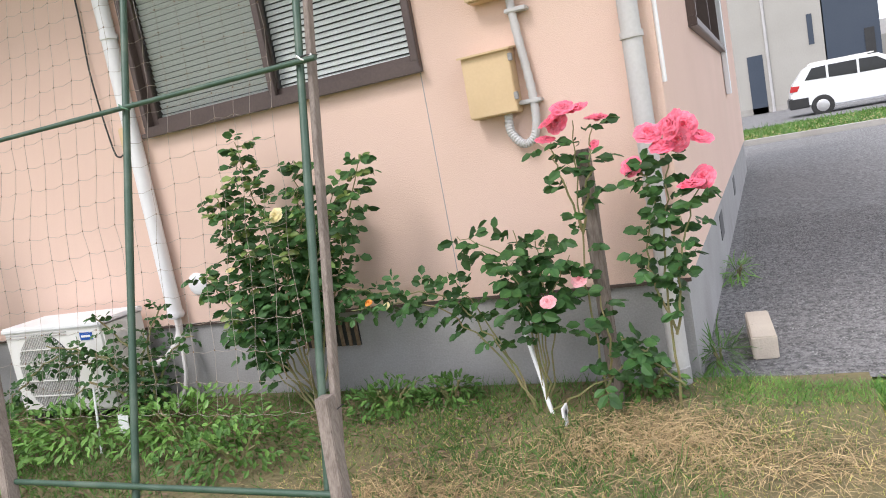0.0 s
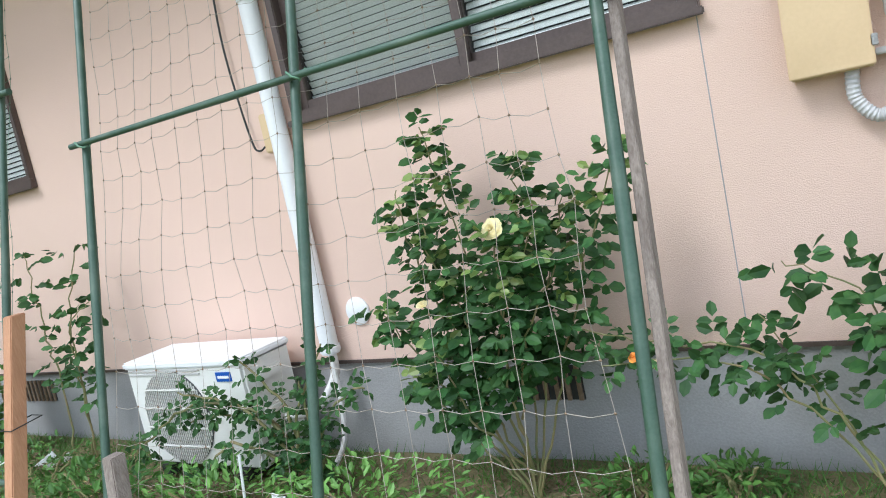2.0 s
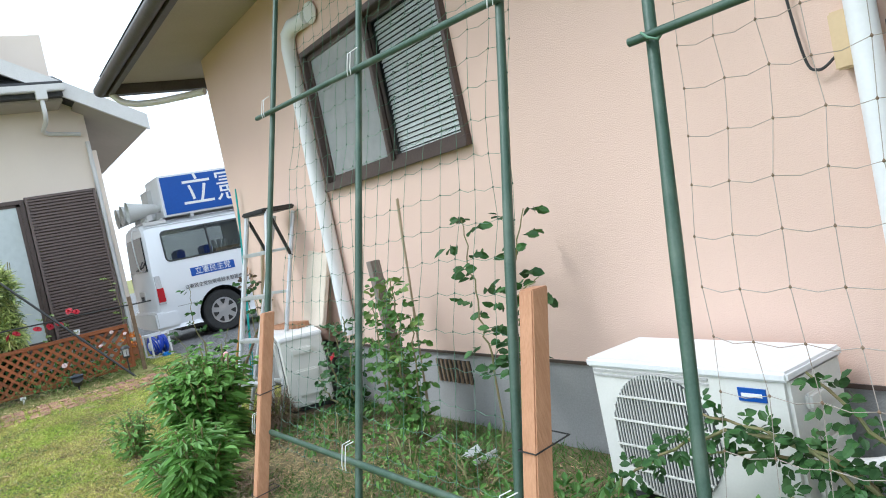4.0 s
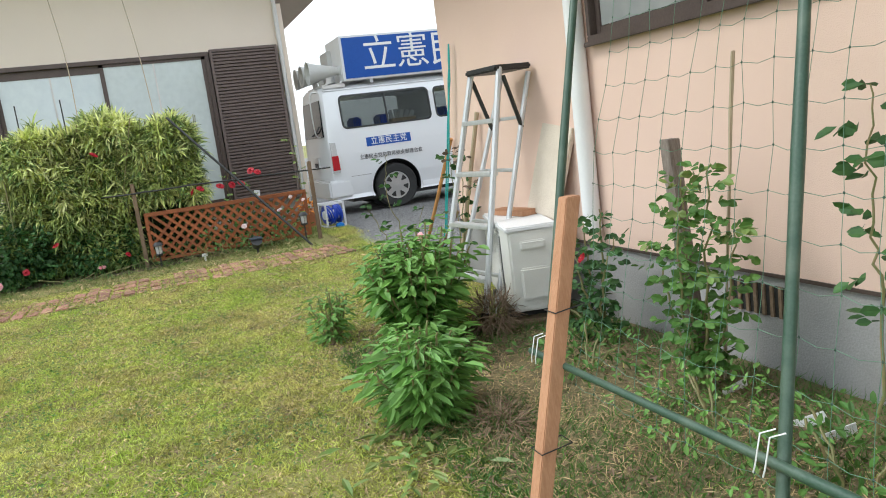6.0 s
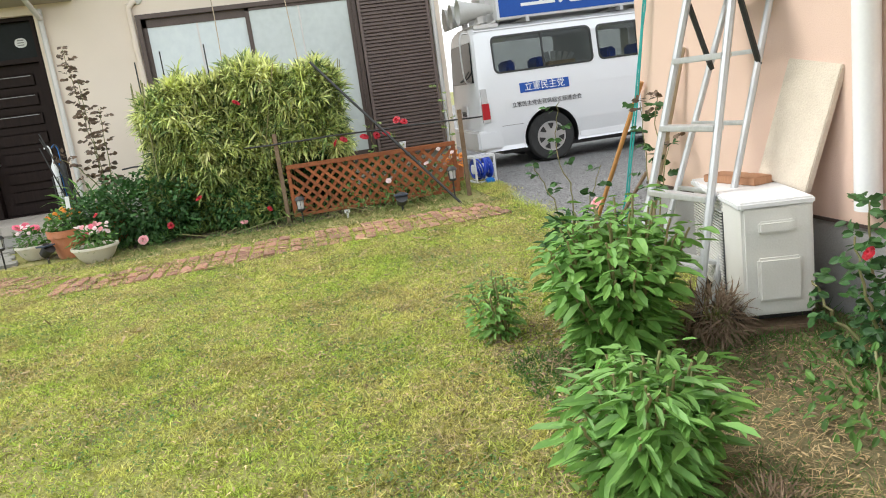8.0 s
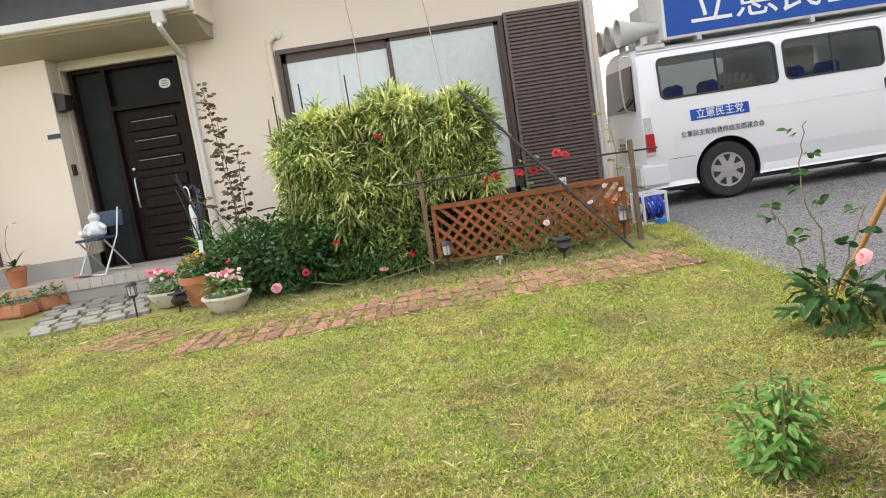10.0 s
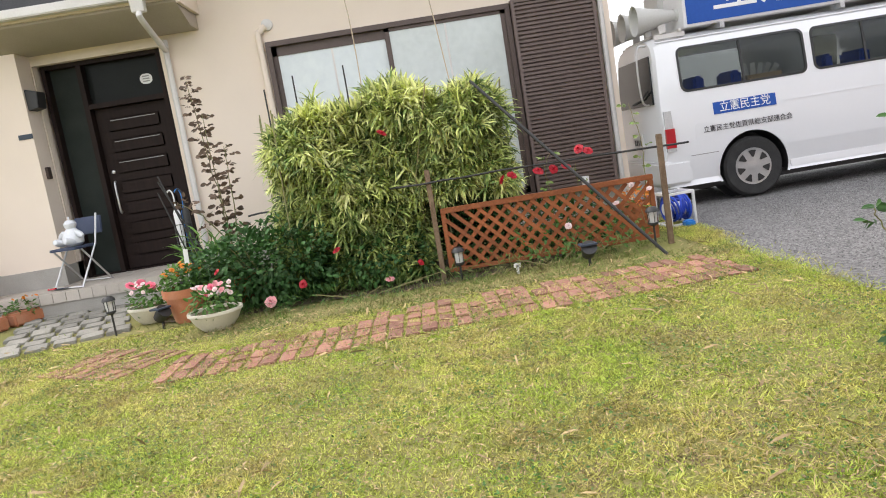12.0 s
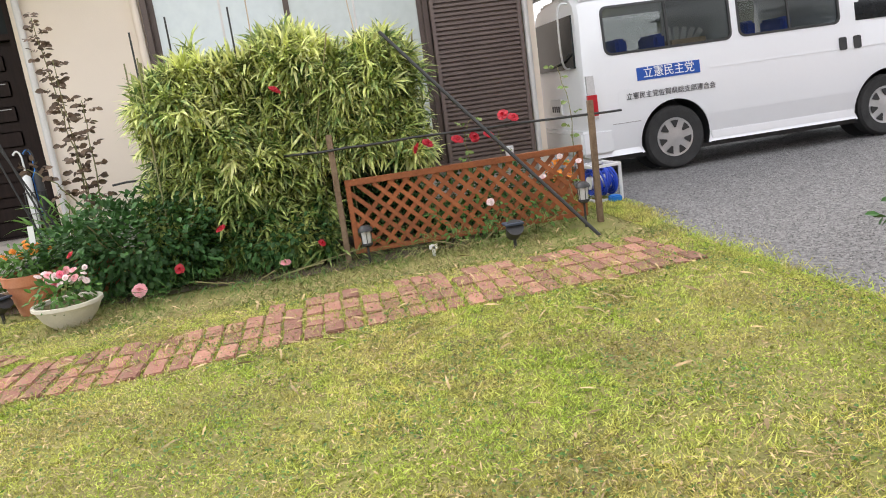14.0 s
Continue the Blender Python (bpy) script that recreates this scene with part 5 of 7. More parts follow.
solid("porch_fascia", Geo().box(-12.24, -12.2, -9.0, 0.34, 3.16, 3.27).box(FX, -12.24, 0.3, 0.34, 3.12, 3.4), M["cream"], "cream fascia boards of the porch roof", "fascia")
t = thing("porch_gutter", (-12.14, 0.0, 3.18), "pale square gutter with an outlet box", "gutter")
part("trough", Geo().box(-0.055, 0.055, -9, 0.3, 0, 0.1), M["gutter"], t, bevel=0.012)
part("outlet", Geo().prism([(-0.07, 0.02), (0.07, 0.02), (0.05, -0.13), (-0.05, -0.13)], -0.14, 0.0), M["gutter"], t, bevel=0.008)
part("downpipe", Geo().tube(bend([(0, -0.07, -0.12), (-0.02, -0.07, -0.2), (-0.7, -0.1, -0.42), (-0.79, -0.12, -0.5), (-0.79, -0.12, -3.1)], 6), 0.034, 10), M["gutter"], t)
t = thing("corner_downpipe", (FX + 0.06, 5.02, 0.0), "pale downpipe at the corner of the cream house", "pipe")
part("pipe", Geo().tube([(0, 0, 0.0), (0, 0, 3.45)], 0.034, 10), M["gutter"], t)
part("cover", Geo().box(-0.05, -0.005, 0.02, 0.1, 0.1, 3.3), M["cream"], t)
t = thing("wall_pipe", (FX, 0.97, 0.0), "cream pipe cover bending into the wall by the window", "pipe")
part("pipe", Geo().tube(bend([(0.045, 0.03, 0.8), (0.045, 0.0, 2.6), (0.045, 0.03, 2.8), (0.03, 0.1, 2.86)], 6), 0.038, 10), M["cream"], t)
part("cap", Geo().lathe([(0.07, 0), (0.065, 0.03), (0.03, 0.045)], 16, Matrix.Translation((0, 0.12, 2.88)) @ Matrix.Rotation(1.5708, 4, "Y")), M["gutter"], t)
g = Geo()
sl = [(5.85, 3.52), (4.75, 4.12), (1.0, 6.1), (-4, 3.6)]
for (ya, za), (yb, zb) in zip(sl, sl[1:]):
    g.add([(-12.3, ya, za), (-12.3, yb, zb), (-21, yb, zb), (-21, ya, za), (-12.3, ya, za + 0.12), (-12.3, yb, zb + 0.12), (-21, yb, zb + 0.12), (-21, ya, za + 0.12)],
          [(0, 1, 2, 3), (7, 6, 5, 4), (0, 4, 5, 1), (2, 6, 7, 3), (0, 3, 7, 4), (1, 5, 6, 2)])
solid("roof_main", g, M["tile_roof"], "dark slate roof of the cream house", "roof")
g = Geo()
for (ya, za), (yb, zb) in zip(sl[:2], sl[1:3]):
    g.add([(x, y, z + dz) for x in (-12.3, -12.24) for y, z in ((ya, za), (yb, zb)) for dz in (-0.1, 0.14)], [(0, 1, 3, 2), (4, 6, 7, 5), (0, 4, 5, 1), (2, 3, 7, 6), (0, 2, 6, 4), (1, 5, 7, 3)])
solid("bargeboard", g, M["gutter"], "white bargeboard at the roof edge", "fascia")
solid("gable_soffit", Geo().add([(-12.3, 5.85, 3.5), (-12.3, 4.9, 4.0), (-21, 4.9, 4.0), (-21, 5.85, 3.5)], [(0, 1, 2, 3)]).add([(-12.3, 5.85, 3.47), (-12.3, 4.9, 3.97), (-21, 4.9, 3.97), (-21, 5.85, 3.47)], [(0, 1, 2, 3)]), M["soffit"], "cream soffit below the roof overhang", "soffit")
solid("wall_upper", Geo().box(FX - 0.2, FX - 0.003, -9, 4.7, 4.1, 5.2), M["cream"], "cream rendered upper wall of the house", "wall")
g = Geo().box(-12.35, -12.2, 0.4, 4.72, 4.04, 4.22)
g.add([(-12.2, 0.4, 4.22), (-12.2, 4.75, 4.22), (FX, 4.75, 4.5), (FX, 0.4, 4.5), (-12.2, 0.4, 4.26), (-12.2, 4.75, 4.26), (FX, 4.75, 4.54), (FX, 0.4, 4.54)], [(0, 1, 2, 3), (7, 6, 5, 4), (0, 4, 5, 1), (1, 5, 6, 2), (2, 6, 7, 3), (3, 7, 4, 0)])
solid("eave_upper", g, M["tile_roof"], "dark eave above the wide window wall", "roof")
t = thing("upper_gutter", (-12.14, 0.4, 4.1), "white gutter along the upper eave", "gutter")
part("trough", Geo().box(-0.055, 0.055, 0, 4.35, 0, 0.1), M["gutter"], t, bevel=0.012)
part("outlet", Geo().box(-0.06, 0.06, 3.95, 4.1, -0.12, 0.02), M["gutter"], t, bevel=0.008)
part("downpipe", Geo().tube(bend([(0, 4.02, -0.1), (-0.05, 4.02, -0.4), (-0.75, 4.05, -0.45), (-0.79, 4.4, -0.5), (-0.79, 4.55, -0.52)], 5), 0.032, 10), M["gutter"], t)
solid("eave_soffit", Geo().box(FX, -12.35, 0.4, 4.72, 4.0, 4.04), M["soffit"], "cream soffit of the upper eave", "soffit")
for y, z0, z1 in ((2.05, 1.7, 3.9), (2.93, 1.7, 3.9)):
    t = thing("climbing_string", (FX + 0.45, y, 0), "thin string running from the hedge up to the eave", "string")
    part("strand", Geo().tube(bend([(1.2, 0.1, 1.55), (0.4, 0.05, 2.7), (0.1, -0.1, 4.0)], 5), 0.006, 6), M["bamboo_cane"], t)

# ---- bamboo hedge ----
t = thing("bamboo_hedge", (-11.1, 2.25, 0.0), "dense clipped dwarf bamboo hedge, yellow-green on top", "hedge")
def hedge_top(y):
    return 1.55 + 0.09 * np.sin(y * 2.6 + 0.9) + 0.06 * np.sin(y * 8.0) - 0.5 * np.clip(np.abs(y) - 0.95, 0, 1) - 0.14 * np.exp(-((y - 0.62) / 0.1) ** 2)


def tufts(n, leaves, size, young):
    """Whorls of narrow leaves spread over the hedge's front, top and ends."""
    y = rng.uniform(-1.0, 1.16, n)
    top = hedge_top(y)
    f = rng.uniform(size=n)
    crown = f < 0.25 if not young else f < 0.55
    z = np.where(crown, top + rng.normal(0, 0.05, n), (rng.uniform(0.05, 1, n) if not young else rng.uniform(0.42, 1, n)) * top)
    bulge = 0.1 * np.sin(y * 5 + z * 4) + 0.07 * np.sin(z * 8 + y * 3)
    front = 0.44 + bulge - 0.3 * np.clip(z - top + 0.3, 0, 1) + 0.12 * (z < 0.9) * (y < 0.3)
    x = np.where(crown, rng.uniform(-0.5, 0.4, n), front + rng.normal(0, 0.05, n) - 0.25 * (rng.uniform(size=n) < 0.3))
    keep = ((y < 0.36) | (z > 0.7)) & (y > -1.0 + 0.25 * np.clip(0.5 - z, 0, 1))
    c = np.stack([x, y, z], 1)[keep]
    axis = np.where(crown[:, None], np.array((0.25, 0, 1.0)), np.array((1.0, 0, 0.25)))[keep] + rng.normal(size=(len(c), 3)) * 0.35
    axis[:, 1] += 0.5 * np.sign(c[:, 1]) * (np.abs(c[:, 1]) > 0.9)
    k = len(c) * leaves
    cc, ax = np.repeat(c, leaves, 0), np.repeat(axis, leaves, 0)
    way = ax * 0.6 + rand_unit(k) * 0.8 + np.array((0, 0, -0.2))
    ln = rng.uniform(0.6, 1.2, k) * size
    return leaf_geo(cc + rand_unit(k) * 0.02, way, rand_unit(k) * 0.4 + np.array((0.3, 0, 1.0)), ln, ln * 0.125, STRAP)


part("foliage", tufts(1500, 13, 0.19, False), M["bamboo"], t, fix=False, smooth=False)
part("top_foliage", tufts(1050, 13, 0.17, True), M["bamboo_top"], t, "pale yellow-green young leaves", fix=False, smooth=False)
# inner leaves take a darker green that puts the gaps' shade into colour
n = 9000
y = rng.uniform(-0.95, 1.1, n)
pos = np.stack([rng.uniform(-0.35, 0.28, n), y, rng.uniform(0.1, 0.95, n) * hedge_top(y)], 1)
part("inner_foliage", leaf_geo(pos, rand_unit(n), rand_unit(n), np.full(n, 0.15), np.full(n, 0.025), STRAP), M["rose_leaf"], t, "inner leaves coloured dark as shade in the gaps", fix=False, smooth=False)
g = Geo()
for _ in range(60):
    y, x = rng.uniform(-1.05, 1.15), rng.normal(0, 0.25)
    g.tube([(x, y, 0), (x + rng.normal(0, 0.05), y + rng.normal(0, 0.05), 0.9), (x + rng.normal(0, 0.1), y + rng.normal(0, 0.1), 1.7)], 0.006, 5)
part("culm", g, M["cane"], t)
for y, z in ((-0.93, 1.9), (-0.66, 1.98), (-0.2, 2.0)):
    t2 = thing("hedge_stake", (-10.75, 2.25 + y, 0), "thin dark stake standing in the hedge", "stake", "hedge stakes")
    part("shaft", Geo().tube([(0, 0, 0), (0, 0, z)], 0.007, 6), M["black"], t2)

# darker brown ground patch below the hedge
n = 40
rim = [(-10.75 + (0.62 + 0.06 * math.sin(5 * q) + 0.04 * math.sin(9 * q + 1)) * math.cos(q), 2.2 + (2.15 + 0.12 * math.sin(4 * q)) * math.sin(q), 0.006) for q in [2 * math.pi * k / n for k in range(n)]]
solid("hedge_soil", Geo().add(rim + [(-10.75, 2.2, 0.03)], [(k, (k + 1) % n, n) for k in range(n)]), M["dark_brown_ground"], "dark brown ground under the hedge and roses", "soil", fix=False)

# rose shrubs at the hedge's foot
for at, radii, n, lab in (((-10.55, 1.15, 0), (0.45, 0.75, 0.37), 5000, "dense low rose shrub at the hedge's foot"), ((-10.5, 2.15, 0), (0.3, 0.5, 0.24), 1300, "low dark rose shrub with a few blooms")):
    t = weed_clump("rose_shrub", at, radii, n, 0.052, M["rose_leaf"], lab, "rose bush", "low roses", 12, ROSE, 0.75, 0.3)
    blooms(t, [(radii[0] * 1.0, -0.38, 0.42), (radii[0] * 0.95, 0.3, 0.2)], 0.035, M["red"], label="red rose bloom")
    blooms(t, [(radii[0] * 1.05, 0.02, 0.1)], 0.05, M["light_pink"], label="pink rose bloom")
weed_clump("hedge_grass", (-10.15, 1.9, 0), (0.2, 1.3, 0.06), 700, 0.1, M["weed"], "long grass along the hedge's foot", "grass", "", 4, STRAP, 0.05, 0.3)
weed_clump("fence_grass", (-10.12, 3.6, 0), (0.12, 0.9, 0.06), 700, 0.1, M["verge"], "ragged grass along the lattice fence", "grass", "", 4, STRAP, 0.05, 0.3)
t = rose_bush("climbing_rose", (-11.55, 0.55, 0.0), [[(0, 0, 0), (0.05, 0.0, 0.8), (0.0, -0.06, 1.5), (0.0, -0.12, 2.2)], [(0, 0.05, 0), (0.1, 0.02, 0.8), (0.05, -0.02, 1.85)], [(0, 0, 0), (0.1, 0.12, 0.9), (0.1, 0.14, 1.5)], [(0, 0, 0.5), (0.1, -0.2, 0.85), (0.1, -0.42, 1.0)]],
              "thin climbing rose with bronze leaves against the wall", "rose bush", leaf="bronze_leaf", tip="bronze_leaf", face=(0.75, 0, 0.65), f0=0.35, step=0.055, reach=0.08, size=0.062)
weed_clump("green_shrub", (-11.7, 0.25, 0), (0.28, 0.28, 0.32), 260, 0.26, M["weed_pale"], "strappy green plant beside the porch", "shrub", "", 6, STRAP, 0.12)

# ---- lattice fence ----
t = thing("lattice_fence", (-10.3, 2.69, 0.06), "low brown stained wooden lattice fence", "fence")
L, HH = 1.86, 0.56
part("top_rail", Geo().box(-0.03, 0.03, 0, L, HH - 0.045, HH), M["lattice"], t, bevel=0.004)
part("bottom_rail", Geo().box(-0.02, 0.02, 0, L, 0, 0.035), M["lattice"], t, bevel=0.004)
for y in (0.0, L - 0.04):
    part("end_post", Geo().box(-0.022, 0.022, y, y + 0.04, 0.035, HH - 0.045), M["lattice"], t, bevel=0.004)
z0, z1 = 0.035, HH - 0.045
for s, x in ((1, -0.008), (-1, 0.004)):
    k = -1
    while True:
        c = k * 0.115
        if c > L + 0.1:
            break
        ya, yb = (c - (z1 - z0), c) if s < 0 else (c, c + (z1 - z0))
        # clip the lath to the fence's length
        pts = []
        for y, zz in (((ya, z0), (yb, z1)) if s > 0 else ((yb, z0), (ya, z1))):
            pts.append((y, zz))
        (y0_, za), (y1_, zb) = pts
        def clip(y, zz, y2, z2):
            if y < 0.02:
                return 0.02, zz + (z2 - zz) * (0.02 - y) / (y2 - y)
            if y > L - 0.02:
                return L - 0.02, zz + (z2 - zz) * (L - 0.02 - y) / (y2 - y)
            return y, zz
        if max(y0_, y1_) > 0.05 and min(y0_, y1_) < L - 0.05:
            A, B = clip(y0_, za, y1_, zb), clip(y1_, zb, y0_, za)
            d = Vector((0, B[0] - A[0], B[1] - A[1]))
            if d.length > 0.04:
                nrm = Vector((0, -d.z, d.y)).normalized() * 0.017
                a, b = Vector((x, *A)), Vector((x, *B))
                v = [p + nrm * q + Vector((e, 0, 0)) for p in (a, b) for q in (-1, 1) for e in (0, 0.009)]
                part("lath", Geo().add(v, [(0, 1, 3, 2), (4, 6, 7, 5), (0, 4, 5, 1), (2, 3, 7, 6), (0, 2, 6, 4), (1, 5, 7, 3)]), M["lattice"], t, smooth=False)
        k += 1
for y, h in ((2.63, 0.97), (4.64, 0.95)):
    t = thing("fence_post", (-10.27, y, 0), "pale square wooden post beside the lattice fence", "post", "fence posts")
    part("shaft", Geo().box(-0.022, 0.022, -0.022, 0.022, -0.02, h), M["bark"], t, bevel=0.004)
t = thing("garden_rail", (-10.24, 2.6, 0.86), "dark horizontal cane tied between two posts", "rail")
part("cane", Geo().tube(bend([(-0.75, -1.7, -0.06), (-0.45, -0.6, -0.02), (0, 0, 0), (0, 1.0, 0.0), (-0.05, 2.3, -0.02)], 6, 0.004), 0.009, 8), M["black"], t)
t = thing("slanting_pole", (-9.76, 4.43, 0.0), "dark pole slanting over the lattice fence", "pole")
part("shaft", Geo().tube([Vector((0, 0, 0)).lerp(Vector((-0.7, -1.3, 1.66)), k / 8) for k in range(9)], 0.014, 8), M["black"], t)
t = rose_bush("red_rose", (-10.55, 3.6, 0.0), [[(0, 0, 0), (0.05, 0.1, 0.4), (0.2, 0.05, 0.8), (0.28, 0.1, 0.95)], [(0, 0, 0), (0.1, -0.25, 0.4), (0.25, -0.35, 0.84)], [(0, 0, 0), (0.1, 0.3, 0.4), (0.28, 0.3, 0.82)], [(0, 0, 0), (0.2, 0.7, 0.4), (0.3, 0.85, 0.2)], [(0, -0.2, 0), (-0.1, -0.3, 0.8), (-0.1, -0.4, 1.6)], [(0, 0.9, 0), (0.1, 0.95, 0.8), (0.0, 0.9, 1.25)]],
              "thin red rose scrambling over the lattice fence", leaf="young_leaf", tip=None, face=(0.75, 0, 0.65), f0=0.15, step=0.1, reach=0.07, size=0.04, r=0.006,
              flowers=(([(0.33, -0.34, 0.78), (0.3, -0.26, 0.8), (0.33, -0.04, 0.8), (0.3, 0.1, 0.8), (0.34, 0.2, 0.8), (0.3, 0.34, 0.93), (0.32, 0.41, 0.9), (0.25, -1.3, 1.33)], 0.048, "red", "deep red rose bloom"),
                       ([(0.3, 0.9, 0.5), (0.3, 0.6, 0.42), (0.35, 0.15, 0.3), (0.3, 0.75, 0.56)], 0.03, "white_petal", "small pale rose bloom")))
weed_clump("fence_shrub", (-10.85, 3.65, 0), (0.22, 0.85, 0.26), 1700, 0.06, M["rose_leaf"], "dark leafy shrub behind the lattice fence", "shrub")
weed_clump("fence_weeds", (-10.36, 3.7, 0), (0.2, 0.8, 0.17), 560, 0.045, M["weed"], "straggly green weeds behind the lattice fence", "weed")

# ---- hose reel and other small garden things ----
t = thing("hose_reel", (-11.2, 5.03, 0.0), "white hose reel wound with blue hose", "hose reel", rz=98)
for x in (-0.13, 0.13):
    g = Geo().box(x - 0.012, x + 0.012, -0.16, -0.13, 0, 0.34).box(x - 0.012, x + 0.012, 0.13, 0.16, 0, 0.34).box(x - 0.012, x + 0.012, -0.13, 0.13, 0.31, 0.34).box(x - 0.012, x + 0.012, -0.13, 0.13, 0, 0.03)
    part("side_frame", g, M["white_plastic"], t, bevel=0.005)
for y, z in ((-0.145, 0.325), (0.145, 0.325), (-0.145, 0.015), (0.145, 0.015)):
    part("tie_bar", Geo().box(-0.118, 0.118, y - 0.012, y + 0.012, z - 0.012, z + 0.012), M["white_plastic"], t)
part("drum", Geo().tube([(-0.115, 0, 0.17), (0.115, 0, 0.17)], 0.06, 16), M["white_plastic"], t)
pts = [(-0.105 + 0.21 * (0.5 - 0.5 * math.cos(k * 0.11)), (0.085 + 0.02 * (k // 60)) * math.cos(k * 0.42), 0.17 + (0.085 + 0.02 * (k // 60)) * math.sin(k * 0.42)) for k in range(170)]
part("hose", Geo().tube(pts, 0.012, 6), M["hose"], t, "blue coiled hose")
part("crank", Geo().tube([(0.13, 0, 0.17), (0.17, 0, 0.17), (0.17, 0.08, 0.2), (0.22, 0.08, 0.2)], 0.01, 8), M["white_plastic"], t)
t = thing("hose_nozzle", (-11.0, 5.08, 0.0), "bright blue plastic hose nozzle on the grass", "nozzle")
part("body", Geo().box(-0.05, 0.05, -0.05, 0.05, 0, 0.06), M["blue_plastic"], t, bevel=0.012)
t = thing("orange_pot", (-11.6, 4.78, 0.0), "orange plastic flower pot behind the fence post", "flower pot")
part("pot", Geo().lathe([(0.09, 0), (0.13, 0.22), (0.14, 0.22), (0.14, 0.25), (0.12, 0.25), (0.11, 0.2)], 20), M["terracotta"], t)
part("plant", leaf_geo(*clump(90, (0, 0, 0.28), (0.14, 0.14, 0.1)), np.full(90, 0.07), np.full(90, 0.04), ROSE), M["orange"], t, fix=False, smooth=False)
t = thing("coffee_mug", (-10.33, 3.98, 0.62), "white mug standing on the fence rail", "mug")
part("cup", Geo().lathe([(0.03, 0), (0.036, 0.07), (0.033, 0.07), (0.027, 0.008)], 16), M["ceramic"], t)


def solar_lamp(at, h, label):
    t = thing("solar_lamp", at, label, "garden lamp", "solar garden lamps")
    part("spike", Geo().tube([(0, 0, -0.02), (0, 0, h * 0.55)], 0.009, 8), M["black"], t)
    part("base", Geo().lathe([(0.02, 0), (0.042, 0.015), (0.042, 0.03)], 14, Matrix.Translation((0, 0, h * 0.55))), M["black"], t)
    part("glass", Geo().lathe([(0.034, 0.03), (0.04, 0.12)], 14, Matrix.Translation((0, 0, h * 0.55))), M["lens_clear"], t, "clear ribbed lamp glass")
    part("cap", Geo().lathe([(0.058, 0.12), (0.052, 0.14), (0.03, 0.16)], 14, Matrix.Translation((0, 0, h * 0.55))), M["black"], t)
    for k in range(6):
        a = k * 1.047
        part("cage_bar", Geo().tube([(0.04 * math.cos(a), 0.04 * math.sin(a), h * 0.55 + 0.02), (0.045 * math.cos(a), 0.045 * math.sin(a), h * 0.55 + 0.13)], 0.003, 4), M["black"], t)
    return t


for at, h in (((-10.32, -0.26, 0), 0.34), ((-10.13, 2.78, 0), 0.24), ((-10.6, 1.87, 0.0), 0.3), ((-10.0, 4.42, 0.05), 0.3), ((-10.6, 0.33, 0.0), 0.36)):
    solar_lamp(at, h, "black solar garden lamp stuck in the grass")
t = thing("spotlight", (-9.86, 3.82, 0.0), "small black garden spotlight on a spike", "garden lamp", "garden spotlights")
part("head", Geo().lathe([(0.05, -0.05), (0.065, 0.06), (0.05, 0.06)], 14, Matrix.Translation((0, 0, 0.12)) @ Matrix.Rotation(0.9, 4, "Y")), M["black"], t)
part("stem", Geo().tube([(0, 0, -0.02), (0, 0, 0.1)], 0.012, 8), M["black"], t)
part("solar_panel", Geo().box(-0.06, 0.06, -0.07, 0.07, 0.17, 0.185), M["far_dark"], t, bevel=0.003)
copy_thing(t, pose(-10.26, 0.18, 0, 0, 0, 60))
for at, lab in (((-10.05, 3.25, 0), "small white plant tag in the grass"), ((0.98, 4.62, 0), "small white plant tag in the bed")):
    t = thing("plant_tag", at, lab, "plant tag", "plant tags")
    part("tag", Geo().box(-0.004, 0.004, -0.012, 0.012, -0.02, 0.07).box(-0.004, 0.004, -0.03, 0.03, 0.05, 0.085), M["white_plastic"], t)

# pots and planters by the porch
def planter(at, r, h, label, flowers, bowl=True, n=260):
    t = thing("planter" if bowl else "flower_pot", at, label, "planter" if bowl else "flower pot", "porch pots")
    prof = [(r * 0.55, 0), (r * 0.8, h * 0.35), (r, h * 0.85), (r * 1.05, h * 0.86), (r * 1.05, h), (r * 0.94, h), (r * 0.88, h * 0.8)] if bowl else [(r * 0.7, 0), (r * 0.95, h * 0.75), (r * 1.05, h * 0.76), (r * 1.08, h), (r * 0.96, h), (r * 0.9, h * 0.8)]
    part("pot", Geo().lathe(prof, 28), M["bowl"] if bowl else M["terracotta"], t)
    part("soil", Geo().lathe([(r * 0.92, h * 0.84), (r * 0.3, h * 0.88)], 20), M["bed_soil"], t)
    ln = rng.uniform(0.7, 1.3, n) * 0.055
    part("foliage", leaf_geo(*clump(n, (0, 0, h + 0.06), (r * 0.95, r * 0.95, 0.13), 0.3), ln, ln * 0.6, ROSE), M["weed"], t, fix=False, smooth=False)
    for key, k, rad in flowers:
        pl = [(r * 0.85 * math.cos(a) * q, r * 0.85 * math.sin(a) * q, h + 0.16 + 0.05 * rng.uniform(-1, 1)) for a, q in zip(rng.uniform(0, 6.3, k), rng.uniform(0.3, 1, k))]
        blooms(t, pl, rad, M[key], name="blossom")
    return t


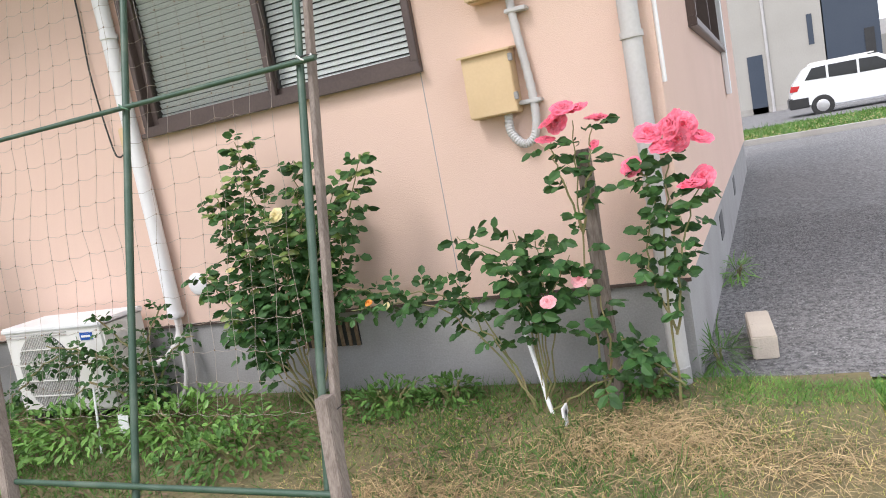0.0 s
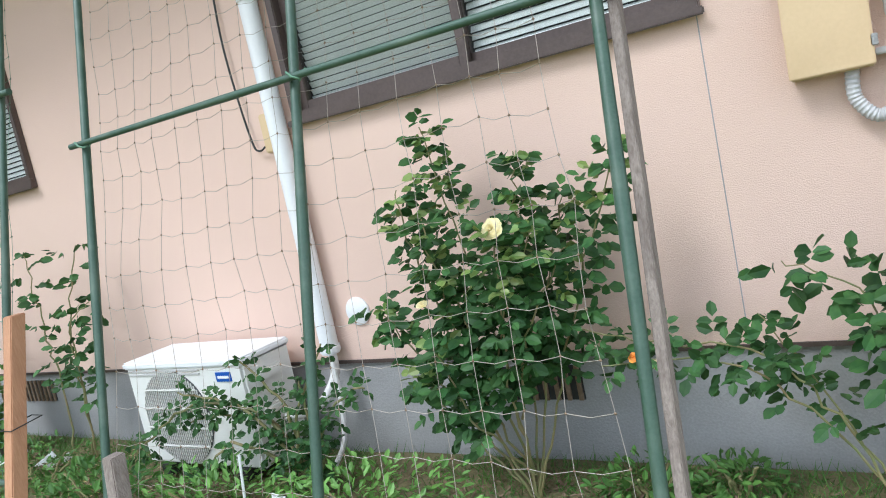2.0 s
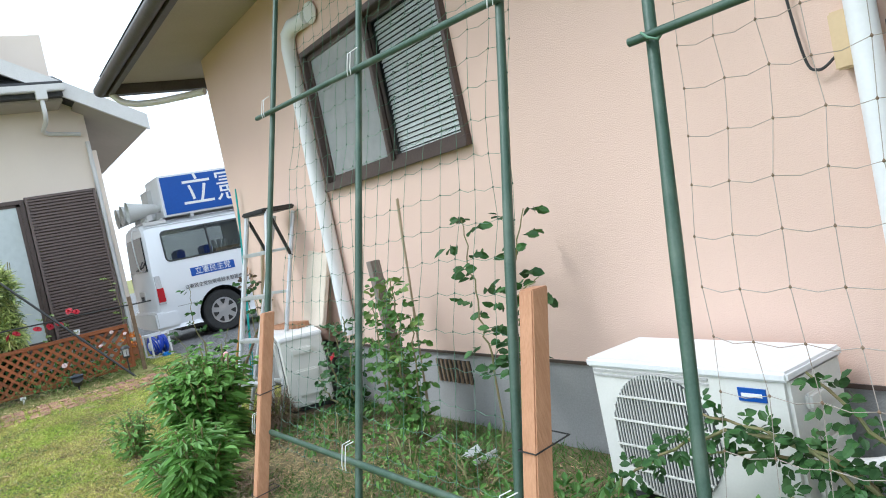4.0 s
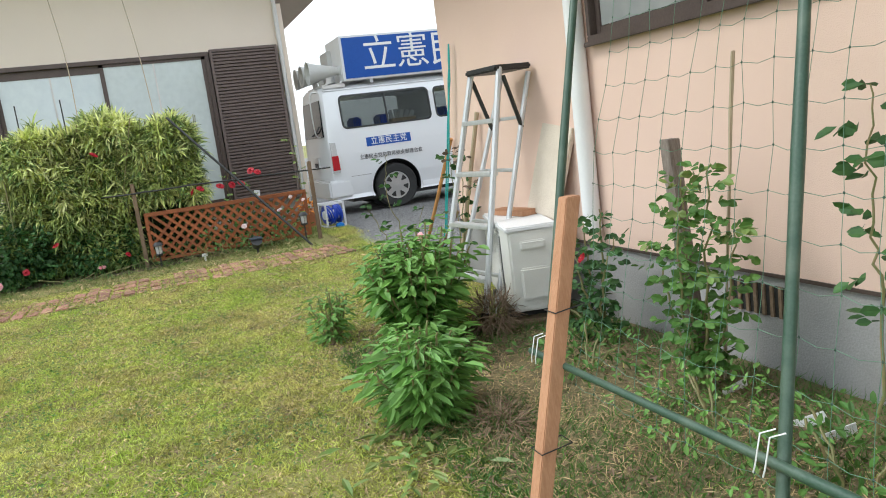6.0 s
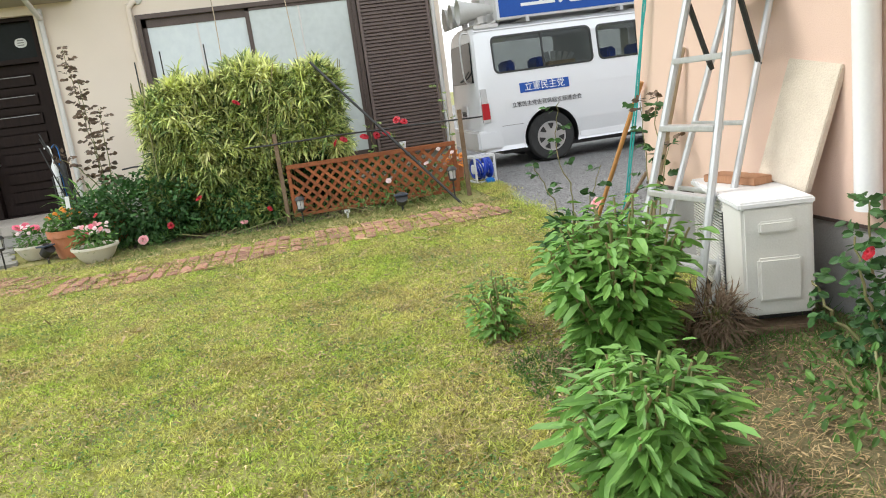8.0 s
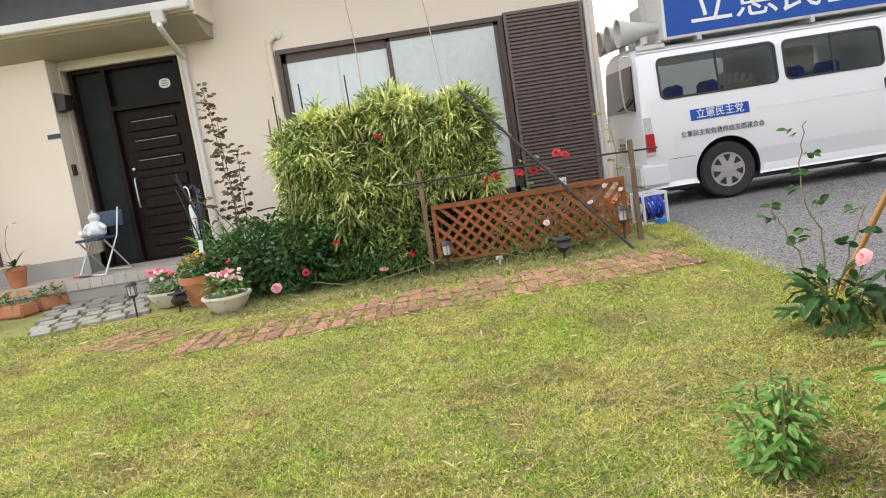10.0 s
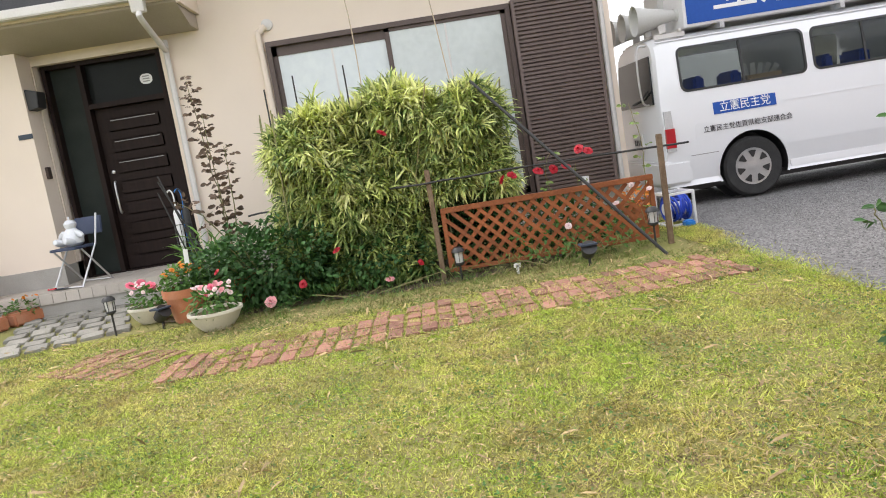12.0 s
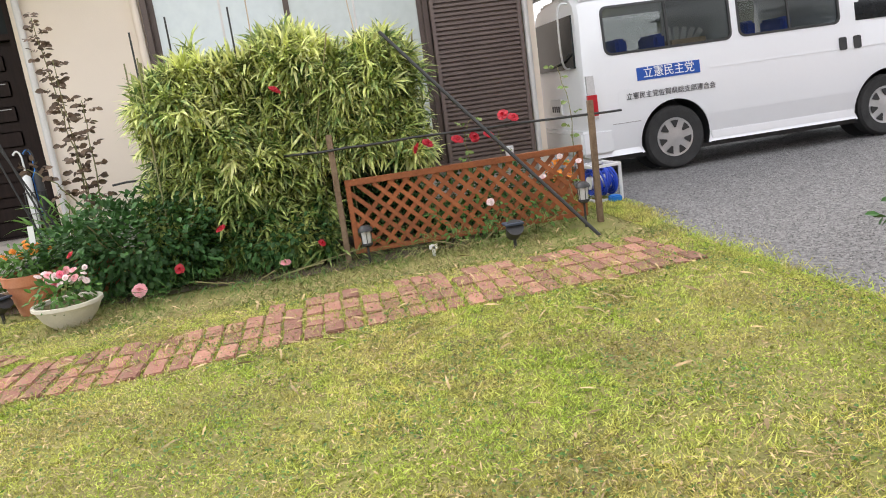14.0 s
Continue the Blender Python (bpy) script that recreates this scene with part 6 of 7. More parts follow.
planter((-9.86, 0.76, 0), 0.21, 0.16, "cream bowl planter with pink and white flowers", (("white_petal", 12, 0.024), ("light_pink", 7, 0.026), ("pink", 3, 0.028)))
planter((-10.7, -0.06, 0), 0.2, 0.16, "cream bowl planter with red and white flowers", (("white_petal", 10, 0.022), ("pink", 5, 0.04)))
planter((-10.46, 0.36, 0), 0.19, 0.3, "terracotta pot of orange marigolds and herbs", (("orange", 16, 0.024),), False, 420)
planter((-10.75, 0.75, 0), 0.17, 0.28, "terracotta pot with leafy green plants", (("orange", 5, 0.022),), False)
for at, w, d, turn in (((-11.7, -2.35, 0), 0.38, 0.13, -14), ((-12.0, -1.93, 0), 0.2, 0.13, 62)):
    t = thing("trough_planter", at, "terracotta trough planter with small orange flowers", "planter", "porch pots", turn)
    part("trough", Geo().box(-d, d, -w, w, 0, 0.14), M["terracotta"], t, bevel=0.02)
    ln = rng.uniform(0.7, 1.3, 200) * 0.05
    part("foliage", leaf_geo(*clump(200, (0, 0, 0.17), (d, w, 0.09), 0.3), ln, ln * 0.55, ROSE), M["weed"], t, fix=False, smooth=False)
    blooms(t, [(rng.uniform(-d, d), rng.uniform(-w, w), 0.24 + 0.05 * rng.uniform()) for _ in range(int(60 * w - 5))], 0.024, M["orange"], name="blossom")
t = thing("orange_planter_pot", (-12.3, -2.45, 0.266), "orange pot with a strappy orchid-like plant", "flower pot", "porch pots")
part("pot", Geo().lathe([(0.09, 0), (0.12, 0.2), (0.13, 0.21), (0.13, 0.25), (0.11, 0.25)], 20), M["terracotta"], t)
part("foliage", leaf_geo(np.tile((0, 0, 0.25), (16, 1)), np.stack([rng.normal(0, 1, 16), rng.normal(0, 1, 16), rng.uniform(0.2, 0.9, 16)], 1), np.tile((0, 0, 1.0), (16, 1)), np.full(16, 0.25), np.full(16, 0.04), STRAP), M["rose_leaf"], t, fix=False)
part("flower_stem", Geo().tube(bend([(0, 0, 0.25), (0, -0.05, 0.5), (0.05, 0.05, 0.75), (0.05, 0.2, 0.78)], 5), 0.004, 5), M["cane"], t)
blooms(t, [(0.05, 0.1, 0.78), (0.05, 0.2, 0.78)], 0.03, M["white_petal"])
t = thing("black_pot", (-10.9, -2.14, 0.0), "small black plastic pot on a white saucer", "flower pot", "porch pots")
part("saucer", Geo().lathe([(0.13, 0), (0.17, 0.02), (0.16, 0.022), (0.12, 0.008)], 20), M["white_plastic"], t)
part("pot", Geo().lathe([(0.07, 0.01), (0.1, 0.14), (0.09, 0.14), (0.06, 0.1)], 18), M["black"], t)
part("foliage", leaf_geo(*clump(40, (0, 0, 0.18), (0.1, 0.1, 0.09), 0.2), np.full(40, 0.13), np.full(40, 0.02), STRAP), M["weed"], t, fix=False, smooth=False)
t = thing("garden_trowel", (-12.25, -1.75, 0.266), "small trowel with a red handle lying on the porch", "trowel", rz=70)
part("handle", Geo().tube([(0, 0, 0.02), (0.11, 0, 0.022)], [0.012, 0.014], 8), M["tail_red"], t)
part("blade", Geo().prism([(0.11, -0.02), (0.22, -0.03), (0.3, 0.0), (0.22, 0.03), (0.11, 0.02)], -0.002, 0.002, pose(0, 0, 0.02, 90, 0, 0)), M["far_dark"], t)
for at, tilt in (((-10.42, 0.42, 0.3), 4),):
    t = thing("plant_label", at, "tall white plastic plant label in a pot", "plant tag", "plant labels", 90)
    part("tag", Geo().box(-0.006, 0.006, -0.002, 0.002, -0.02, 0.22, pose(0, 0, 0, 0, tilt, 0)).box(-0.02, 0.02, -0.003, 0.003, 0.2, 0.33, pose(0, 0, 0, 0, tilt, 0)), M["white_plastic"], t)

# folding chair with a white figure and a bag, umbrella in a stand
t = thing("folding_chair", (-12.4, -1.42, 0.266), "folding metal chair with navy vinyl seat on the porch", "chair", rz=70)
for s in (-0.2, 0.2):
    part("front_leg", Geo().tube([(s, -0.22, 0), (s, 0.1, 0.45), (s, 0.2, 0.78)], 0.011, 8), M["chrome"], t)
    part("rear_leg", Geo().tube([(s, 0.24, 0), (s, -0.12, 0.42)], 0.011, 8), M["chrome"], t)
for y in (-0.22, 0.24):
    part("foot_bar", Geo().tube([(-0.2, y, 0.012), (0.2, y, 0.012)], 0.011, 8), M["chrome"], t)
part("seat", Geo().box(-0.19, 0.19, -0.2, 0.14, 0.42, 0.45), M["chair_blue"], t, bevel=0.012)
part("backrest", Geo().box(-0.2, 0.2, 0.15, 0.175, 0.58, 0.78, pose(0, 0, 0, -8, 0, 0)), M["chair_blue"], t, bevel=0.01)
t = thing("figurine", (-12.4, -1.42, 0.718), "white rounded ornament sitting on the folding chair", "ornament", rz=70)
g = Geo().lathe([(0.07, 0), (0.11, 0.03), (0.115, 0.09), (0.085, 0.16), (0.05, 0.2), (0.065, 0.225), (0.07, 0.255), (0.045, 0.29), (0.01, 0.3)], 18)
for q in (-1, 1):
    g.lathe([(0.01, 0), (0.035, 0.02), (0.045, 0.09), (0.03, 0.14), (0.005, 0.15)], 12, Matrix.Translation((q * 0.07, -0.06, 0.04)) @ Matrix.Rotation(1.3, 4, "X"))
    g.lathe([(0.01, 0), (0.03, 0.02), (0.035, 0.08), (0.02, 0.12)], 12, Matrix.Translation((q * 0.07, -0.02, 0.17)) @ Matrix.Rotation(q * 2.2, 4, "Y"))
part("body", g, M["ceramic"], t)
t = thing("umbrella_stand", (-12.35, -0.16, 0.266), "dark wire umbrella stand beside the door", "umbrella stand")
g = Geo()
for k in range(8):
    a = k * 0.785
    g.tube([(0.1 * math.cos(a), 0.1 * math.sin(a), 0), (0.1 * math.cos(a), 0.1 * math.sin(a), 0.5)], 0.004, 5)
for z in (0.02, 0.3, 0.5):
    g.tube([(0.1 * math.cos(k * 0.524), 0.1 * math.sin(k * 0.524), z) for k in range(13)], 0.004, 5)
part("basket", g, M["black"], t)
for dx, dy, key, col in ((0.03, -0.03, "white_plastic", "white plastic umbrella"), (-0.03, 0.04, "blue_plastic", "blue rolled umbrella"), (0.0, 0.06, "black", "black rolled umbrella")):
    t = thing("umbrella", (-12.35 + dx, -0.16 + dy, 0.28), col + " standing in the wire stand", "umbrella", "umbrellas in the stand")
    part("canopy", Geo().lathe([(0.008, 0.02), (0.035, 0.3), (0.04, 0.62), (0.012, 0.68)], 12), M[key], t)
    part("handle", Geo().tube(bend([(0, 0, 0.66), (0, 0, 0.82), (0.0, -0.03, 0.88), (0.0, -0.07, 0.85)], 5), 0.009, 8), M[key], t)
t = thing("plant_ladder", (-10.95, 0.55, 0.0), "slim black metal plant trellis by the pots", "plant support")
for a, b in (((0, -0.12, 0), (0, -0.42, 1.15)), ((0, 0.1, 0), (0, -0.4, 1.25)), ((0.05, 0.0, 0), (0.03, -0.38, 1.3))):
    part("rod", Geo().tube([a, b], 0.007, 6), M["black"], t)

# ---- the loudspeaker van ----
VX, VY = -12.33, 5.38
van = thing("van", (VX, VY, 0.0), "white delivery van with blue roof sign and loudspeakers", "van")
SEC = [(0.0, 0.24), (-0.04, 0.30), (0.0, 0.55), (0.012, 0.95), (-0.012, 1.20), (-0.075, 1.75), (-0.13, 1.88), (-0.24, 1.955), (-0.5, 1.985), (-0.845, 1.995)]


def side_x(z):
    for (a, z0), (b, z1) in zip(SEC, SEC[1:]):
        if z0 <= z <= z1:
            return a + (b - a) * (z - z0) / (z1 - z0)
    return -0.08


sec = SEC + [(-1.69 - x, z) for x, z in reversed(SEC[:-1])]
stations = [(0.0, 0.90, 0.985), (0.03, 0.965, 0.99), (0.1, 0.995, 1.0), (0.25, 1.0, 1.0), (3.3, 1.0, 1.0), (3.75, 0.985, 0.985), (4.15, 0.96, 0.72), (4.55, 0.93, 0.52), (4.69, 0.85, 0.45)]
g = Geo()
for y, sx, sz in stations:
    g.v += [(-0.845 + (x + 0.845) * sx, y + (0.05 * (z - 1.2) if y < 0.2 and z > 1.2 else 0), 0.24 + (z - 0.24) * sz) for x, z in sec]
n = len(sec)
for i in range(len(stations) - 1):
    g.f += [(i * n + k, i * n + (k + 1) % n, (i + 1) * n + (k + 1) % n, (i + 1) * n + k) for k in range(n)]
g.f += [tuple(range(n - 1, -1, -1)), tuple(range((len(stations) - 1) * n, len(stations) * n))]
body = part("body", g, M["van_white"], van)
WHEEL_Y, R = (1.02, 3.62), 0.345
cuts = Geo()
for y in WHEEL_Y:
    cuts.lathe([(0.40, -0.4), (0.40, 2.2)], 40, Matrix.Translation((0.1, y, 0.36)) @ Matrix.Rotation(-1.5708, 4, "Y"))
WIN = ((0.29, 1.74, 1.31, 1.80), (1.84, 3.05, 1.32, 1.79))
for y0, y1, z0, z1 in WIN:
    cuts.prism([(a, b) for a, b in rounded(y0, y1, z0, z1, 0.07)], -0.3, 2.0, Matrix.Rotation(radians(90), 4, "Z"))
tool = new("tool", mesh_of("tool", cuts, M["black"]))
tool.parent = van
md = body.modifiers.new("cut", "BOOLEAN")
md.operation, md.solver, md.object = "DIFFERENCE", "EXACT", tool
bpy.context.view_layer.update()
cutm = bpy.data.meshes.new_from_object(body.evaluated_get(bpy.context.evaluated_depsgraph_get()))
body.modifiers.clear()
body.data = cutm
cutm.materials.clear()
cutm.materials.append(M["van_white"])
cutm.polygons.foreach_set("use_smooth", [True] * len(cutm.polygons))
cutm.polygons.foreach_set("material_index", [0] * len(cutm.polygons))
cutm.set_sharp_from_angle(angle=0.5)
bpy.data.objects.remove(tool)


def on_side(outline, out, name, material, label="", thick=0.006, side=0):
    """A panel that follows the van's side; the outline is in y, z."""
    g = Geo()
    n = len(outline)
    g.v = [(side_x(z) + o, y, z) for o in (out, out - thick) for y, z in outline]
    if side:
        g.v = [(-1.69 - x, y, z) for x, y, z in g.v]
    g.f = [tuple(range(n)), tuple(range(2 * n - 1, n - 1, -1))] + [(i, i + n, (i + 1) % n + n, (i + 1) % n) for i in range(n)]
    return part(name, g, material, van, label)


for y0, y1, z0, z1 in WIN:
    for side in (0, 1):
        on_side(rounded(y0 + 0.002, y1 - 0.002, z0 + 0.002, z1 - 0.002, 0.07), -0.014, "window", M["car_glass"], "dark tinted side window", side=side)
    o = rounded(y0 - 0.012, y1 + 0.012, z0 - 0.012, z1 + 0.012, 0.08)
    i_ = rounded(y0 + 0.014, y1 - 0.014, z0 + 0.014, z1 - 0.014, 0.06)
    n = len(o)
    g = Geo()
    g.v = [(side_x(z) + e, y, z) for e in (0.005, -0.02) for q in (o, i_) for y, z in q]
    g.f = [(k, (k + 1) % n, n + (k + 1) % n, n + k) for k in range(n)] + [(2 * n + k, 3 * n + k, 3 * n + (k + 1) % n, 2 * n + (k + 1) % n) for k in range(n)]
    g.f += [(k, 2 * n + k, 2 * n + (k + 1) % n, (k + 1) % n) for k in range(n)] + [(n + k, n + (k + 1) % n, 3 * n + (k + 1) % n, 3 * n + k) for k in range(n)]
    part("window_seal", g, M["black"], van)
    m = (y0 + y1) / 2
    on_side([(m - 0.012, z0), (m + 0.012, z0), (m + 0.012, z1), (m - 0.012, z1)], 0.0, "window_bar", M["black"], thick=0.02)
    for q in range(2):
        ya = y0 + 0.25 + q * 0.45
        part("seat_back", Geo().box(-0.75, -0.3, ya, ya + 0.13, z0 - 0.01, z0 + 0.16), M["hose"], van, "blue seat back", bevel=0.03)
part("cargo", Geo().box(-0.4, -0.22, 1.15, 1.55, 1.305, 1.38), M["pale_wood"], van, "cardboard box of papers")
for k in range(5):
    part("paper", Geo().box(-0.36, -0.33, 0, 0.06, 0, 0.16, pose(0, 1.16 + 0.07 * k, 1.36, 10 - 12 * k, 0, 0)), M["white_plastic"], van)
part("rear_window", Geo().prism([(-1.5, 1.22), (-0.18, 1.22), (-0.24, 1.78), (-1.45, 1.78)], -0.012, 0.02, Matrix.Translation((0, -0.062, 0)) @ Matrix.Rotation(-0.05, 4, "X")), M["black_glass"], van, "dark rear window")
part("rear_wiper", Geo().tube([(-0.9, -0.02, 1.26), (-0.5, -0.03, 1.3), (-0.25, -0.03, 1.38)], 0.011, 6), M["black"], van)
part("grab_rail", Geo().tube(bend([(-0.3, 0.02, 1.9), (-0.3, -0.09, 1.85), (-0.3, -0.09, 1.3), (-0.3, 0.0, 1.22)], 5), 0.012, 8), M["chrome"], van)
on_side([(0.035, 0.66), (0.14, 0.66), (0.12, 1.12), (0.04, 1.12)], 0.012, "rear_lamp", M["lens_clear"], "clear upper lamp lens", 0.05)
on_side([(0.033, 0.70), (0.142, 0.70), (0.135, 0.92), (0.034, 0.92)], 0.016, "brake_lamp", M["tail_red"], "red lower lamp lens", 0.05)
part("rear_bumper", Geo().box(-1.7, 0.012, -0.07, 0.3, 0.27, 0.55), M["van_white"], van, bevel=0.03)
part("number_plate", Geo().box(-1.05, -0.7, -0.02, 0.0, 0.72, 0.9), M["white_plastic"], van, "pale number plate")
for k in range(4):
    part("plate_mark", Geo().box(-1.0 + k * 0.07, -0.96 + k * 0.07, -0.024, -0.02, 0.75, 0.82), M["ink"], van)
on_side(rounded(0.38, 0.58, 0.72, 0.93, 0.03), 0.0025, "fuel_flap", M["van_white"], thick=0.003)
on_side([(0.3, 0.575), (0.62, 0.575), (0.62, 0.583), (0.3, 0.583)], 0.002, "panel_gap", M["plinth"], thick=0.004)
on_side([(1.45, 1.03), (4.0, 1.03), (4.0, 1.045), (1.45, 1.045)], 0.004, "side_crease", M["van_white"], thick=0.008)
on_side([(1.78, 0.3), (1.788, 0.3), (1.788, 1.86), (1.78, 1.86)], 0.0015, "door_gap", M["plinth"], thick=0.004)
on_side([(3.13, 0.3), (3.138, 0.3), (3.138, 1.86), (3.13, 1.86)], 0.0015, "door_gap", M["plinth"], thick=0.004)
for y in (3.02, 3.2):
    on_side(rounded(y, y + 0.09, 1.02, 1.16, 0.02), 0.012, "door_handle", M["black"], thick=0.03)
on_side([(3.25, 1.32), (3.95, 1.32), (3.6, 1.78), (3.25, 1.78)], 0.004, "cab_window", M["black_glass"], thick=0.006)
on_side([(1.45, 0.27), (3.2, 0.27), (3.2, 0.35), (1.45, 0.35)], 0.006, "sill", M["van_white"], thick=0.03)
part("drip_rail", Geo().tube([(-0.14, 0.08, 1.905), (-0.14, 3.6, 1.905)], 0.012, 6), M["van_white"], van)
part("underbody", Geo().box(-1.6, -0.1, 0.3, 4.4, 0.18, 0.26), M["black"], van)
for y in WHEEL_Y:
    g = Geo()
    g.v = [(side_x(max(0.25, 0.36 + r * math.sin(a))) + e, y + r * math.cos(a), 0.36 + r * math.sin(a)) for e in (0.006, -0.015) for r in (0.40, 0.425) for a in [radians(-18 + 216 * k / 20) for k in range(21)]]
    q = 21
    g.f = [(k, k + 1, q + k + 1, q + k) for k in range(20)] + [(k, 2 * q + k, 2 * q + k + 1, k + 1) for k in range(20)]
    part("wheel_arch", g, M["van_white"], van)
    g = Geo()
    g.v = [(e, y + 0.398 * math.cos(q_), 0.36 + 0.398 * math.sin(q_)) for e in (-0.012, -0.36) for q_ in [radians(-20 + 220 * k / 24) for k in range(25)]]
    g.f = [(k, k + 1, 25 + k + 1, 25 + k) for k in range(24)]
    part("arch_lining", g, M["black"], van, "black inner wheel arch", fix=False)
    part("arch_liner", Geo().lathe([(0.398, 0), (0.398, 0.01)], 30, Matrix.Translation((-0.35, y, 0.36)) @ Matrix.Rotation(-1.5708, 4, "Y")), M["black"], van)
    for x0, s in ((-0.02, -1), (-1.67, 1)):
        wm = Matrix.Translation((x0, y, R)) @ Matrix.Rotation(-1.5708 if s < 0 else 1.5708, 4, "Y")
        tw = part("wheel", Geo().lathe([(0.2, 0.02), (0.27, 0.0), (0.32, 0.0), (R, 0.03), (R, 0.17), (0.31, 0.2), (0.1, 0.2)], 40, wm), M["rubber"], van, "black tyre")
        part("wheel_cover", Geo().lathe([(0.215, 0.03), (0.21, 0.012), (0.18, 0.02), (0.06, 0.004), (0.0, 0.002)], 36, wm), M["alloy"], tw, "silver seven-spoke wheel cover")
        for k in range(7):
            a = 2 * math.pi * k / 7
            slot = [(0.105 + 0.075 * u, w_ * (0.3 + 0.7 * u)) for u, w_ in ((0, -0.03), (1, -0.042), (1.08, 0), (1, 0.042), (0, 0.03))]
            g = Geo().add([(r_ * math.cos(a) - w_ * math.sin(a), r_ * math.sin(a) + w_ * math.cos(a), z_) for z_ in (0.0035, 0.03) for r_, w_ in slot], [(0, 1, 2, 3, 4), (9, 8, 7, 6, 5)] + [(i, i + 5, (i + 1) % 5 + 5, (i + 1) % 5) for i in range(5)], wm)
            part("slot", g, M["black"], tw)
# lettering on the side
SIDE = Matrix.Translation((0, 0, 0)) @ Matrix(((0, 0, 1, 0), (1, 0, 0, 0), (0, 1, 0, 0), (0, 0, 0, 1)))
on_side([(0.61, 1.0), (1.335, 1.0), (1.335, 1.135), (0.61, 1.135)], 0.006, "side_panel", M["sign_blue"], "blue sign panel on the van's side", 0.005)
letters("立憲民主党", 0.125, M["sign_white"], "side_lettering", van, Matrix.Translation((0.0095, 0.975, 1.068)) @ Matrix.Rotation(radians(-5.5), 4, "Y") @ SIDE, "white lettering", 0.95)
letters("立憲民主党佐賀県総支部連合会", 0.078, M["ink"], "side_text", van, Matrix.Translation((0.016, 0.985, 0.845)) @ SIDE, "dark lettering", 0.95)
# roof sign and horns
sign = thing("roof_sign", (-12.46, 5.82, 1.99), "long blue roof sign with white lettering", "sign")
part("box", Geo().box(-0.9, 0, 0, 3.5, 0.03, 0.7), M["white_plastic"], sign, bevel=0.01)
part("face", Geo().box(0.001, 0.008, 0.035, 3.465, 0.06, 0.665), M["sign_blue"], sign, "blue sign face")
letters("立憲民主党", 0.56, M["sign_white"], "lettering", sign, Matrix.Translation((0.011, 1.72, 0.365)) @ SIDE, "white lettering", 1.0)
for y in (0.4, 1.8, 3.1):
    part("bracket", Geo().box(-0.9, 0.02, y, y + 0.05, -0.03, 0.03), M["alu"], sign)
rack = thing("roof_rack", (-12.6, 5.42, 1.96), "white roof rack carrying the loudspeakers", "roof rack")
for y in (0.1, 0.32):
    part("bar", Geo().box(-1.2, 0.15, y, y + 0.04, 0.03, 0.06), M["gutter"], rack, bevel=0.005)
for x in (-1.15, 0.08):
    part("foot", Geo().box(x, x + 0.04, 0.05, 0.4, -0.02, 0.03), M["gutter"], rack)
for x, z in ((-12.66, 2.2), (-13.15, 2.2), (-13.6, 2.2)):
    hn = thing("loudspeaker", (x, 5.78, z), "grey horn loudspeaker on the van's roof", "loudspeaker", "roof loudspeakers")
    part("horn", Geo().lathe([(0.06, 0), (0.085, 0.12), (0.12, 0.3), (0.165, 0.46), (0.175, 0.47), (0.155, 0.46), (0.1, 0.3), (0.04, 0.2)], 28, Matrix.Rotation(1.5708, 4, "X")), M["horn"], hn)
    part("driver", Geo().tube([(0, 0, 0), (0, 0.14, 0)], 0.07, 18), M["horn"], hn)
    part("bracket", Geo().box(-0.03, 0.03, -0.2, -0.12, -0.18, -0.06), M["gutter"], hn)
hn = thing("speaker_cabinet", (-13.3, 5.75, 2.05), "pale box loudspeaker behind the roof sign", "loudspeaker")
part("cabinet", Geo().box(-0.25, 0.25, 0, 0.3, 0, 0.5), M["horn"], hn, bevel=0.01)

# ---- far side of the yard ----
solid("grass_verge", Geo().box(-60, 60, 19.0, 24.0, -0.05, 0.06), M["soil"], "raised grass verge beyond the asphalt", "verge")
vg = blades(4500, -1.0, 8.0, 19.1, 23.9, 0.16, 0.03, lambda x, y: y > 0)
solid("verge_grass", Geo().add(vg.v, vg.f, Matrix.Translation((0, 0, 0.06))), M["weed"], "rough green grass on the verge", "grass", "stuff", smooth=False, fix=False)
solid("kerb", Geo().box(-60, 60, 18.8, 19.0, -0.05, 0.09), M["concrete"], "low concrete kerb at the yard's far edge", "kerb")
solid("far_lot", Geo().box(-60, 60, 24.0, 60, -0.05, 0.08), M["asphalt"], "asphalt lot in front of the far buildings", "lot")

car = thing("car", (2.42, 26.0, 0.04), "white estate car parked on the far lot", "car")
prof = [(0.0, 0.35), (0.02, 0.75), (0.12, 1.0), (0.45, 1.42), (0.7, 1.47), (2.3, 1.45), (3.1, 1.0), (4.1, 0.88), (4.3, 0.7), (4.32, 0.3), (3.0, 0.22), (1.2, 0.22)]
part("body", Geo().prism(prof, 0, 1.65), M["van_white"], car, bevel=0.05)
for a in ([(0.42, 1.05), (0.62, 1.36), (0.98, 1.38), (0.98, 1.03)], [(1.04, 1.03), (1.04, 1.38), (1.75, 1.38), (1.75, 1.0)], [(1.81, 1.0), (1.81, 1.38), (2.25, 1.36), (2.75, 1.0)]):
    part("window", Geo().prism(a, -0.012, 0.0), M["black_glass"], car, "dark side window")
part("tail_lamp", Geo().prism([(0.0, 0.78), (0.05, 0.95), (0.28, 0.93), (0.2, 0.78)], -0.012, 0.02), M["tail_red"], car, "red tail lamp")
part("bumper", Geo().box(-0.05, 0.5, -0.015, 1.66, 0.28, 0.6), M["black"], car, bevel=0.03)
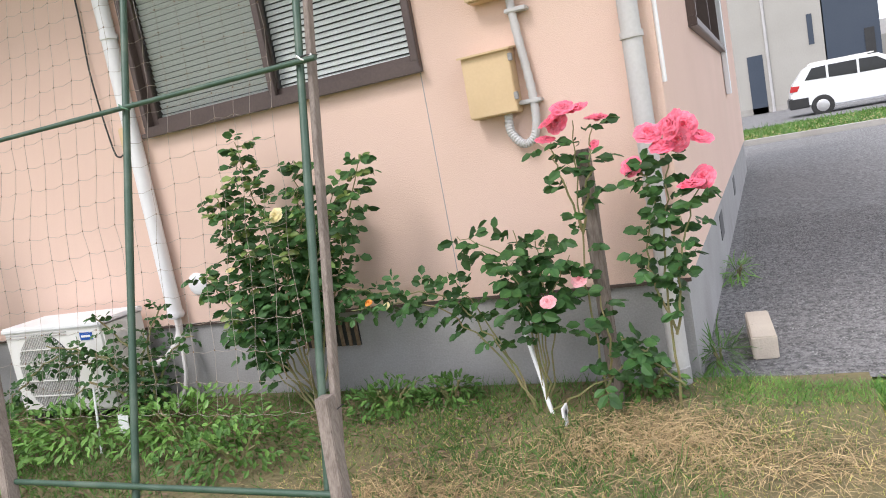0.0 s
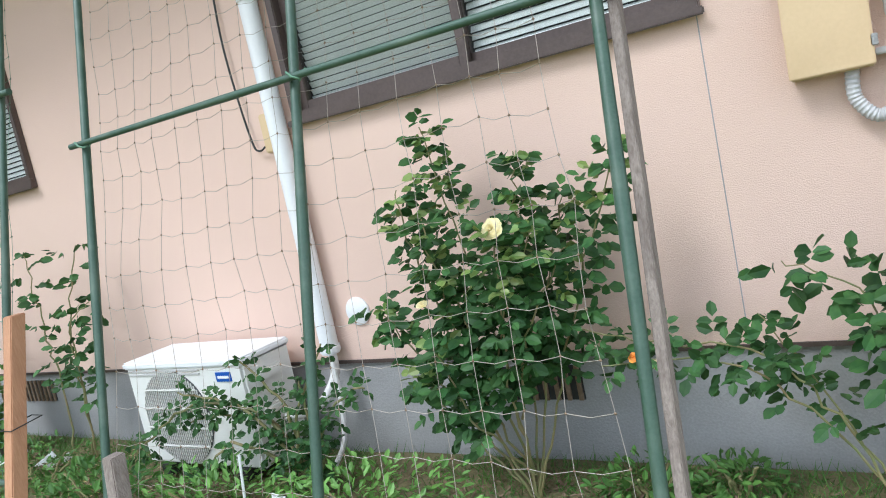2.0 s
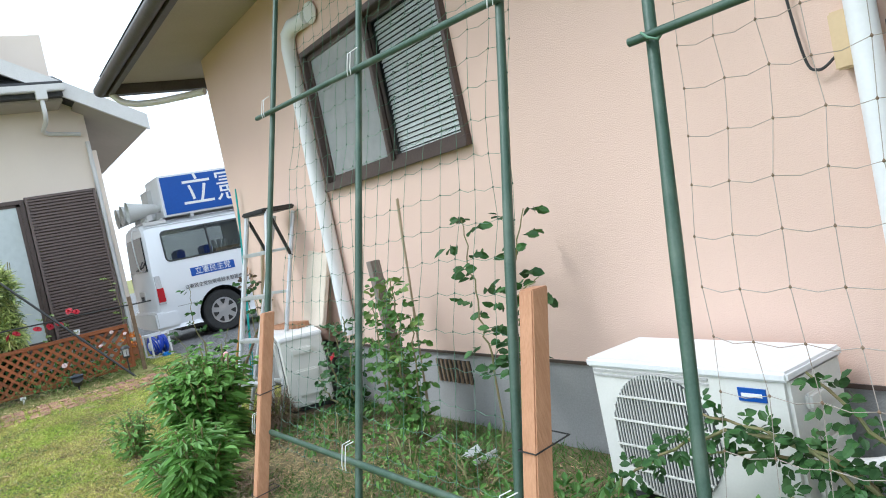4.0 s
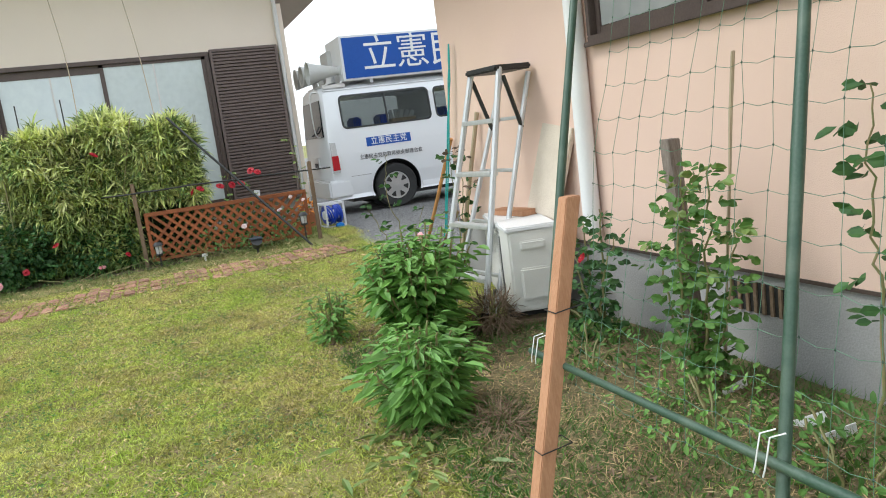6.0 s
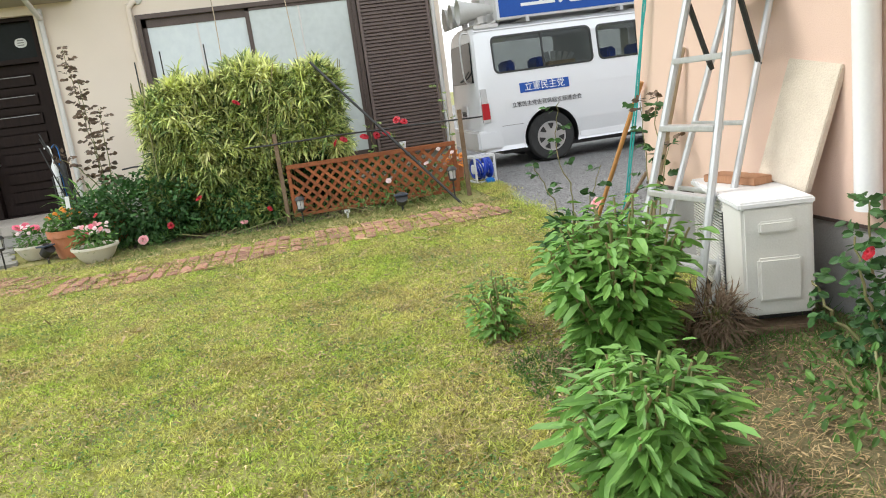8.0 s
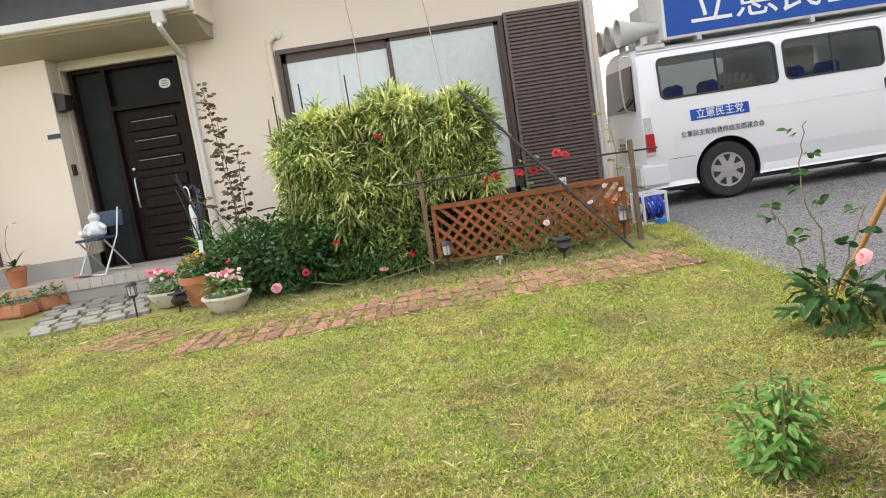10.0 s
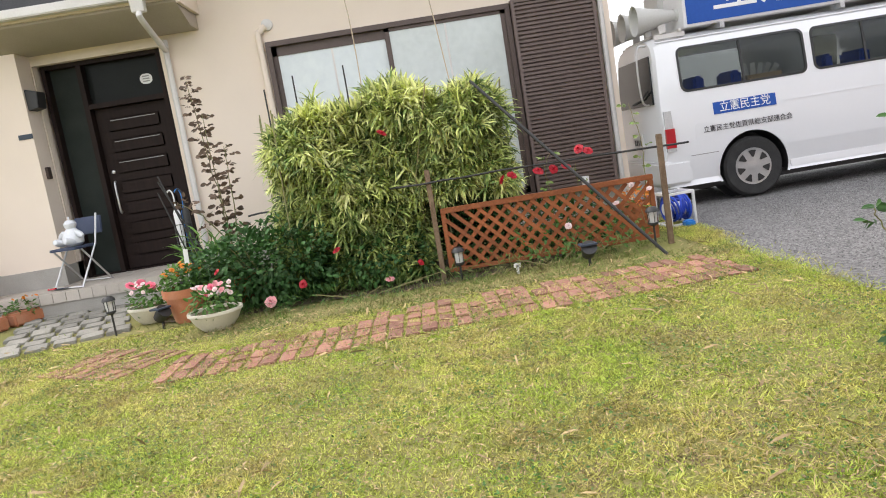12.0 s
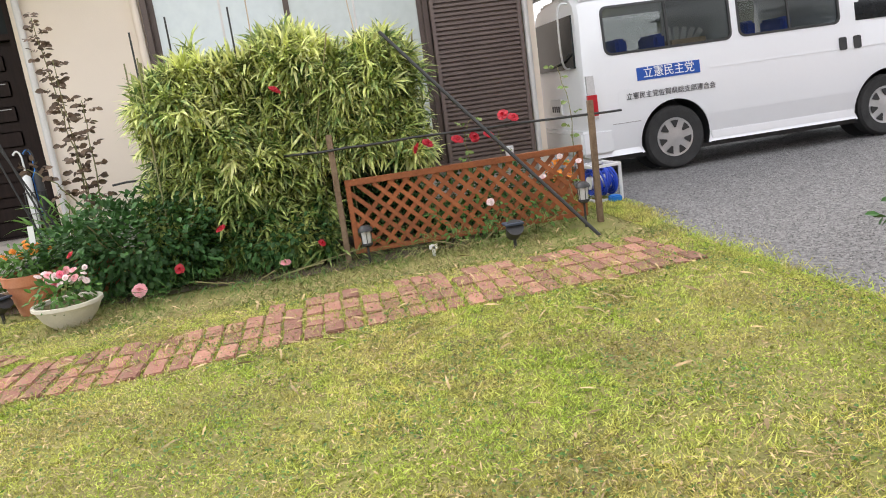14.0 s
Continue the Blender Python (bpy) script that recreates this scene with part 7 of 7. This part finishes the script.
for x in (0.82, 3.4):
    wm = Matrix.Translation((x, -0.02, 0.28)) @ Matrix.Rotation(1.5708, 4, "X")
    tw = part("wheel", Geo().lathe([(0.3, -0.18), (0.3, -0.01), (0.26, 0.01), (0.17, 0.0)], 28, wm), M["rubber"], car)
    part("wheel_cover", Geo().lathe([(0.17, 0.004), (0.15, 0.015), (0.04, 0.02)], 24, wm), M["alloy"], tw, "silver wheel cover")
for y in (0.1, 1.5):
    part("roof_bar", Geo().tube([(0.6, y, 1.5), (2.2, y, 1.5)], 0.02, 6), M["gutter"], car)

far = thing("far_building", (0.05, 36, 0.08), "pale clad warehouse with narrow window and pipes", "building")
part("wall", Geo().box(0, 4.1, 0, 10, 0, 9), M["far_wall"], far)
part("window", Geo().box(3.55, 3.75, -0.03, 0.0, 2.4, 3.6), M["far_dark"], far)
part("downpipe", Geo().tube([(2.0, -0.06, 0), (2.0, -0.06, 9)], 0.06, 8), M["pipe_grey"], far)
part("door", Geo().box(1.2, 1.8, -0.03, 0.0, 0, 2.4), M["far_dark"], far)
part("base", Geo().box(-0.02, 4.12, -0.03, 0.0, 0, 0.25), M["concrete"], far)
far = thing("far_tank_building", (4.2, 36, 0.08), "dark navy clad block beside the warehouse", "building")
part("wall", Geo().box(0, 1.9, 0, 6, 0, 9), M["far_dark"], far)
part("door", Geo().box(1.35, 1.7, -0.03, 0, 1.5, 2.6), M["black"], far)
far = thing("far_shed", (5.8, 46, 0.08), "low pale greenhouse in the distance", "building")
part("wall", Geo().box(0, 30, 0, 8, 0, 2.6), M["far_wall"], far)
part("roof", Geo().prism([(0, 2.6), (30, 2.6), (30, 3.4), (0, 3.4)], 1, 7), M["pipe_grey"], far)
for at, w, h, lab in (((-30, 30, 0), 14, 3.2, "low pale building far behind the van"), ((-48, 24, 0), 14, 3.6, "low grey building far behind the van")):
    far = thing("far_house", at, lab, "building")
    part("wall", Geo().box(0, w, 0, 8, 0, h), M["far_wall"], far)
    part("roof", Geo().add([(-0.4, -0.4, h), (w + 0.4, -0.4, h), (w + 0.4, 8.4, h), (-0.4, 8.4, h), (2, 4, h + 1.6), (w - 2, 4, h + 1.6)], [(0, 1, 5, 4), (1, 2, 5), (2, 3, 4, 5), (3, 0, 4), (3, 2, 1, 0)]), M["tile_roof"], far)
    for k in range(4):
        part("window", Geo().box(1 + k * 3, 2.4 + k * 3, -0.03, 0, 1.0, 2.2), M["far_dark"], far)


# ---- plants by the peach wall ----
def stake(at, top, r, key, label):
    t = thing("plant_stake", at, label, "stake", "plant stakes")
    d = Vector(top) - Vector(at)
    n = 6
    v = [Vector((sx * r, sy * r, 0)) + d * (k / n) + Vector((rng.normal() * 0.002, rng.normal() * 0.002, 0)) for k in range(n + 1) for sx, sy in ((-1, -1), (1, -1), (1, 1), (-1, 1))]
    f = [(k * 4 + q, k * 4 + (q + 1) % 4, k * 4 + 4 + (q + 1) % 4, k * 4 + 4 + q) for k in range(n) for q in range(4)] + [(3, 2, 1, 0), (n * 4, n * 4 + 1, n * 4 + 2, n * 4 + 3)]
    part("shaft", Geo().add(v, f), M[key], t, bevel=0.003)
    return t


stake((1.13, 4.83, -0.02), (1.14, 4.86, 0.99), 0.024, "grey_wood", "weathered wooden stake holding a pink rose")
stake((-3.68, 4.78, -0.02), (-3.80, 4.80, 1.0), 0.028, "grey_wood", "weathered wooden post leaning among roses")
stake((-3.62, 4.84, 0.0), (-3.47, 4.84, 1.3), 0.006, "bamboo_cane", "thin bare cane beside the roses")
stake((0.9, 4.72, 0.0), (0.82, 4.78, 0.38), 0.007, "white_plastic", "short white plastic stake in the bed")

rose_bush("yellow_rose", (-0.22, 4.78, 0.0),
          [[(0, 0, 0), (-0.02, 0, 0.45), (-0.12, 0.04, 0.9), (-0.21, 0.08, 1.29)], [(0, 0, 0), (0.1, 0.05, 0.5), (0.12, 0, 0.9), (0.15, 0, 1.15)], [(0, 0, 0), (0.15, 0, 0.4), (0.35, -0.02, 0.85), (0.47, 0, 1.12)],
           [(0, 0, 0), (-0.15, -0.05, 0.3), (-0.3, -0.08, 0.55), (-0.45, -0.05, 0.72)], [(0, 0, 0), (-0.12, -0.05, 0.4), (-0.25, -0.05, 0.9), (-0.3, 0, 1.1)], [(0, 0, 0.1), (0.05, -0.12, 0.5), (0.1, -0.12, 0.95)], [(0, 0, 0.1), (-0.1, -0.14, 0.35), (-0.18, -0.15, 0.6)],
           [(0, 0, 0.3), (0.12, -0.1, 0.6), (0.28, -0.06, 0.85)], [(0, 0, 0.1), (-0.05, -0.1, 0.5), (-0.1, -0.1, 0.8)], [(0, 0, 0), (0.05, 0.1, 0.5), (0.25, 0.1, 1.0)], [(0, 0, 0), (-0.22, 0, 0.25), (-0.4, -0.02, 0.42)], [(0, 0, 0.1), (0.0, -0.1, 0.5), (0.22, -0.1, 0.95)], [(0, 0, 0.1), (-0.1, -0.1, 0.5), (-0.16, -0.1, 1.0)]],
          "tall leafy rose bush with a pale yellow bloom", f0=0.4, step=0.019, reach=0.065, size=0.047, r=0.005, tip_from=0.72,
          flowers=(([(0.115, -0.155, 0.94)], 0.036, "yellow", "pale yellow rose bloom"), ([(-0.17, -0.18, 0.74)], 0.02, "yellow", "fading yellow rose bloom")))
rose_bush("low_rose", (0.12, 4.78, 0.0),
          [[(0.72, -0.06, 0.02), (0.6, -0.05, 0.3), (0.4, -0.05, 0.52), (0.05, -0.05, 0.56), (-0.15, -0.03, 0.62)], [(0.72, -0.06, 0.02), (0.55, -0.05, 0.32), (0.3, -0.08, 0.5), (0.0, -0.1, 0.5)], [(0.72, -0.06, 0.02), (0.58, -0.02, 0.35), (0.42, 0, 0.6)]],
          "arching low rose with a small orange bloom", f0=0.42, step=0.026, reach=0.065, size=0.04, tip=None, r=0.0045, flowers=(([(0.11, -0.13, 0.53)], 0.018, "orange", "small orange rose bloom"), ([(0.17, -0.1, 0.5)], 0.022, "yellow", ""),))
rose_bush("dark_rose", (0.88, 4.74, 0.0),
          [[(0, 0, 0), (-0.02, 0, 0.35), (-0.08, 0.02, 0.62), (-0.26, 0.02, 0.74)], [(0, 0, 0), (0.0, 0, 0.4), (-0.02, 0, 0.74)], [(0, 0, 0), (0.04, 0, 0.4), (0.1, 0, 0.7)], [(0, 0, 0), (0.05, -0.02, 0.4), (0.18, 0, 0.62)], [(0, 0, 0), (0.02, -0.05, 0.35), (-0.03, -0.08, 0.62)], [(0, 0, 0), (0.06, 0.05, 0.35), (0.04, 0.06, 0.68)],
           [(0, 0, 0.02), (0.2, -0.03, 0.12), (0.42, -0.03, 0.26)]],
          "round rose bush with dark leaves and bare canes", f0=0.52, step=0.03, reach=0.075, size=0.052, tip=None, r=0.0045,
          flowers=(([(0.1, -0.1, 0.47), (0.2, 0.0, 0.52)], 0.032, "light_pink", "pale pink rose bloom"),))
rose_bush("pink_rose", (1.12, 4.76, 0.0),
          [[(0, 0, 0), (-0.02, 0, 0.4), (0.0, 0, 0.8), (0.02, 0.02, 1.1)], [(0, 0, 0.1), (0.04, -0.05, 0.3), (0.02, -0.04, 0.5)], [(0, 0, 0.7), (-0.04, -0.03, 0.9), (-0.07, 0, 1.05)], [(0, 0, 0.7), (0.06, -0.02, 0.92), (0.09, 0, 1.06)]],
          "tall pink climbing rose tied to a wooden stake", f0=0.25, step=0.055, reach=0.075, size=0.048, tip=None, r=0.0055,
          flowers=(([(0.0, -0.02, 1.14), (0.05, 0.0, 1.13), (-0.03, 0.0, 1.1), (0.11, 0.0, 1.08), (-0.08, -0.02, 1.04), (-0.05, -0.04, 1.1)], 0.048, "pink", "bright pink rose bloom"), ([(0.09, 0, 1.0)], 0.02, "pink", "pink rose bud")))
rose_bush("pink_rose", (1.40, 4.74, 0.0),
          [[(-0.02, 0, 0), (-0.02, 0, 0.4), (0.02, 0, 0.75), (0.06, 0.02, 0.95)], [(0.0, 0, 0.3), (0.06, -0.02, 0.6), (0.14, 0, 0.8)], [(0, 0, 0.3), (-0.06, -0.02, 0.55), (-0.02, 0, 0.75)], [(0, 0, 0.7), (-0.03, 0, 0.85), (-0.06, 0, 0.88)], [(0, 0, 0.1), (-0.12, -0.02, 0.25), (-0.2, 0, 0.3)]],
          "tall pink climbing rose tied to the downpipe", f0=0.4, step=0.026, reach=0.055, size=0.046, tip=None, r=0.0055,
          flowers=(([(0.06, 0, 1.02), (0.12, 0.0, 1.01), (0.1, -0.04, 0.97), (0.16, 0, 0.96), (0.05, -0.05, 0.95), (0.0, -0.02, 1.0), (0.1, -0.08, 1.02)], 0.048, "pink", "bright pink rose bloom"), ([(-0.07, 0, 0.9), (0.12, -0.06, 0.81), (0.16, 0, 0.83)], 0.048, "pink", "bright pink rose bloom")))
rose_bush("slim_rose", (-2.8, 4.82, 0.0), [[(0.04, 0, 0), (0.06, 0, 0.4), (0.12, 0, 0.75), (0.25, 0.06, 1.13)], [(-0.1, -0.04, 0), (-0.1, 0, 0.5), (-0.13, 0, 0.8), (-0.12, 0, 1.13)], [(0, 0, 0), (0.08, 0, 0.4), (0.2, -0.05, 0.75), (0.33, 0, 0.85)]],
          "slim young rose with sparse large leaves", f0=0.3, step=0.06, reach=0.085, size=0.056, tip=None, r=0.006)
rose_bush("bushy_rose", (-3.6, 4.72, 0.0), [[(0, 0, 0), (0.05, 0, 0.45), (0.1, 0, 0.9)], [(0, 0, 0), (-0.05, 0, 0.4), (-0.05, 0, 0.85)], [(0, 0, 0), (0.15, 0, 0.35), (0.22, 0, 0.7)], [(0, 0, 0), (0, -0.08, 0.4), (0.05, -0.1, 0.8)], [(0, 0, 0), (-0.1, -0.05, 0.3), (-0.15, -0.05, 0.6)], [(0, 0, 0), (0.1, -0.05, 0.3), (0.15, -0.08, 0.55)]],
          "dense upright rose bush beside a grey post", f0=0.15, step=0.03, reach=0.075, size=0.042, leaf="weed", r=0.007)
rose_bush("wall_rose", (-4.4, 4.8, 0.0), [[(0, 0, 0), (0.03, 0, 0.35), (0.05, 0, 0.68)], [(0, 0, 0), (-0.08, 0, 0.3), (-0.1, 0, 0.6)], [(0, 0, 0), (0.1, -0.05, 0.3), (0.15, 0, 0.55)], [(0, 0, 0), (0.0, -0.1, 0.3), (-0.05, -0.1, 0.5)], [(0, 0, 0), (-0.18, -0.1, 0.2), (-0.25, -0.12, 0.3)]],
          "dark green rose beside the air conditioner", f0=0.1, step=0.03, reach=0.07, size=0.042, tip=None, flowers=(([(0.02, -0.1, 0.45)], 0.025, "red", "small red bloom"),))
t = rose_bush("drooping_shrub", (-1.15, 4.66, 0.0), [[(0.05, 0, 0), (0.0, -0.05, 0.3), (-0.3, -0.12, 0.45), (-0.65, -0.16, 0.3), (-0.75, -0.18, 0.2)], [(0.05, 0, 0), (0.05, -0.05, 0.4), (-0.1, -0.1, 0.62)], [(0.05, 0, 0), (0.2, 0, 0.35), (0.4, 0, 0.45)], [(0.05, 0, 0), (-0.05, -0.05, 0.35), (-0.45, -0.1, 0.35)], [(0.05, 0, 0), (0.1, -0.05, 0.35), (0.25, 0, 0.62)],
                                                   [(0.05, 0, 0.1), (-0.15, -0.15, 0.3), (-0.35, -0.2, 0.15)], [(0.05, 0, 0), (0.15, -0.05, 0.3), (0.15, -0.05, 0.5)], [(0.05, 0, 0.1), (-0.1, -0.1, 0.4), (-0.4, -0.15, 0.5)]],
              "small drooping shrub before the air conditioner", "shrub", f0=0.18, step=0.024, reach=0.05, size=0.032, tip=None)

# weeds in the bed
for k, (x, y, r, h, n, size, key, lab) in enumerate((
        (-2.0, 4.35, 0.4, 0.12, 260, 0.06, "weed", "leafy green weeds in the flower bed"), (-1.3, 4.4, 0.4, 0.12, 260, 0.055, "weed_pale", "leafy green weeds in the flower bed"),
        (-0.7, 4.45, 0.38, 0.12, 260, 0.055, "weed_pale", "leafy green weeds in the flower bed"), (-0.3, 4.3, 0.3, 0.08, 180, 0.05, "weed", "leafy green weeds in the flower bed"),
        (0.15, 4.8, 0.16, 0.07, 100, 0.052, "weed", "broad-leaved weed at the wall's foot"), (0.4, 4.88, 0.12, 0.06, 80, 0.05, "weed", "broad-leaved weed at the wall's foot"),
        (1.22, 4.92, 0.14, 0.07, 120, 0.05, "weed", "small weeds round the downpipe"), (-2.75, 4.5, 0.35, 0.12, 240, 0.06, "weed", "leafy green weeds in the flower bed"),
        (-3.3, 4.5, 0.35, 0.1, 220, 0.055, "weed_pale", "leafy green weeds in the flower bed"), (-4.1, 4.5, 0.3, 0.1, 200, 0.06, "weed", "leafy green weeds in the flower bed"), (-2.6, 4.1, 0.3, 0.07, 160, 0.05, "weed_pale", "low weeds along the trellis"),
        (-1.6, 4.1, 0.3, 0.07, 140, 0.06, "weed_pale", "low weeds along the trellis"))):
    weed_clump("bed_weed", (x, y, 0), (r * 1.1, 0.28 if r > 0.2 else r, h), int(n * (1.5 if x < -2.3 else 2.6)), size * (0.6 if x < -2.3 else 0.7), M[key], lab, "weed", "bed weeds", 5, ROSE, 0.55)
weed_clump("grass_tuft", (1.48, 5.22, -0.01), (0.05, 0.12, 0.06), 160, 0.11, M["weed"], "tuft of grass at the house corner", "grass", "", 3, STRAP, 0.05, 0.2)
weed_clump("grass_tuft", (1.5, 6.8, -0.01), (0.06, 0.2, 0.05), 120, 0.1, M["weed_pale"], "tuft of grass along the foundation", "grass", "", 3, STRAP, 0.07, 0.2)

# tall leafy perennials on the lawn
def perennial(at, stems, height, spread, size, key, label, aspect=0.5):
    t = thing("perennial", at, label, "plant", "leafy perennials")
    pos, way, up, ln = [], [], [], []
    g = Geo()
    for _ in range(stems):
        a, q = rng.uniform(0, 6.3), rng.uniform(0.1, 1) ** 0.6
        tip = Vector((math.cos(a) * spread * q, math.sin(a) * spread * q, height * rng.uniform(0.75, 1.05) * (1 - 0.3 * q)))
        c = bend([(tip.x * 0.3, tip.y * 0.3, -0.01), (tip.x * 0.6, tip.y * 0.6, tip.z * 0.5), tip], 6, 0.003)
        g.tube(c, 0.0045, 5)
        k = len(c)
        for i in range(2, k):
            for s in (0, 1, 2):
                b = rng.uniform(0, 6.3)
                o = Vector((math.cos(b), math.sin(b), rng.uniform(-0.15, 0.5)))
                stalk = 0.045 * rng.uniform(0.5, 1.4)
                pos.append(tuple(c[i] + o * stalk))
                way.append(tuple(o + Vector((0, 0, -0.35))))
                up.append(tuple(Vector((0, 0, 1)) + Vector(rng.normal(size=3)) * 0.3))
                ln.append(size * rng.uniform(0.7, 1.25) * (0.6 if i > k - 3 else 1))
    ln = np.array(ln)
    part("stem", g, M["cane"], t, kind="stuff")
    part("foliage", leaf_geo(pos, way, up, ln, ln * aspect, ROSE), M[key], t, fix=False, smooth=False)
    return t


perennial((-4.92, 4.04, 0), 64, 0.76, 0.31, 0.1, "weed_pale", "bushy broad-leaved green perennial at the lawn's edge")
perennial((-4.05, 3.69, 0), 34, 0.45, 0.24, 0.1, "weed_pale", "leafy bright green perennial on the lawn", 0.34)
perennial((-5.5, 3.66, 0), 13, 0.36, 0.13, 0.05, "weed_pale", "small green seedling clump on the lawn")
perennial((-5.35, 4.2, 0), 18, 0.5, 0.16, 0.08, "weed_pale", "feathery green perennial at the lawn's edge")
rose_bush("thin_rose", (-6.95, 4.62, 0.0), [[(0, 0, 0), (-0.02, 0, 0.4), (-0.08, -0.05, 0.7), (-0.06, 0.0, 1.0)], [(0, 0, 0), (0, 0.12, 0.3), (0.02, 0.22, 0.55)], [(0, 0, 0), (0.0, -0.15, 0.4), (0, -0.25, 0.62)]],
          "thin straggly rose at the yard's edge", f0=0.5, step=0.09, reach=0.07, size=0.055, tip=None, r=0.006)
t = weed_clump("peony", (-6.82, 4.62, 0.0), (0.22, 0.25, 0.14), 130, 0.11, M["rose_leaf"], "dark leafy plant with one pale bloom", "plant", "", 8, ROSE, 0.45)
blooms(t, [(0.05, 0.1, 0.32)], 0.05, M["light_pink"], label="pale pink bloom")
rose_bush("corner_rose", (-6.33, 4.9, 0.0), [[(0, 0, 0), (0.0, 0.02, 0.5), (0.05, 0.05, 1.0)], [(0, 0, 0.1), (-0.05, 0, 0.5), (-0.12, 0.02, 0.95)], [(0, 0, 0), (0.1, 0, 0.4), (0.15, 0.05, 0.75)]],
          "rose climbing at the house corner", f0=0.35, step=0.085, reach=0.07, size=0.055, tip="bronze_leaf", r=0.006)
weed_clump("dry_brush", (-5.0, 4.47, 0.0), (0.17, 0.12, 0.1), 900, 0.09, M["bark"], "heap of dry brown brushwood by the ladder", "brushwood", "", 6, STRAP, 0.06, 0.2)
t = thing("weed_heap", (-3.75, 3.5, 0.0), "pulled weeds lying wilted on the lawn", "weeds")
n = 50
p = np.stack([rng.normal(0, 0.16, n), rng.normal(0, 0.09, n), rng.uniform(0.02, 0.06, n)], 1)
part("leaves", leaf_geo(p, rng.normal(size=(n, 3)) * np.array((1, 1, 0.15)), rand_unit(n) * 0.4 + np.array((0, 0, 1)), rng.uniform(0.05, 0.11, n), np.full(n, 0.03), ROSE), M["young_leaf"], t, fix=False, smooth=False)
t = thing("root_clod", (-3.74, 3.9, 0.0), "brown clod of roots and earth", "clod")
n = 500
part("root_mass", leaf_geo(*clump(n, (0, 0, 0.05), (0.12, 0.1, 0.07), 0.3), np.full(n, 0.05), np.full(n, 0.004), STRAP), M["bark"], t, fix=False, smooth=False)
for at, rz, tl in (((-1.02, 4.42, 0.0), 20, 8), ((-3.66, 4.76, 0.0), 60, -6), ((-3.5, 4.74, 0.02), 95, 82), ((-3.16, 4.72, 0.01), 30, 62), ((-3.02, 4.7, 0.02), 75, 80), ((0.3, 4.15, 0.0), 30, -24)):
    t = thing("plant_label", at, "white plastic plant label in the bed", "plant tag", "plant labels", rz)
    part("tag", Geo().box(-0.018, 0.018, -0.002, 0.002, -0.02, 0.11, pose(0, 0, 0, 0, tl, 0)), M["white_plastic"], t)
t = thing("tied_tag", (-1.15, 4.35, 0.0), "white card tag on a thin white stake", "plant tag", "plant labels")
part("stake", Geo().tube([(0, 0, 0), (0.02, 0.03, 0.32)], 0.005, 6), M["white_plastic"], t)
part("tag", Geo().box(-0.03, 0.03, -0.002, 0.002, -0.09, 0.0, pose(0.2, 0.0, 0.2, 0, 10, 0)), M["white_plastic"], t)

# ---- paving, piece by piece ----
path = thing("brick_path", (-9.0, 0.7, 0.0), "red brick garden path set in the grass", "path", kind="structure")
brick_me = mesh_of("brick", Geo().box(-0.102, 0.102, -0.05, 0.05, -0.04, 0.009), M["brick"], bevel=0.006)
for j in range(35):
    y = 0.06 + j * 0.114
    edge = 0.03 * math.sin(j * 0.27) - 0.0092 * j
    for i in range(4):
        if i == 3 and (j < 12 or rng.uniform() < 0.45):
            continue
        part("brick", brick_me, M["brick"], path, at=pose(0.48 - i * 0.216 + edge + rng.normal() * 0.004, y + rng.normal() * 0.004 - 0.03 * i * (j > 30), rng.normal() * 0.003, rng.normal() * 1.2, rng.normal() * 1.2, rng.normal() * 1.8))
path2 = thing("brick_patch", (-9.2, 0.17, 0.0), "worn dark brick patch before the stone slabs", "path", kind="structure", rz=-33)
for j in range(8):
    for i in range(3):
        part("brick", brick_me, M["brick"], path2, at=pose(-0.215 + i * 0.216, j * 0.114 - 0.4, -0.003 + rng.normal() * 0.004, rng.normal() * 1.5, rng.normal() * 1.5, rng.normal() * 2))
slabs = thing("stone_paving", (-11.28, -1.12, 0.0), "grey stone slabs leading to the porch", "paving", kind="structure", rz=21)
for j in range(8):
    for i in range(5):
        hw, hd = 0.135 + rng.uniform(-0.02, 0.0), 0.1 + rng.uniform(-0.015, 0.0)
        part("slab", Geo().box(-hw, hw, -hd, hd, -0.03, 0.03), M["stone_tile"], slabs, bevel=0.006, at=pose(-0.95 + j * 0.28, -0.45 + i * 0.22 + (j % 2) * 0.05, rng.normal() * 0.004 - 0.006, rng.normal(), rng.normal(), rng.normal() * 2))
